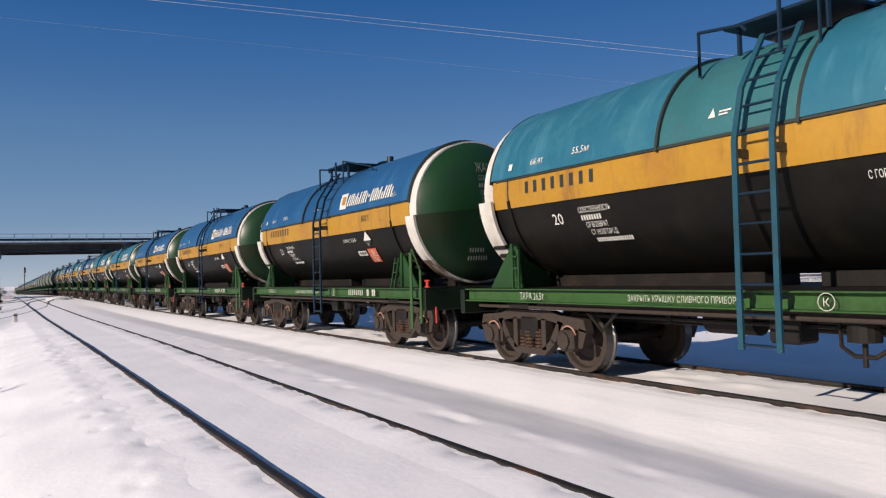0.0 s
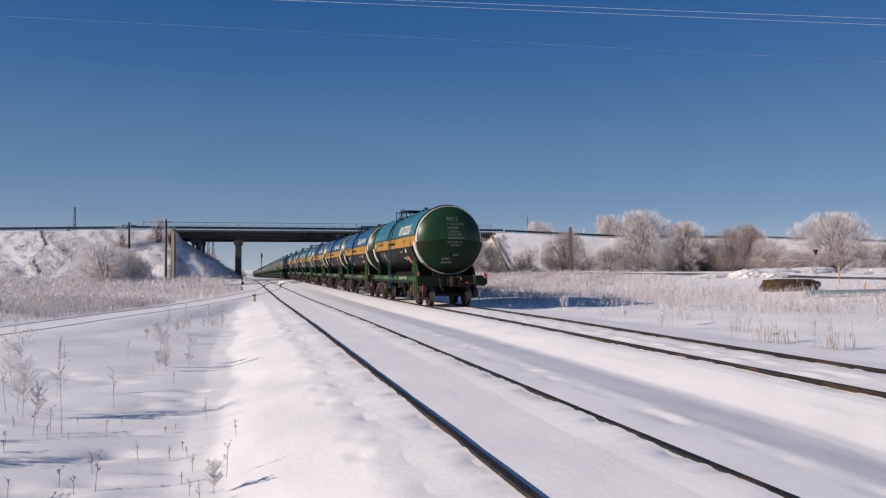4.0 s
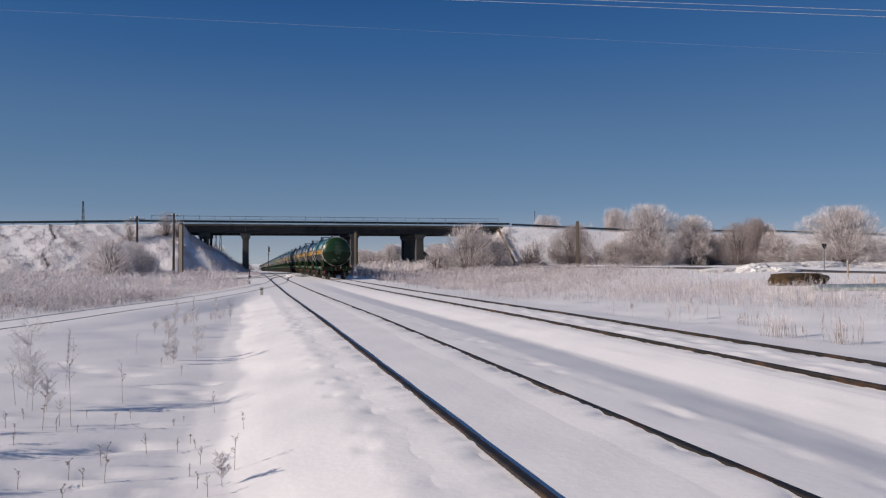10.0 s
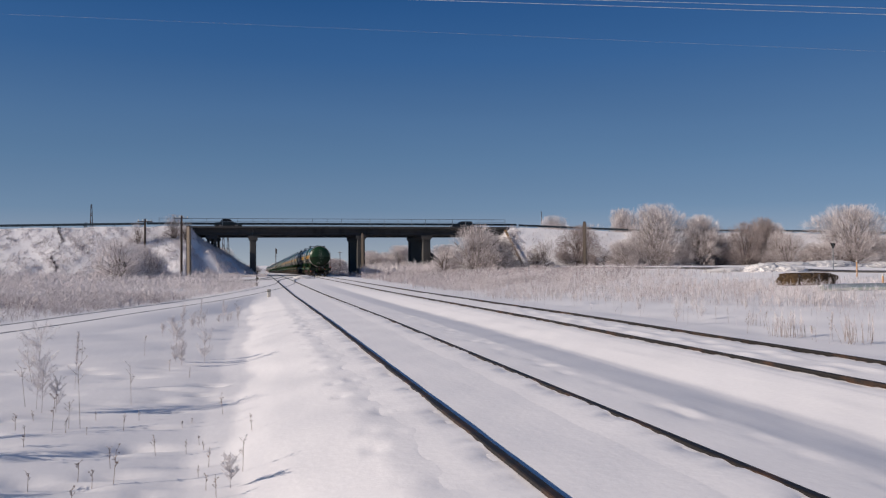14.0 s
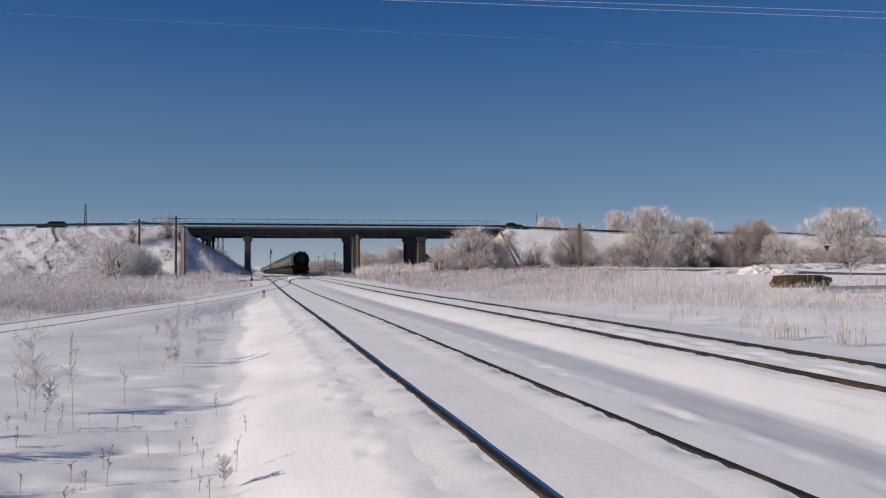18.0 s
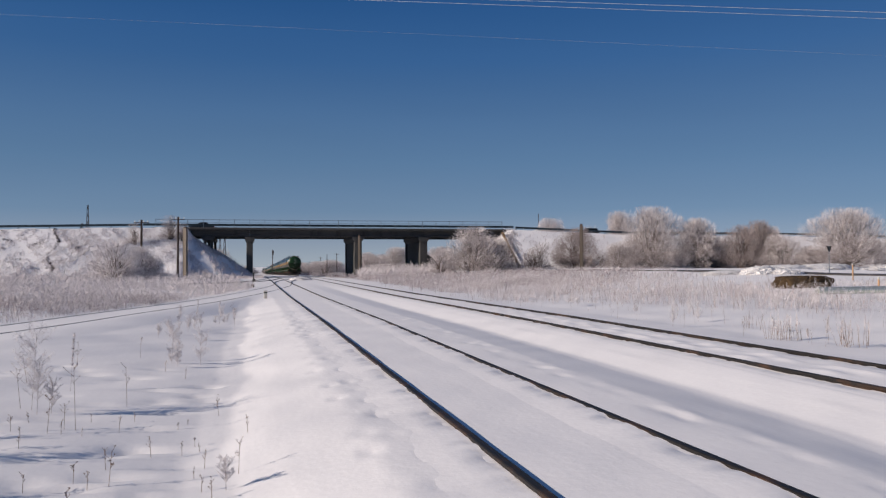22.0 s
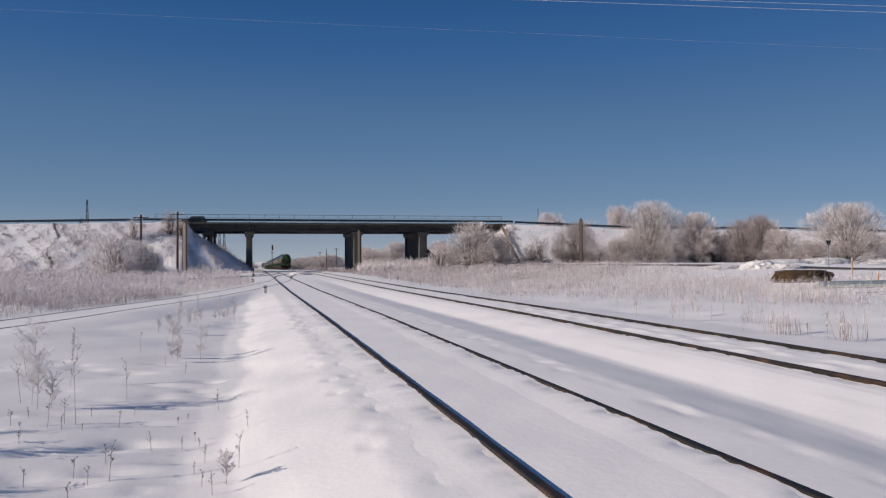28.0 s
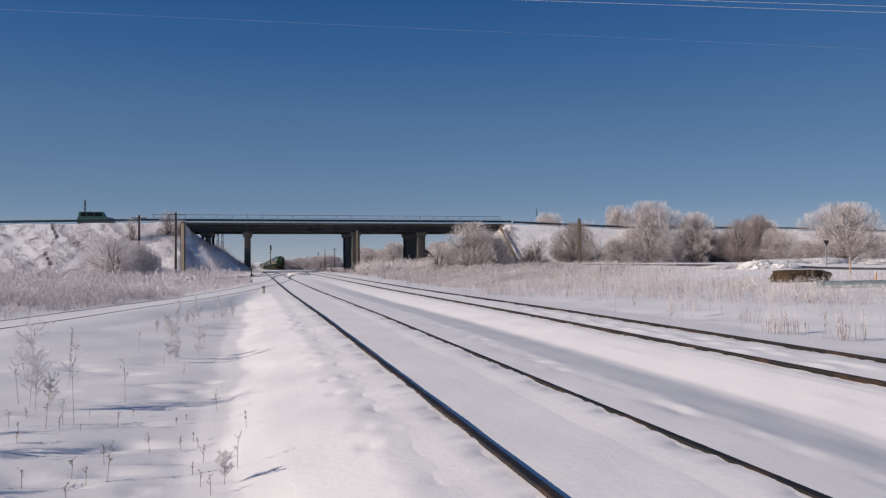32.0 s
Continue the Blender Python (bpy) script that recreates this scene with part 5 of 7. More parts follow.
def shrub(name, label, height, radius, seed, stems=10, trunk=0.09, crown_low=0.15, dense=1.0, frost=None, upright=0.5, lobe_count=26, cone=False, inner_frost=None):
    """A bare frosted shrub or tree: stems, limbs, and a cloud of fine rimed twigs with gaps and an uneven outline."""
    rng = np.random.default_rng(seed)
    t = thing(name, label, "tree" if "tree" in name else "bush")
    bm = bmesh.new()
    tips = []
    for s in range(stems):
        a = 2 * math.pi * s / stems + rng.uniform(-0.4, 0.4)
        spread = radius * rng.uniform(0.25, 0.8) * (1 - upright * 0.4)
        h = height * rng.uniform(0.62, 0.9) * (1 - 0.25 * (spread / radius) ** 2)
        base = Vector((0.05 * radius * math.cos(a), 0.05 * radius * math.sin(a), -0.15))
        end = Vector((spread * math.cos(a), spread * math.sin(a), h))
        mid = base.lerp(end, 0.5) + Vector((-0.12 * spread * math.cos(a), -0.12 * spread * math.sin(a), 0.06 * height))
        line = [base, base.lerp(mid, 0.6), mid, mid.lerp(end, 0.55) + Vector((rng.normal() * 0.04 * radius, rng.normal() * 0.04 * radius, 0)), end]
        r = trunk * rng.uniform(0.6, 1.1)
        for k, (p, q) in enumerate(zip(line, line[1:])):
            rod(bm, p, q, r * (1 - 0.22 * k), r * (1 - 0.22 * (k + 1)), sides=5, caps=False)
        tips.append(line)
    part("trunk", bm, BARK, t, "dark bare stems")
    # lobes of the crown, from low down to the top, wrapped in fine twigs that grow outwards
    lobes = []
    for i in range(lobe_count):
        zz = (i + 0.5) / lobe_count
        a = i * 2.4 + rng.uniform(-0.5, 0.5)
        prof = (1 - zz) ** 0.6 if cone else (1 - zz * zz) ** 0.5 * (0.85 + 0.15 * min(zz * 4, 1))
        rr = radius * prof * (0.74 * rng.random() ** 0.35)
        low = crown_low * 0.6
        lobes.append((np.array([rr * math.cos(a), rr * math.sin(a), height * (low + (0.88 - low) * zz)]), radius * rng.uniform(0.24, 0.36)))
    for i in range(14 if crown_low < 0.2 else 5):
        a = i * 2.4 + 0.7
        rr = radius * rng.uniform(0.45, 0.78)
        lobes.append((np.array([rr * math.cos(a), rr * math.sin(a), height * rng.uniform(0.03, 0.26)]), radius * rng.uniform(0.2, 0.3)))
    n1 = int(170 * dense)
    p0, p1 = [], []
    for i in range(n1):
        c, lr = lobes[rng.integers(len(lobes))]
        v = rng.normal(size=3)
        goal = c + v / np.linalg.norm(v) * lr * rng.random() ** 0.4 * np.array([1, 1, 0.8])
        goal[2] = min(max(goal[2], 0.03 * height), height)
        line = min((tips[rng.integers(len(tips))] for _ in range(3)), key=lambda q: (q[-1] - Vector(goal)).length)
        u = np.clip(goal[2] / height * 0.7 - rng.uniform(0.05, 0.3), 0.03, 0.98) * (len(line) - 1)
        k = min(int(u), len(line) - 2)
        p0.append(np.array(line[k].lerp(line[k + 1], u - k)))
        p1.append(goal)
    p0, p1 = np.array(p0), np.array(p1)
    out = p1 - p0
    ribbons("limb", p0, p1, np.full(n1, 0.030), np.full(n1, 0.012), rng, BARK, t, "stuff", "thin dark limbs", -0.12 * out * np.array([1, 1, -0.6]))
    n = int(17000 * dense * min(1.0, (height / 7) ** 1.4))
    centre, size = np.array([q[0] for q in lobes]), np.array([q[1] for q in lobes])
    k = rng.choice(len(lobes), size=n, p=size ** 2 / (size ** 2).sum())
    v = rng.normal(size=(n, 3))
    v /= np.linalg.norm(v, axis=1, keepdims=True)
    depth = rng.random(n) ** 0.38
    p = centre[k] + v * (size[k] * depth)[:, None] * np.array([1, 1, 0.9])
    d = p - np.array([0, 0, 0.1 * height])
    d /= np.maximum(np.linalg.norm(d, axis=1, keepdims=True), 0.1)
    d = 0.75 * d + 0.35 * v + 0.38 * rng.normal(size=(n, 3)) + np.array([0, 0, 0.5])
    d /= np.linalg.norm(d, axis=1, keepdims=True)
    q = p + d * height * rng.uniform(0.020, 0.075, size=(n, 1)) * np.where(depth > 0.8, 1.35, 1.0)[:, None]
    ok = (p[:, 2] > 0.02) & (q[:, 2] > 0.03) & (q[:, 2] < 1.02 * height)
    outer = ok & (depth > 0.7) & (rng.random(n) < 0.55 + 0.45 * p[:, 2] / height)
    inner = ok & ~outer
    # inner twigs default to the dimmer tone: shade within the crown put into colour
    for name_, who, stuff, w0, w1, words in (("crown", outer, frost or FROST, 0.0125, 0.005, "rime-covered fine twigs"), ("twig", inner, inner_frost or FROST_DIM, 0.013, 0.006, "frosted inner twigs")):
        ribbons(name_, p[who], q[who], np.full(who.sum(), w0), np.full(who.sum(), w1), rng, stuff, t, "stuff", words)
    return t


FROST_ROSE = mat("rosy_frosted_twigs", (0.27, 0.22, 0.215), 0.85, 0, 0.22, 0.8, 12, 0.0, island=0.35)
KINDS = {
    "round": shrub("frosted_bush", "round leafless bush thickly covered with hoar frost", 9.0, 6.0, 11, stems=14, dense=1.7),
    "tall": shrub("frosted_tree", "leafless willow tree with frosted drooping twigs", 9.0, 4.2, 12, stems=9, trunk=0.12, crown_low=0.3, dense=1.1),
    "dark": shrub("frosted_tree", "dark reddish-brown leafless tree with thin frost", 7.5, 4.4, 13, stems=10, trunk=0.13, dense=1.0, frost=FROST_ROSE),
    "low": shrub("frosted_bush", "low spreading bush white with frost", 6.2, 4.9, 14, stems=12, dense=1.2, upright=0.2),
    "small": shrub("frosted_bush", "small open leafless bush rimed with frost", 3.0, 2.2, 15, stems=8, trunk=0.05, dense=0.5),
    "birch": shrub("frosted_tree", "slender birch tree whitened by hoar frost", 9.0, 3.4, 16, stems=4, trunk=0.12, crown_low=0.2, dense=1.4, upright=1.2, cone=True),
}
KINDS["pale"] = shrub("frosted_bush", "pale round leafless bush veiled in fine frost", 5.0, 3.7, 17, stems=12, trunk=0.05, dense=1.2, frost=GRASS_RIME, inner_frost=FROST)
SIZES = {"pale": (5.0, 3.7), "round": (9.0, 6.0), "tall": (9.0, 4.2), "dark": (7.5, 4.4), "low": (6.2, 4.9), "small": (3.0, 2.2), "birch": (9.0, 3.4)}
PLANTED = [
    ("pale", -14.9, 91, 4.8, 3.6), ("pale", -12.6, 94.5, 4.2, 2.9), ("small", -11.6, 96, 3.4, 2.0), ("small", -16.5, 116, 3.2, 1.6), ("small", -11.7, 117.2, 3.6, 2.2), ("small", -10.0, 116.5, 2.6, 1.4),
    ("low", 29.8, 101, 6.6, 5.4), ("low", 33.6, 107, 5.4, 3.4), ("small", 33, 100, 3.6, 2.6), ("small", 25.0, 100, 3.2, 2.6), ("small", 42.0, 106.4, 4.2, 2.9), ("dark", 48.9, 108.5, 6.6, 4.3), ("small", 52.5, 107, 3.0, 2.6),
    ("round", 60.4, 106, 9.8, 6.4), ("low", 54.4, 105, 4.2, 3.2), ("tall", 67.4, 104, 8.0, 4.2), ("dark", 73.0, 101, 6.8, 3.8), ("dark", 79.3, 105, 7.8, 4.4), ("low", 77.4, 97, 5.2, 4.3), ("low", 82, 97.5, 3.4, 3.0),
    ("round", 84.5, 92, 8.9, 7.4), ("small", 89.5, 88, 5.0, 2.4), ("birch", 92.0, 85, 9.4, 3.2), ("tall", 112.4, 90, 6.0, 3.6), ("round", 115.9, 82, 7.6, 5.4),
    ("low", 125.7, 90, 6.2, 6.4), ("round", 118.1, 76, 9.8, 7.0), ("low", 126, 70, 8.4, 6.6), ("tall", 112, 66, 7.0, 4.0),
    ("low", 64, 112, 4.2, 3.6), ("dark", 70.5, 108.5, 6.2, 3.8), ("low", 75, 110, 5.2, 4.2), ("tall", 84, 110, 7.2, 4.2), ("low", 57, 111, 3.6, 3.2), ("small", 40.3, 105, 3.4, 2.3), ("small", 50.5, 110, 2.8, 2.2),
    ("low", 36.2, 107.5, 4.8, 2.9), ("small", 38.2, 109.5, 3.6, 2.4),
    # beyond the embankment and under the bridge
    ("round", 62.5, 152, 11.4, 5.4), ("tall", 78.0, 150, 13.0, 5.0), ("small", 69, 146, 9.4, 4.0), ("low", 26.0, 168, 4.6, 5.6), ("round", 36.0, 190, 6.6, 6.0), ("low", 45, 176, 5.6, 6.0), ("round", 31.0, 210, 6.0, 5.5),
    ("round", 54, 215, 7.5, 7.0), ("low", -6.0, 152, 5.4, 3.6), ("tall", -8.5, 160, 6.4, 3.4), ("low", -11, 170, 5.6, 4.6), ("low", 22, 240, 4.5, 5.0), ("low", 44, 260, 6.5, 7.0), ("round", 66, 300, 9, 9),
    ("round", 42, 300, 7, 6), ("low", 50, 330, 6, 7), ("round", 62, 360, 8, 8), ("low", 38, 380, 6, 6), ("round", 47, 440, 7, 7), ("low", 60, 470, 7, 9), ("round", -16, 300, 7, 6), ("low", -14, 380, 6, 6), ("low", 19.5, 140, 2.2, 2.2), ("small", 23.5, 143, 2.4, 2.4), ("small", 30, 138, 3.2, 2.6),
    ("low", 19, 300, 5, 6.5), ("low", 26, 322, 5.5, 7), ("round", 33, 332, 6, 7), ("low", 17, 420, 6, 8), ("low", 27, 432, 6.5, 8.5), ("round", 36, 445, 7, 8), ("low", 14, 540, 7, 10), ("low", 27, 560, 7, 11), ("low", -3, 620, 7, 10), ("low", 19, 262, 3.2, 4.5),
]
taken = set()
for k, (kind, x, y, h, r) in enumerate(PLANTED):
    src = KINDS[kind]
    m = pose(x, y, gz_at(x, y) - 0.05, 0, 0, (k * 77) % 360)
    ob = src if kind not in taken else copy_thing(src, m)
    ob.matrix_basis = m @ Matrix.Diagonal((r / SIZES[kind][1], r / SIZES[kind][1], h / SIZES[kind][0], 1))
    taken.add(kind)

# ---- frosted tall grass in the fields ----
def grass(label, spots, height, wide, seed, material, heads=0.5, droop=0.24):
    rng = np.random.default_rng(seed)
    n = len(spots)
    x, y = spots[:, 0], spots[:, 1]
    z = ground_z(x, y) - 0.03
    p0 = np.stack([x, y, z], 1)
    h = height * rng.uniform(0.4, 1.1, n) * np.clip(0.85 + 0.28 * wobble(x, y, 1.5, seed) + 0.22 * wobble(x, y, 4.0, seed + 1.0), 0.35, 1.45)
    lean = rng.normal(size=(n, 2)) * droop
    p1 = p0 + np.stack([lean[:, 0] * h, lean[:, 1] * h, h], 1)
    far = np.clip(np.hypot(x, y) / 42, 0.28, 1.5)
    w = wide * rng.uniform(0.6, 1.3, n) * far
    bend = np.stack([-lean[:, 0] * h * 0.3, -lean[:, 1] * h * 0.3, h * 0.04], 1)
    ob = ribbons("tall_grass", p0, p1, w * 0.6, w * 0.45, rng, material, None, "stuff", label, bend)
    ob["category"] = "grass"
    k = np.repeat(np.nonzero(rng.random(n) < heads)[0], 3)
    u = rng.uniform(0.45, 1.0, (len(k), 1))
    q0 = p0[k] * (1 - u) + p1[k] * u
    d = rng.normal(size=(len(k), 3)) * 0.6 + np.array([0.2, 0, 0.75])
    q1 = q0 + d * (0.16 * height * rng.uniform(0.5, 1.3, (len(k), 1)) + 0.02)
    ribbons("plume", q0, q1, w[k] * 0.75, w[k] * 0.45, rng, GRASS_RIME, ob, "stuff", "rimed seed plumes and blades")
    return ob


def scatter(n, x0, x1, y0, y1, seed, keep):
    rng = np.random.default_rng(seed)
    x, y = rng.uniform(x0, x1, n), y0 + (y1 - y0) * rng.random(n)
    ok = rng.random(n) < keep(x, y)
    return np.stack([x[ok], y[ok]], 1)


def clump(x, y, s=2.0, seed=0.0):
    return np.clip(0.55 + 0.35 * wobble(x, y, s, seed), 0.03, 1)


def right_field(x, y):
    """Dense beyond a ragged front edge, a few stalks before it."""
    edge = np.interp(y, [9, 14, 19, 26, 33, 45, 60, 100], [20, 19.5, 18.4, 16.6, 11.6, 11.6, 12.0, 13.2]) + 0.8 * wobble(x, y, 2.6, 2.0)
    clear = np.where((np.hypot((x - 31.5) / 3.6, (y - 36.5) / 4.0) > 1) & ~((x > 24) & (y > 27) & (y < 31)), 1, 0.02)
    dense = np.interp(x - edge, [-8, -3.5, -0.6, 0.8], [0.01, 0.04, 0.12, 1.0])
    dense = dense * np.where((y < 28) & (x > 18), 0.8, 1)
    far_white = 1 - np.interp(x / y, [0.42, 0.66], [0, 1]) * np.interp(y, [36, 46], [0, 0.97])
    return clear * dense * clump(x, y, 1.6, 1.0) * (path_distance(x, y, LOWER_ROAD) > 6) * far_white


grass("frosted dry reeds and tall grass beside the line", scatter(70000, 9.9, 44, 9, 62, 31, right_field), 0.60, 0.0062, 32, STRAW, 0.8, 0.22)
grass("far strip of frosted tall grass below the road", scatter(40000, 11.5, 56, 55, 104, 33, right_field), 0.62, 0.012, 34, STRAW, 0.6, 0.24)
grass("ragged tall frosted weeds in the field by the pipe", scatter(9000, 14, 40, 15, 27, 51, lambda x, y: right_field(x, y) * np.clip(0.2 + 0.9 * wobble(x, y, 0.9, 4.0), 0, 1)), 0.8, 0.0075, 52, FROST_DIM, 1.0, 0.2)


def left_field(x, y):
    d = path_distance(x, y, SIDING)
    inside = np.interp(x, [-400, -3, 0], [1, 1, 0])
    side = np.interp(y, [3.5, 11.5, 21, 27, 35.5, 45, 55, 65, 72], [-13.5, -9.5, -6.1, -4.6, -2.4, -0.6, 1.0, 2.2, 2.6])
    return (x < side - 0.9) * np.interp(d, [0.95, 1.3, 9], [0.1, 1.0, 1.0]) * np.clip(0.5 + 0.45 * wobble(x, y, 1.7, 3.0) + 0.35 * wobble(x, y, 4.5, 1.0), 0.3, 1)


grass("pale frosted grass filling the ditch beyond the siding", scatter(105000, -50, 0, 14, 64, 35, left_field), 0.5, 0.0075, 36, GRASS_PALE, 1.0, 0.45)
grass("frosted grass thick along the edge of the siding", scatter(34000, -17, -1, 18, 38, 49, left_field), 0.42, 0.010, 50, STRAW, 0.7, 0.4)
grass("far strip of frosted grass at the foot of the embankment", scatter(30000, -75, 2.0, 55, 112, 37, lambda x, y: (x < np.interp(y, [55, 75, 112], [-1.6, -1.0, -2.2])) * clump(x, y, 2.8, 5.0)), 0.75, 0.016, 38, GRASS_PALE, 0.8, 0.4)
grass("thin frosted tufts on the embankment slope", scatter(20000, 40, 110, 108, 119, 39, lambda x, y: 0.4 * np.clip(0.4 + 0.45 * wobble(x, y, 2.0, 8.0), 0, 1)), 0.24, 0.022, 40, GRASS_PALE, 0.5, 0.4)
grass("matted frosted grass on the long embankment slope", scatter(150000, -76, -5, 106.5, 119.2, 53, lambda x, y: np.clip(0.55 + 0.3 * wobble(x, y, 2.6, 8.0) + 0.3 * wobble(x, y, 0.8, 2.0), 0.05, 1)), 0.22, 0.017, 54, GRASS_PALE, 0.25, 0.6)
grass("taller rimed weeds at the foot of the embankment", scatter(9000, -62, -4, 98, 112, 55, lambda x, y: np.clip(-0.1 + 0.75 * wobble(x, y, 1.7, 4.0), 0, 1)), 1.15, 0.014, 56, GRASS_PALE, 1.0, 0.3)
grass("frosted reeds beneath the bridge", scatter(16000, 11, 60, 104, 175, 41, lambda x, y: clump(x, y, 2.5, 6.0) * (path_distance(x, y, LOWER_ROAD) > 4)), 0.7, 0.022, 42, STRAW)
grass("tall rime-white reeds in front of the bridge piers", scatter(9000, 13.5, 30, 103, 117, 47, lambda x, y: clump(x, y, 1.8, 2.0) * (path_distance(x, y, LOWER_ROAD) > 3.5) * (x > 14.5 + 0.1 * (y - 103))), 1.35, 0.022, 48, FROST, 1.0, 0.35)
grass("frosted weeds beyond the bridge", scatter(5000, -30, 8, 134, 230, 43, lambda x, y: clump(x, y, 2.5, 6.0) * (x < 0)), 0.9, 0.035, 44, STRAW)


grass("white frosted tufts on the bank beside the bridge end", scatter(9000, -9.5, 1.5, 108, 124, 45, lambda x, y: np.clip(0.35 + 0.6 * wobble(x, y, 1.2, 3.0), 0, 1)), 0.4, 0.03, 46, FROST, 0.6, 0.4)

grass("frosted tufts on the bank beside the drain chute", scatter(16000, 33.5, 42.5, 107, 122, 57, lambda x, y: np.clip(0.55 + 0.4 * wobble(x, y, 1.2, 5.0), 0, 1)), 0.32, 0.02, 58, GRASS_PALE, 0.5, 0.5)

# trodden path: short brown blades added in place of its dark footprints
path = np.random.default_rng(71)
u = path.random(900)
grass("brown blades standing in for dark footprints along a trodden path up the embankment", np.stack([-26.4 - 0.9 * u + path.normal(size=900) * 0.13 + 0.5 * np.sin(u * 11), 109 + 10.4 * u + path.normal(size=900) * 0.2], 1), 0.22, 0.028, 72, BARK, 0.0)
spots = np.concatenate([np.stack([path.normal(size=60) * 0.45 + cx, path.normal(size=60) * 0.14 + cy], 1) for cx, cy in ((-31, 113), (-29.4, 116.4), (-33.5, 117.5), (-24.0, 115.2), (-36, 114))])
grass("dark dead weeds poking through the embankment snow", spots, 0.22, 0.020, 73, BARK, 0.0)


# ---- single dry weeds in the snow ----
def spines(name, rows, material, parent, label=""):
    """Many thin three-sided bars (start, end, first radius, last radius) as one mesh."""
    p0, p1 = np.array([r[0][:] for r in rows]), np.array([r[1][:] for r in rows])
    r0, r1 = np.array([r[2] for r in rows])[:, None], np.array([r[3] for r in rows])[:, None]
    d = p1 - p0
    d /= np.maximum(np.linalg.norm(d, axis=1, keepdims=True), 1e-9)
    u = np.cross(d, np.where(np.abs(d[:, 2:]) > 0.9, np.array([[1.0, 0, 0]]), np.array([[0, 0, 1.0]])))
    u /= np.linalg.norm(u, axis=1, keepdims=True)
    v = np.cross(d, u)
    rings = [p + r * (math.cos(a) * u + math.sin(a) * v) for p, r in ((p0, r0), (p1, r1)) for a in (0.0, 2.094, 4.189)]
    k = np.arange(len(rows))[:, None] * 6
    faces = np.concatenate([k + np.array(f) for f in ((0, 1, 4, 3), (1, 2, 5, 4), (2, 0, 3, 5))])
    me = bpy.data.meshes.new(name)
    me.from_pydata(np.stack(rings, 1).reshape(-1, 3).tolist(), [], faces.tolist())
    ob = part(name, me, material, parent, label)
    ob["kind"] = "stuff"
    return ob


def weed(kind, x, y, h, seed):
    rng = np.random.default_rng(seed)
    names = {"spike": "tall dry mullein stalk with a rimed seed spike", "umbel": "dry stalk with frosted seed heads standing in snow", "bush": "branching dry weed white with frost", "reeds": "clump of tall frosted reeds standing in snow"}
    w = thing("dry_weed", names[kind], "weed", pose(x, y, gz_at(x, y) - 0.02, 0, 0, rng.uniform(0, 360)), group="dry weeds in the snow")
    lean = Vector((rng.normal() * 0.07, rng.normal() * 0.07, 1)) * h
    if kind == "reeds":
        for i in range(int(rng.integers(6, 10))):
            foot = Vector((rng.normal() * 0.10, rng.normal() * 0.10, 0))
            tip = foot + Vector((rng.normal() * 0.12, rng.normal() * 0.12, 1)) * h * rng.uniform(0.5, 1.0)
            part("stem", bm_rod(foot, tip, 0.0035, 0.0025, 5), STALK, w)
            rows = [(foot.lerp(tip, 0.62), tip.lerp(foot, -0.06), 0.006, 0.003)]
            for j in range(10):
                c = foot.lerp(tip, 0.35 + 0.065 * j)
                b = rng.normal(size=3)
                rows.append((c, c + Vector((b[0], b[1], 1.2 + 0.4 * b[2])) * 0.025, 0.0035, 0.002))
            spines("seed_head", rows, GRASS_PALE, w, "rimed seed spike")
        return w
    part("stem", bm_rod((0, 0, 0), lean, 0.0027, 0.0018, 5), STALK if kind == "umbel" else FROST_DIM, w)
    if kind == "spike":
        rows = []
        for i in range(44):
            c, a = lean * (0.45 + 0.55 * i / 44), i * 2.4
            rows.append((c, c + Vector((0.025 * math.cos(a), 0.025 * math.sin(a), 0.03)), 0.006, 0.003))
        spines("seed_head", rows, GRASS_PALE, w, "rimed seed spike")
        return w
    count = 6 if kind == "umbel" else 34
    twigs, heads = [], []
    for i in range(count):
        u = rng.uniform(0.5, 0.98) if kind == "umbel" else rng.uniform(0.2, 0.95)
        a = rng.uniform(0, 2 * math.pi)
        c = lean * u
        ln = h * (rng.uniform(0.08, 0.22) if kind == "umbel" else rng.uniform(0.16, 0.4))
        e = c + Vector((math.cos(a) * ln * 0.7, math.sin(a) * ln * 0.7, ln * 0.7))
        twigs.append((c, e, 0.0022, 0.0014))
        for k in range(10 if kind == "umbel" else 20):
            b = rng.normal(size=3)
            if kind == "umbel":
                heads.append((e, e + Vector((b[0] * 0.012, b[1] * 0.012, 0.010 + abs(b[2]) * 0.006)) * min(h / 0.5, 1), 0.0008, 0.0019))
            else:
                q = c.lerp(e, 0.15 + 0.85 * rng.random())
                heads.append((q, q + Vector((b[0] * 0.35, b[1] * 0.35, 0.1 + b[2] * 0.35)) * ln * 0.3, 0.0024, 0.0014))
    spines("twig", twigs, STALK if kind == "umbel" else FROST, w)
    spines("seed_head", heads, STALK if kind == "umbel" and rng.random() < 0.4 else WEED_FROST, w, "rimed seed heads")
    return w


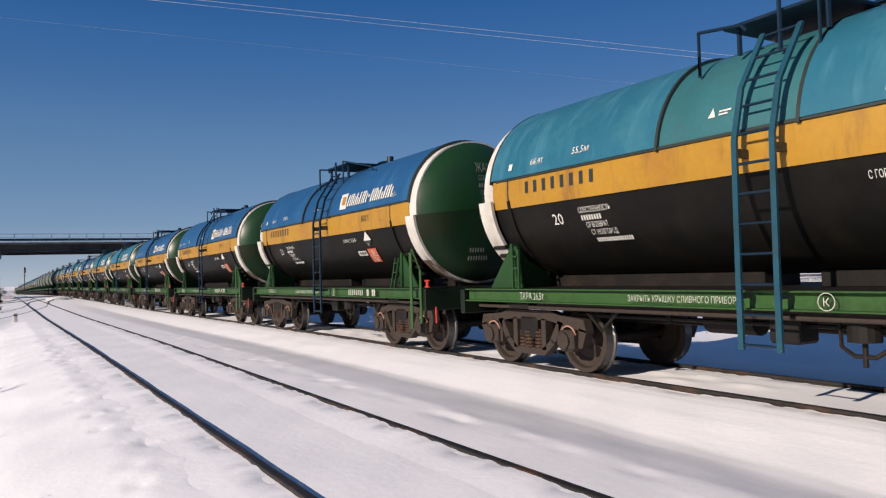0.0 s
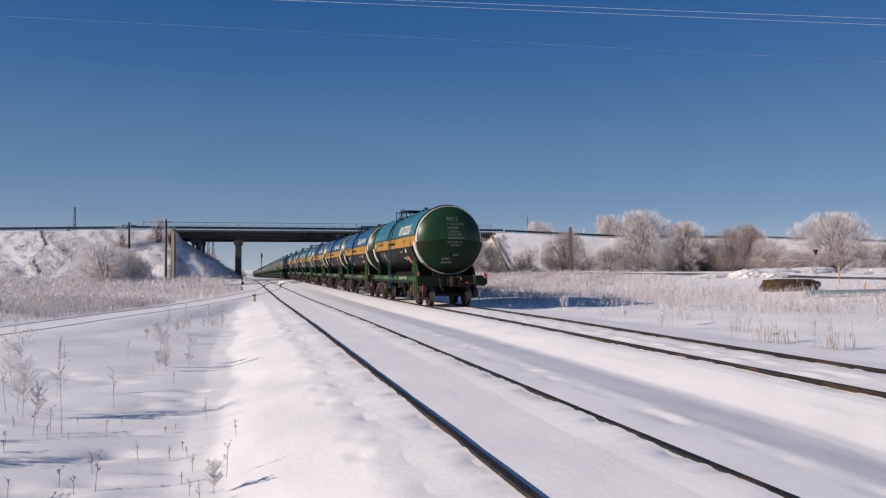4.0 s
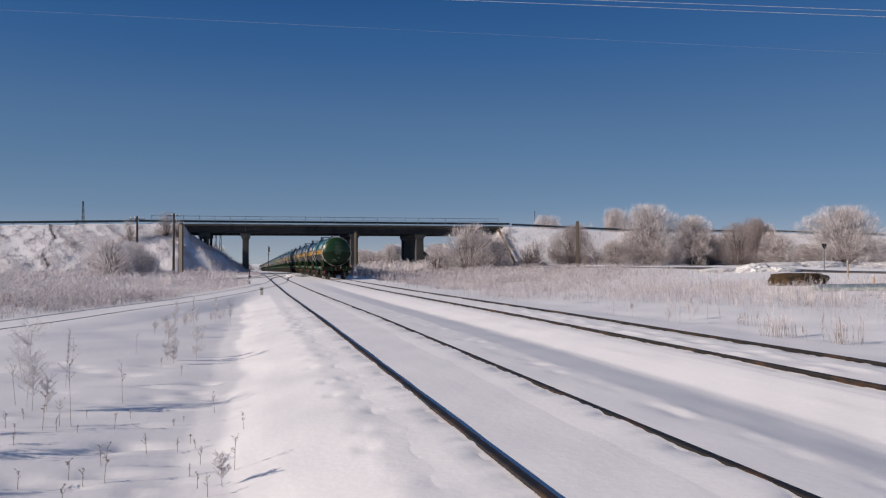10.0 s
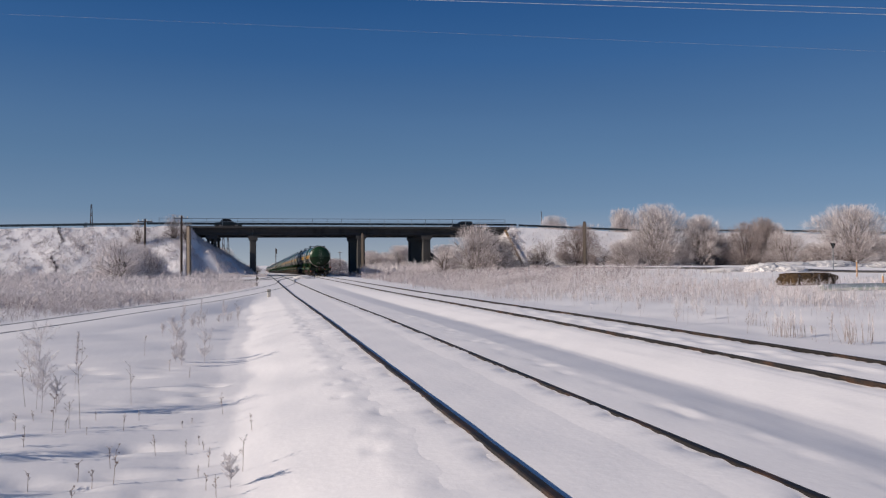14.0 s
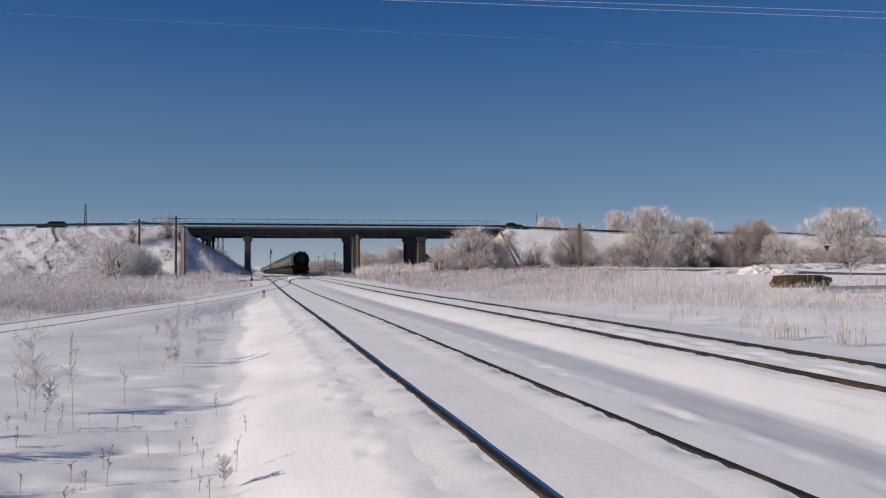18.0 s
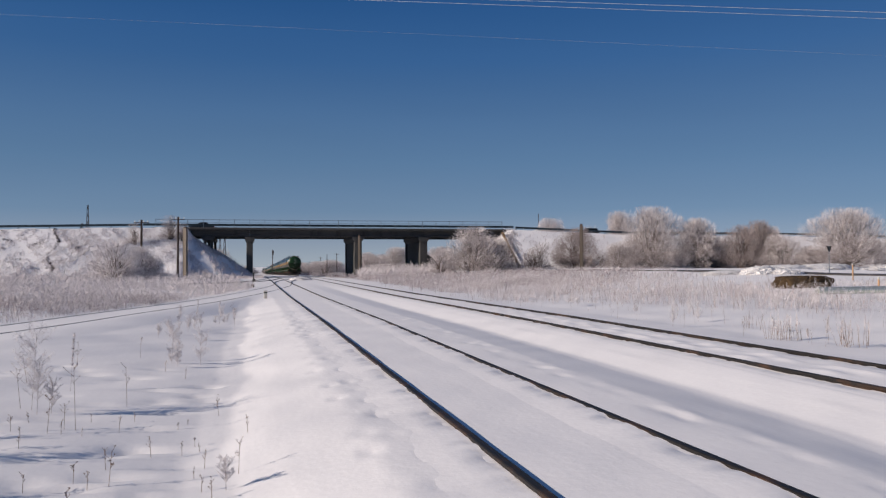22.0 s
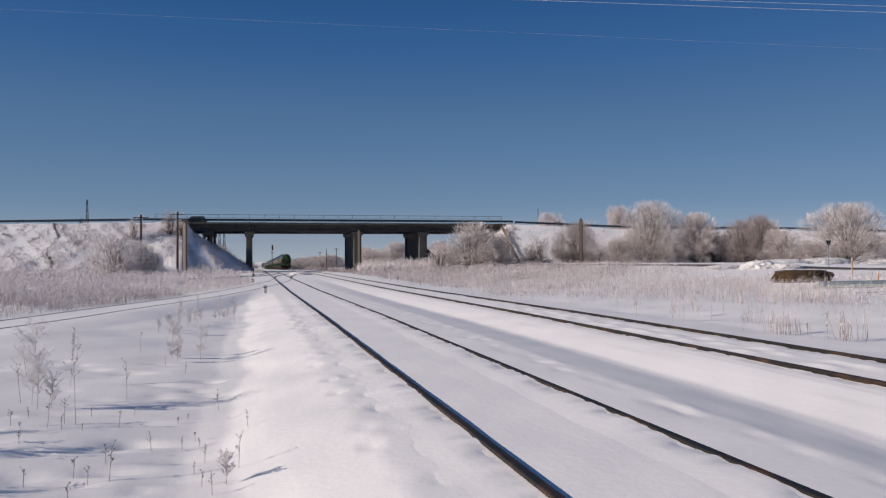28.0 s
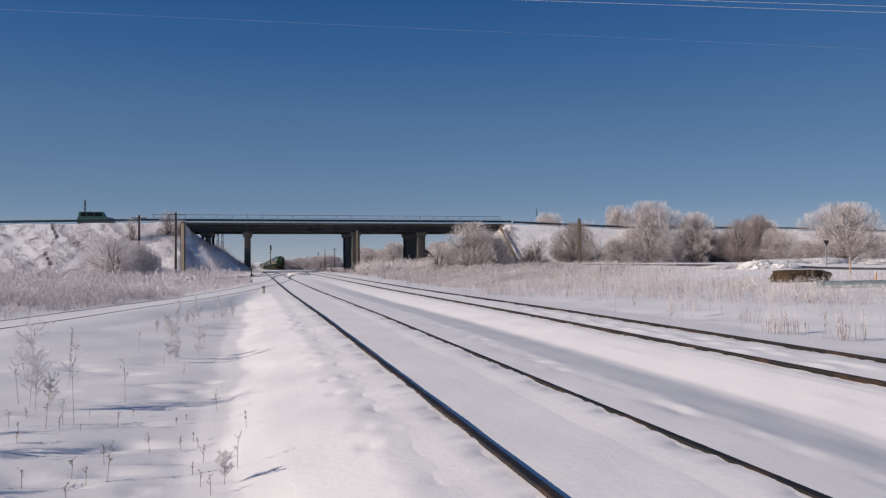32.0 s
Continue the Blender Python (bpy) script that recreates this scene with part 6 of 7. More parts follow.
WEEDS = [("bush", -2.57, 9.98, 0.98), ("umbel", -2.72, 10.1, 0.5), ("spike", -2.47, 11.5, 0.82), ("umbel", -1.85, 8.86, 0.73), ("umbel", -1.56, 10.36, 0.53), ("bush", -1.48, 15.1, 0.68), ("bush", -0.93, 14.5, 0.6),
         ("spike", -1.67, 24.1, 0.79), ("bush", -1.02, 24.6, 0.6), ("umbel", -0.6, 26.2, 0.67), ("umbel", -1.04, 12.65, 0.18), ("umbel", -1.26, 7.21, 0.21), ("umbel", -1.15, 6.71, 0.31), ("umbel", -1.31, 6.69, 0.16),
         ("umbel", -0.94, 7.67, 0.22), ("umbel", -1.97, 8.89, 0.3), ("umbel", -0.05, 8.3, 0.19), ("bush", -0.21, 6.39, 0.3), ("umbel", -0.12, 6.81, 0.3), ("umbel", -2.08, 8.65, 0.39), ("umbel", -1.43, 13.5, 0.2),
         ("umbel", -2.07, 15.3, 0.39), ("umbel", -0.67, 7.77, 0.14), ("bush", -1.68, 21.2, 0.47), ("umbel", -1.5, 22.5, 0.5), ("bush", -1.9, 19.0, 0.5), ("umbel", -2.9, 14.0, 0.4), ("umbel", -3.2, 12.2, 0.45),
         ("bush", -2.3, 26.0, 0.5), ("spike", -1.2, 28.5, 0.6), ("umbel", -0.5, 22.8, 0.45), ("umbel", -0.4, 9.6, 0.25), ("umbel", -1.0, 17.2, 0.3),
         ("reeds", 11.09, 14.31, 0.5), ("reeds", 10.94, 13.83, 0.6), ("reeds", 11.26, 13.98, 0.65), ("reeds", 11.61, 14.13, 0.6), ("spike", 10.99, 13.08, 0.3), ("umbel", 10.68, 12.61, 0.3), ("spike", 10.7, 12.28, 0.62), ("umbel", 11.37, 12.95, 0.5), ("reeds", 11.34, 12.5, 0.7), ("reeds", 11.19, 12.23, 0.65), ("reeds", 11.93, 12.76, 0.65), ("umbel", 11.43, 18.91, 0.5), ("spike", 12.35, 19.25, 0.5), ("umbel", 12.08, 18.02, 0.6), ("reeds", 12.58, 17.04, 0.5), ("umbel", 12.23, 16.24, 0.45), ("umbel", 10.9, 17.5, 0.5), ("umbel", 10.8, 21.0, 0.5)]
sprigs = random.Random(17)
WEEDS += [("umbel", sprigs.uniform(-2.6, -0.3), sprigs.uniform(5.6, 9.5), sprigs.uniform(0.07, 0.2)) for _ in range(22)]
WEEDS += [(sprigs.choice(("umbel", "umbel", "bush")), sprigs.uniform(-3.5, -2.6), sprigs.uniform(5.6, 8.6), sprigs.uniform(0.35, 0.75)) for _ in range(12)]
WEEDS += [("bush", sprigs.uniform(14, 25), sprigs.uniform(19, 28), sprigs.uniform(0.4, 0.7)) for _ in range(12)]
WEEDS += [("bush", -2.2 + 0.17 * i + sprigs.uniform(-0.15, 0.15), 19.5 + 0.75 * i + sprigs.uniform(-0.6, 0.6), sprigs.uniform(0.25, 0.45)) for i in range(10)]
WEEDS += [("bush", -1.25 + sprigs.uniform(-0.3, 0.3), 14.6 + sprigs.uniform(-0.5, 0.5), sprigs.uniform(0.25, 0.45)) for _ in range(3)]
WEEDS += [("bush", sprigs.uniform(-2.9, -2.3), sprigs.uniform(9.4, 10.4), sprigs.uniform(0.4, 0.7)) for _ in range(2)]
WEEDS += [(sprigs.choice(("umbel", "bush")), sprigs.uniform(9.8, 12.5) + 0.12 * k, 14 + 0.9 * k + sprigs.uniform(-0.5, 0.5), sprigs.uniform(0.3, 0.6)) for k in range(20)]
for k, (kind, x, y, h) in enumerate(WEEDS):
    weed(kind, x, y, h, 100 + k)

# ---- poles, wires and roadside things ----
def telegraph_pole(x, y, h, arms=1):
    p = thing("telegraph_pole", "dark tarred wooden telegraph pole with a crossarm and insulators", "utility pole", pose(x, y, gz_at(x, y) - 0.1))
    part("shaft", bm_rod((0, 0, 0), (0.05, 0, h), 0.16, 0.11, 10), POLE_WOOD, p)
    for k in range(arms):
        z = h - 0.35 - 0.5 * k
        arm = part("crossarm", bm_box((1.7, 0.1, 0.1), (0.05, -0.12, z), 0.01), POLE_WOOD, p)
        for i in range(4):
            xx = -0.7 + i * 0.47 + 0.03
            part("insulator", bm_rod((xx, -0.12, z + 0.05), (xx, -0.12, z + 0.28), 0.05, 0.04, 8), LETTER, arm, "pale insulator")
    return p


telegraph_pole(-12.93, 96, 7.3)
telegraph_pole(-9.14, 100, 8.0)
for x, y in ((30.4, 282), (29.8, 345), (35.5, 490), (36.1, 580), (37.4, 665), (39.9, 776)):
    telegraph_pole(x, y, 7.6)
far_post = thing("post", "thin dark post beyond the bridge", "post", pose(19.5, 205, gz_at(19.5, 205)))
part("shaft", bm_rod((0, 0, -0.3), (0, 0, 5.6), 0.11, 0.08, 8), POLE_WOOD, far_post)
CONCRETE_BROWN = mat("brown_weathered_concrete", (0.075, 0.058, 0.047), 0.85, 0, 0.3, 0.8, 14, 0.3, 0.02)
for x, y, h in ((-8.25, 100, 6.6), (44.05, 96, 6.3), (16.2, 117, 6.5)):
    p = thing("concrete_post", "weathered pale concrete support post", "post", pose(x, y, gz_at(x, y) - 0.1, 0, 0, -38))
    wd = 0.52 if x < 0 else 0.40
    part("shaft", prism(bmesh.new(), [(-wd / 2, -0.16), (wd / 2, -0.16), (wd / 2, 0.16), (-wd / 2, 0.16)], "z", 0, h), CONCRETE_LIGHT if x < 0 else CONCRETE_BROWN, p)
    part("groove", bm_box((0.03, 0.34, h * 0.96), (0.06, 0, h * 0.49)), CONCRETE, p)
    part("cap", bm_box((wd * 0.7, 0.36, 0.22), (0, 0, h + 0.08), 0.03), POLE_WOOD, p, "dark iron cap")


def lattice_mast(x, y, z, h, wide, name, label):
    t = thing(name, label, "mast", pose(x, y, z))
    for sx in (-1, 1):
        for sy in (-1, 1):
            part("leg", bm_rod((sx * wide / 2, sy * wide / 2, -1), (sx * wide * 0.12, sy * wide * 0.12, h), 0.06, 0.04, 5), POLE_WOOD, t)
    n = max(3, int(h / 1.4))
    for i in range(n):
        u0, u1 = i / n, (i + 1) / n
        w0, w1 = wide / 2 * (1 - 0.76 * u0), wide / 2 * (1 - 0.76 * u1)
        part("brace", bm_rod((-w0, -w0, u0 * h), (w1, -w1, u1 * h), 0.03, sides=4), POLE_WOOD, t)
        part("brace", bm_rod((w0, -w0, u0 * h), (-w1, -w1, u1 * h), 0.03, sides=4), POLE_WOOD, t)
    return t


lattice_mast(-36.0, 178, 3.6, 7.4, 0.9, "lattice_mast", "short lattice mast beside the taller one")
lattice_mast(-34.3, 175, 4.0, 10.8, 0.85, "lattice_mast", "far lattice mast rising behind the embankment")
lattice_mast(-6.05, 150, gz_at(-6.05, 150), 7.8, 0.8, "lattice_mast", "slim lattice mast standing behind the bridge")
lattice_mast(-5.2, 150, gz_at(-5.2, 150), 7.6, 0.8, "lattice_mast", "lattice mast standing behind the bridge")
sig = thing("signal_mast", "distant railway signal mast with a lamp head", "signal", pose(6.0, 240, gz_at(6.0, 240)))
part("shaft", bm_rod((0, 0, -0.5), (0, 0, 7.9), 0.13, 0.09, 8), POLE_WOOD, sig)
part("lamp_head", bm_box((0.5, 0.35, 1.5), (0.1, -0.2, 6.9), 0.05), POLE_WOOD, sig)
part("cage", bm_box((0.9, 0.7, 0.1), (0, 0, 5.4)), POLE_WOOD, sig)
thin = thing("post", "thin dark post behind the embankment road", "post", pose(62.9, 160, 4))
part("shaft", bm_rod((0, 0, 0), (0, 0, 8.9), 0.1, 0.07, 8), POLE_WOOD, thin)

# overhead wires crossing above the line
for k, (x0, y0, x1, y1, z) in enumerate(((5.14, 32.21, 29.18, 29.11, 13.0), (10.64, 30.87, 28.45, 28.38, 13.0), (12.1, 36.1, 34.3, 34.4, 13.0))):
    d = Vector((x1 - x0, y1 - y0, 0)).normalized()
    a = Vector((x0, y0, z))
    w = part("overhead_wire", bm_rod(a - d * 170, a + d * 190, (0.008, 0.008, 0.0022)[k], sides=6), WIRE)
    tagged(w, "thin pale overhead wire crossing above the tracks", "wire", "overhead wires")

# drain chute down the embankment beside the bridge
CHUTE = mat("sandy_concrete", (0.22, 0.145, 0.085), 0.85, 0, 0.2, 0.8, 14, 0.3, 0.02)
ch = thing("drain_chute", "sunlit concrete drain chute running down the embankment", "chute")
a, b = Vector((40.2, 118.6, 6.75)), Vector((39.7, 108.4, 0.6))
d = (b - a)
m = Matrix.Translation((a + b) / 2) @ d.to_track_quat("Z", "X").to_matrix().to_4x4()
bm = bmesh.new()
box(bm, (0.26, 0.3, d.length), (0, 0, 0))
bmesh.ops.transform(bm, matrix=m, verts=bm.verts)
part("trough", bm, CHUTE, ch)
for k in range(6):
    c = a.lerp(b, (k + 0.5) / 6)
    part("joint", bm_box((0.39, 0.39, 0.1), (0, 0, 0), m=d.to_track_quat("Z", "X").to_matrix().to_4x4()), CONCRETE, ch).location = c
# rubble under the side span
rng = np.random.default_rng(5)
for k in range(9):
    x, y, s = 28.6 + rng.uniform(0, 3.5), 119 + rng.uniform(0, 6), rng.uniform(0.4, 1.0)
    bm = bmesh.new()
    bmesh.ops.create_icosphere(bm, subdivisions=2, radius=s)
    for v in bm.verts:
        v.co *= 1 + 0.25 * noise.noise(v.co * 2.3 + Vector((k, 0, 0)))
    bmesh.ops.scale(bm, vec=(1, 1, 0.6), verts=bm.verts)
    tagged(part("boulder", bm, CONCRETE if k % 3 else CONCRETE_LIGHT, m=pose(x, y, gz_at(x, y) + 0.2 * s, 0, 0, k * 50)), "broken concrete block lying beneath the bridge", "boulder", "rubble beneath the bridge")

wreck = thing("broken_beams", "dark broken concrete beams leaning beside the bridge pier", "rubble")
for p, q, thick in (((27.9, 121.0, 3.0), (30.2, 120.6, 0.9), 0.42), ((28.2, 122.0, 2.2), (30.6, 121.6, 0.5), 0.36), ((28.6, 120.4, 1.3), (31.2, 120.2, 0.4), 0.4)):
    p, q = Vector(p), Vector(q)
    turn = (q - p).to_track_quat("Z", "Y").to_matrix().to_4x4()
    part("beam", bm_box((thick, thick * 1.3, (q - p).length), (0, 0, 0), 0.04), CONCRETE, wreck, m=Matrix.Translation((p + q) / 2) @ turn)

# bare earth mound, steel pipe, posts, sign and snow banks by the lower road
def lump(name, label, category, x, y, size, seed, material, rough=0.18, freq=2.0, flat=0.0):
    bm = bmesh.new()
    bmesh.ops.create_icosphere(bm, subdivisions=5, radius=1)
    for v in bm.verts:
        n = noise.noise(v.co * freq + Vector((seed, 0, 0))) + 0.5 * noise.noise(v.co * freq * 2.7 + Vector((0, seed, 0))) + 0.3 * noise.noise(v.co * freq * 7)
        v.co *= 1 + rough * n
        v.co.z = max(math.tanh(v.co.z * 2.4) * flat if flat else v.co.z, -0.25)
        v.co = Vector((v.co.x * size[0] / 2, v.co.y * size[1] / 2, v.co.z * size[2]))
    ob = part(name, bm, material, m=pose(x, y, gz_at(x, y) - 0.02))
    shade_smooth(ob, 60)
    return tagged(ob, label, category)


lump("earth_mound", "dark brown mound of bare earth and dead turf", "mound", 33.4, 40.2, (4.0, 1.9, 0.95), 3, EARTH, 0.2, 4.0, 0.85)
for x, y, s in ((45.0, 59.4, (4.2, 2.6, 0.75)), (46.6, 58.2, (3.4, 2.0, 0.5)), (62, 71, (8.5, 3.0, 0.7)), (57.0, 71.0, (7.5, 2.8, 0.6)), (67.0, 66.0, (9.0, 3.0, 0.65)), (73.0, 60.5, (9.0, 3.0, 0.7)), (78.5, 55.5, (9.0, 3.0, 1.0)), (42.6, 61.5, (4.6, 2.6, 0.35)), (5.5, 90.0, (2.6, 2.0, 0.4))):
    lump("snow_bank", "lumpy ploughed snow bank beside the road", "snow bank", x, y, s, x, SNOW_BANK, 0.2, 4.2)
DIRTY_SNOW = mat("dirty_ploughed_snow", (0.13, 0.12, 0.115), 0.85, 0, 0.25, 2.0, 18, 0.8, 0.06, stain=(0.03, 0.025, 0.02), stain_amount=0.9, stain_scale=1.6)
lump("spoil_mound", "small grey mound of dirty snow and soil", "mound", 31.0, 21.2, (2.4, 1.7, 0.42), 5, DIRTY_SNOW, 0.18, 2.5)
pipe_thing = thing("steel_pipe", "long galvanised steel pipe lying in the snowy field", "pipe")
a, b = Vector((24.8, 28.9, 0.2)), Vector((60.0, 27.4, 0.32))
for k in range(6):
    p, q = a.lerp(b, k / 6), a.lerp(b, (k + 1) / 6)
    part("pipe_section", bm_rod(p, q, 0.165, sides=24), PIPE_STEEL, pipe_thing)
    part("flange", bm_rod(q - (q - p).normalized() * 0.04, q + (q - p).normalized() * 0.04, 0.185, sides=24), PIPE_STEEL, pipe_thing)
for x, y, h in ((44.5, 48.1, 1.25), (34.7, 35.6, 0.75)):
    p = thing("marker_post", "weathered orange marker post standing in snow", "marker post", pose(x, y, gz_at(x, y) - 0.05))
    part("stake", bm_box((0.08, 0.08, h), (0, 0, h / 2), 0.01), YELLOW_POST, p)
    part("top", bm_box((0.092, 0.092, 0.16), (0, 0, h + 0.02), 0.02), LETTER, p, "white top band")
sign = thing("road_sign", "triangular give-way sign seen from behind on a thin post", "road sign", pose(54, 61.3, gz_at(54, 61.3) - 0.05))
part("post", bm_rod((0, 0, 0), (0, 0, 2.6), 0.035, sides=8), GALV, sign)
part("plate", prism(bmesh.new(), [(-0.33, 2.62), (0.33, 2.62), (0.04, 2.06), (-0.04, 2.06)], "y", -0.02, 0.0), UNDER, sign, "dark back of the sign plate")


# ---- cars ----
GLASS = mat("dark_car_glass", (0.012, 0.015, 0.018), 0.2, 0, 0.1, 1, 5, 0.0, spec=0.12)
TYRE = mat("tyre_rubber", (0.015, 0.015, 0.016), 0.85, 0, 0.2, 4, 40, 0.2)
RIM = mat("alloy_rim", (0.16, 0.16, 0.17), 0.6, 0.3, 0.1, 4, 30, 0.0)
LAMP_GLASS = mat("headlamp_glass", (0.6, 0.62, 0.65), 0.1, 0, 0.05, 2, 10, 0.0)


def car(name, label, paint, style="sedan", length=4.5, width=1.76, height=1.45):
    """A car heading along +y, wheels on z = 0."""
    c = thing(name, label, "car")
    L, W, H = length / 2, width / 2, height
    g, belt = 0.2, H * 0.60
    hood, boot = L - 1.15, (-L + 0.75 if style == "sedan" else -L + 0.12)
    side = [(-L, g + 0.12), (-L + 0.06, g), (L - 0.08, g), (L, g + 0.15), (L - 0.02, belt - 0.24), (L - 0.2, belt - 0.14), (hood, belt), (boot, belt + (0.02 if style == "sedan" else 0.0)), (-L + 0.06, belt - 0.02), (-L, belt - 0.15)]
    bm = bmesh.new()
    prism(bm, side, "x", -W, W)
    bmesh.ops.bevel(bm, geom=[e for e in bm.edges if abs(e.verts[0].co.x - e.verts[1].co.x) < 1e-5], offset=0.07, segments=2, affect="EDGES")
    body = part("body", bm, paint, c)
    shade_smooth(body, 35)
    fr, rr = {"sedan": (hood - 0.75, boot + 0.45), "wagon": (hood - 0.7, boot + 0.2), "van": (hood - 0.35, boot + 0.05)}[style]
    bm = bmesh.new()
    lo = [(-W + 0.06, boot + 0.02), (W - 0.06, boot + 0.02), (W - 0.06, hood), (-W + 0.06, hood)]
    hi = [(-W + 0.33, rr), (W - 0.33, rr), (W - 0.33, fr), (-W + 0.33, fr)]
    a = [bm.verts.new((x, y, belt - 0.03)) for x, y in lo]
    b = [bm.verts.new((x, y, H)) for x, y in hi]
    bm.faces.new(a[::-1])
    bm.faces.new(b)
    for i in range(4):
        bm.faces.new((a[i], a[(i + 1) % 4], b[(i + 1) % 4], b[i]))
    bmesh.ops.bevel(bm, geom=[e for e in bm.edges], offset=0.05, segments=2, affect="EDGES")
    shade_smooth(part("cabin", bm, paint, c), 35)
    def pane(name, corners, push):
        bm = bmesh.new()
        vs = [bm.verts.new(Vector(p) + Vector(push)) for p in corners]
        f = bm.faces.new(vs)
        r = bmesh.ops.extrude_face_region(bm, geom=[f])
        bmesh.ops.translate(bm, vec=Vector(push) * 0.6, verts=[v for v in r["geom"] if isinstance(v, bmesh.types.BMVert)])
        bmesh.ops.recalc_face_normals(bm, faces=bm.faces)
        part(name, bm, GLASS, c)
    def at(u, v, s):
        """A point on the cabin's side: u from the rear to the front, v from belt to roof."""
        y0, y1 = boot + 0.02 + (rr - boot - 0.02) * v, hood + (fr - hood) * v
        return (s * (W - 0.06 - 0.27 * v), y0 + (y1 - y0) * u, belt - 0.03 + (H - belt + 0.03) * v)
    for s in (-1, 1):
        for u0, u1 in ((0.08, 0.3), (0.33, 0.6), (0.63, 0.92)):
            pane("side_window", [at(u0, 0.16, s), at(u1, 0.16, s), at(u1, 0.86, s), at(u0, 0.86, s)], (s * 0.012, 0, 0.002))
    for nm, u, yd in (("windscreen", 1, 1), ("rear_window", 0, -1)):
        q = [at(u, 0.14, -1), at(u, 0.14, 1), at(u, 0.88, 1), at(u, 0.88, -1)]
        q = [(x * 0.88, y, z) for x, y, z in q]
        pane(nm, q, (0, yd * 0.012, 0.006))
    for y in (L - 0.85, -L + 0.85):
        for s in (-1, 1):
            wheel = part("wheel", bm_rod((s * (W - 0.2), y, 0.31), (s * (W + 0.012), y, 0.31), 0.31, sides=20), TYRE, c)
            part("rim", bm_rod((s * (W + 0.0), y, 0.31), (s * (W + 0.022), y, 0.31), 0.2, sides=16), RIM, wheel)
    for s in (-1, 1):
        part("headlight", bm_box((0.36, 0.1, 0.15), (s * (W - 0.28), L - 0.06, belt - 0.28), 0.03), LAMP_GLASS, c)
        part("tail_light", bm_box((0.3, 0.08, 0.16), (s * (W - 0.2), -L + 0.02, belt - 0.18), 0.02), RED, c)
        part("mirror", bm_box((0.16, 0.1, 0.12), (s * (W + 0.07), fr + 0.25, belt + 0.08), 0.03), paint, c)
    for y in (L - 0.02, -L + 0.02):
        part("bumper", bm_box((W * 1.96, 0.14, 0.2), (0, y, g + 0.2), 0.04), paint, c)
    return c


PAINT_SILVER = mat("silver_car_paint", (0.36, 0.36, 0.36), 0.5, 0.2, 0.04, 1, 8, 0.0)
PAINT_DARK = mat("dark_car_paint", (0.012, 0.018, 0.024), 0.3, 0.1, 0.1, 1, 8, 0.0)
PAINT_BLUE = mat("dark_blue_car_paint", (0.012, 0.022, 0.035), 0.3, 0.1, 0.1, 1, 8, 0.0)
PAINT_GREEN = mat("green_grey_car_paint", (0.05, 0.11, 0.10), 0.35, 0.1, 0.1, 1, 8, 0.0)
silver_car = car("car", "silver saloon car driving on the lower road", PAINT_SILVER, "sedan", 4.6)
car_p = car("car", "dark saloon car crossing the bridge", PAINT_DARK, "sedan", 4.1, 1.7, 1.4)
car_q = car("car", "dark estate car crossing the bridge", PAINT_BLUE, "wagon", 4.2, 1.75, 1.52)
car_q2 = car("car", "dark blue saloon car crossing the bridge", PAINT_BLUE, "sedan", 4.1, 1.7, 1.42)
car_r = car("car", "dark hatchback car crossing the bridge", PAINT_DARK, "wagon", 4.1, 1.75, 1.52)
car_s = car("car", "green-grey delivery van driving on the embankment", PAINT_GREEN, "van", 5.0, 1.9, 1.95)
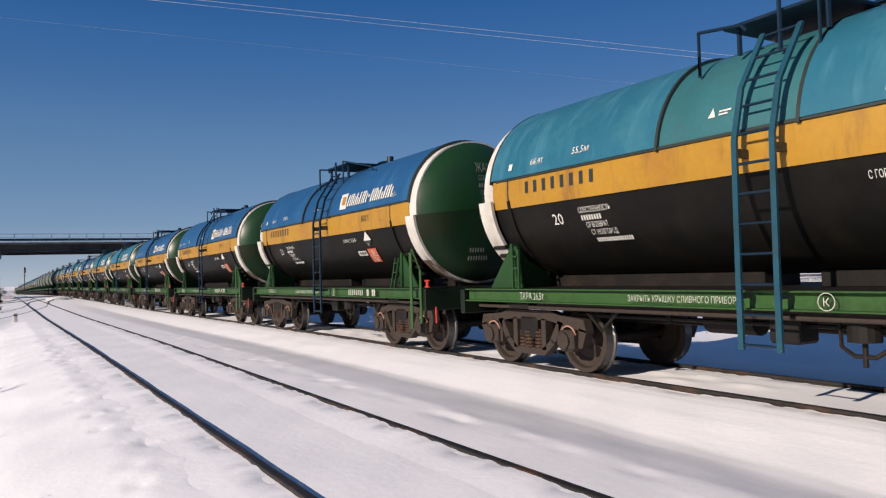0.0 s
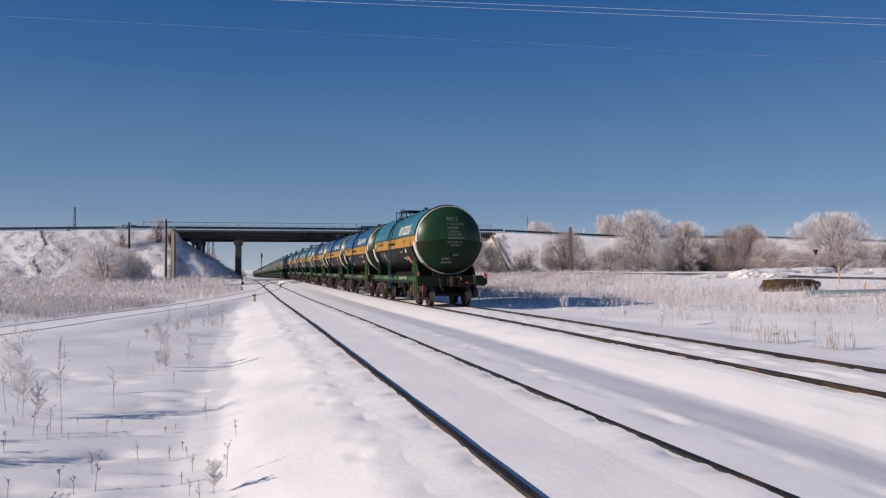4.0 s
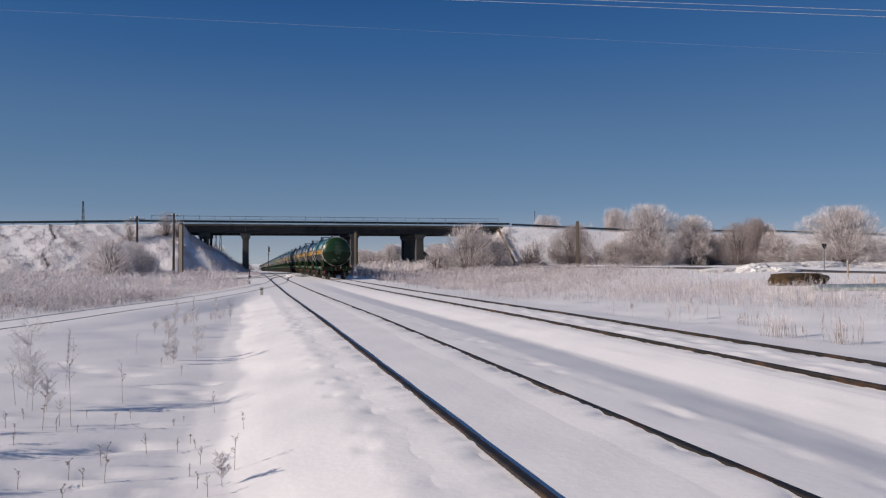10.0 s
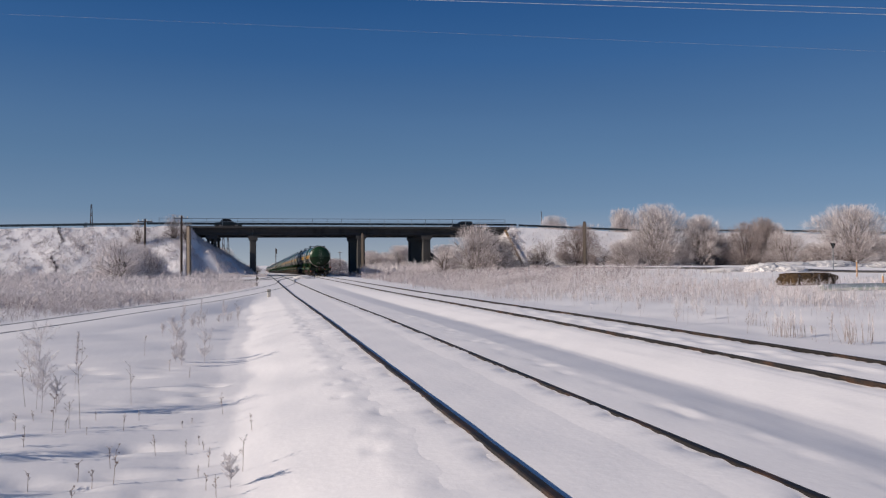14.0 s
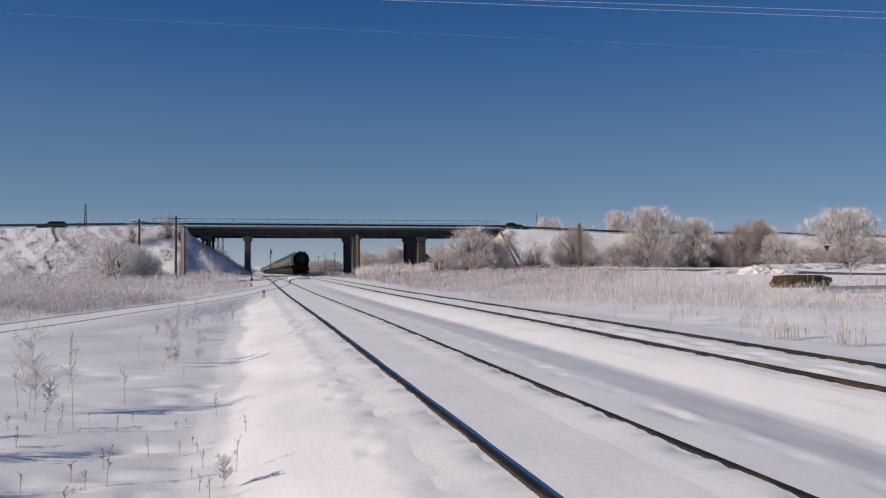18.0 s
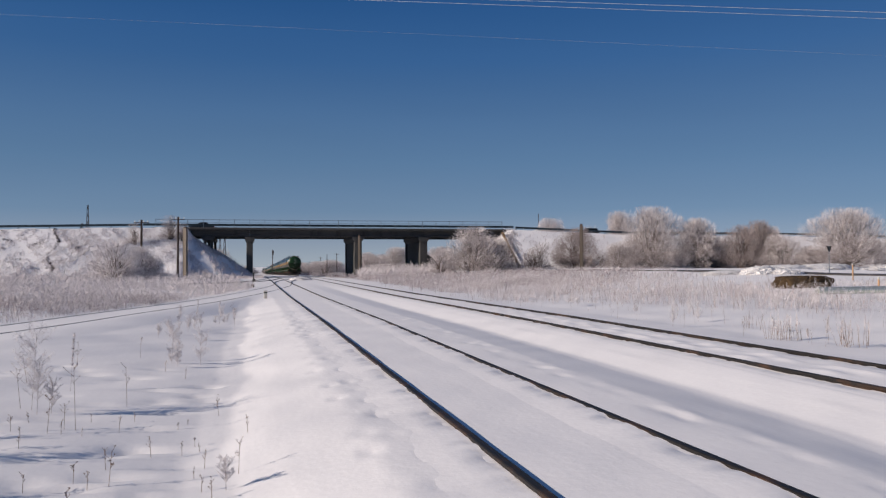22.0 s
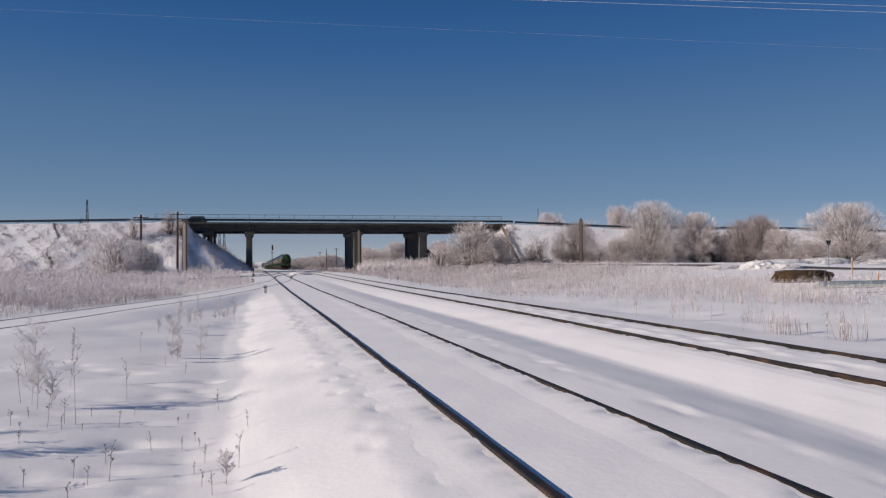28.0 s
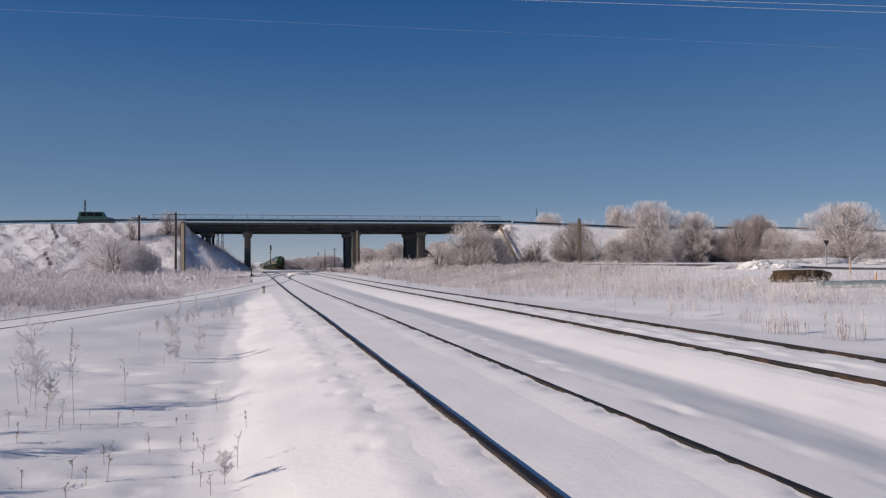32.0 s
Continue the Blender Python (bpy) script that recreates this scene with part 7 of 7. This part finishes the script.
BRIDGE_CARS = [
    (car_p, 123.4, -90, 12.6, [(11.5, -35.9), (12.5, -24.0), (14, -4.2), (14.5, 2.5), (17, 32.1), (18.5, 50.1), (19.5, 62.4)]),
    (car_q, 129.6, 90, -16.0, [(12, 67.4), (13, 51.3), (14, 35.7), (14.5, 26.7), (17, -14.5), (17.5, -22.6), (18.5, -37.5)]),
    (car_q2, 129.6, 90, -13.5, [(17.5, 53.1), (18.5, 40.7), (19.5, 27.3), (20.5, 13.9), (21.5, -0.5), (22.5, -16.0), (23, -23.9)]),
    (car_r, 129.6, 90, -12.0, [(21.5, 66.9), (22.5, 54.6), (24, 37.4), (25, 25.7), (25.5, 19.9), (27.5, -3.3), (28.5, -15.5), (29, -21.7), (30, -33.9)]),
    (car_s, 123.4, -90, 12.3, [(31, -34.8), (32, -22.6)]),
]
# silver car: time and distance-wise points on the lower road
SILVER = [(0, 240, -95), (9.5, 118, 9), (12.4, 80, 30), (13.6, 62.5, 46.5), (14.1, 56.6, 53.5), (14.5, 52.6, 58.5), (15.2, 48.6, 69), (15.8, 46.6, 80), (16.5, 45.6, 92), (16.9, 43.0, 98.5), (17.3, 37.6, 102.2), (17.7, 32.6, 104.4), (18.1, 31.0, 109), (18.6, 31.6, 116), (20, 34.4, 138), (32, 66, 400)]


def motions():
    # the train and its turning wheels
    times = [k for k, _ in RUN]
    for i, ob in enumerate(train):
        rows = []
        for t in sorted(set(times) | set(range(0, 33, 2))):
            y = run_at(t) + 12.02 * i
            front, back = float(grade(y + 3.9)), float(grade(y - 3.9))
            rows.append((t, pose(TRAIN_TRACK + float(skew(y)), y, (front + back) / 2, math.degrees(math.atan2(front - back, 7.8)), 0, -0.19 * float(np.clip((y - 36) / 8, 0, 1)))))
        walk(ob, rows)
    for ob in train[:4]:
        for ws in [o for o in ob.children if o.name.startswith("wheelset")]:
            y = ws.matrix_basis.translation.y
            rows = []
            for k in range(32 * 15 + 1):
                t = k / 15
                rows.append((t, pose(0, y, 0.475, -math.degrees(run_at(t) / 0.475))))
            walk(ws, rows)
    # cars on the upper road
    for ob, lane, turn, speed, known in BRIDGE_CARS:
        rows = [(0.0, known[0][1] - speed * known[0][0])] * (known[0][0] > 0) + known
        if known[-1][0] < 32:
            rows = rows + [(32.0, known[-1][1] + speed * (32 - known[-1][0]))]
        walk(ob, [(t, pose(x, lane, float(road_z(x)) + 0.14, 0, 0, turn)) for t, x in rows])
    # the silver car on the lower road
    rows = []
    for i, (t, x, y) in enumerate(SILVER):
        _, x0, y0 = SILVER[max(i - 1, 0)]
        _, x1, y1 = SILVER[min(i + 1, len(SILVER) - 1)]
        rows.append((t, pose(x, y, gz_at(x, y) + 0.07, 0, 0, math.degrees(math.atan2(-(x1 - x0), y1 - y0)))))
    walk(silver_car, rows)


motions()
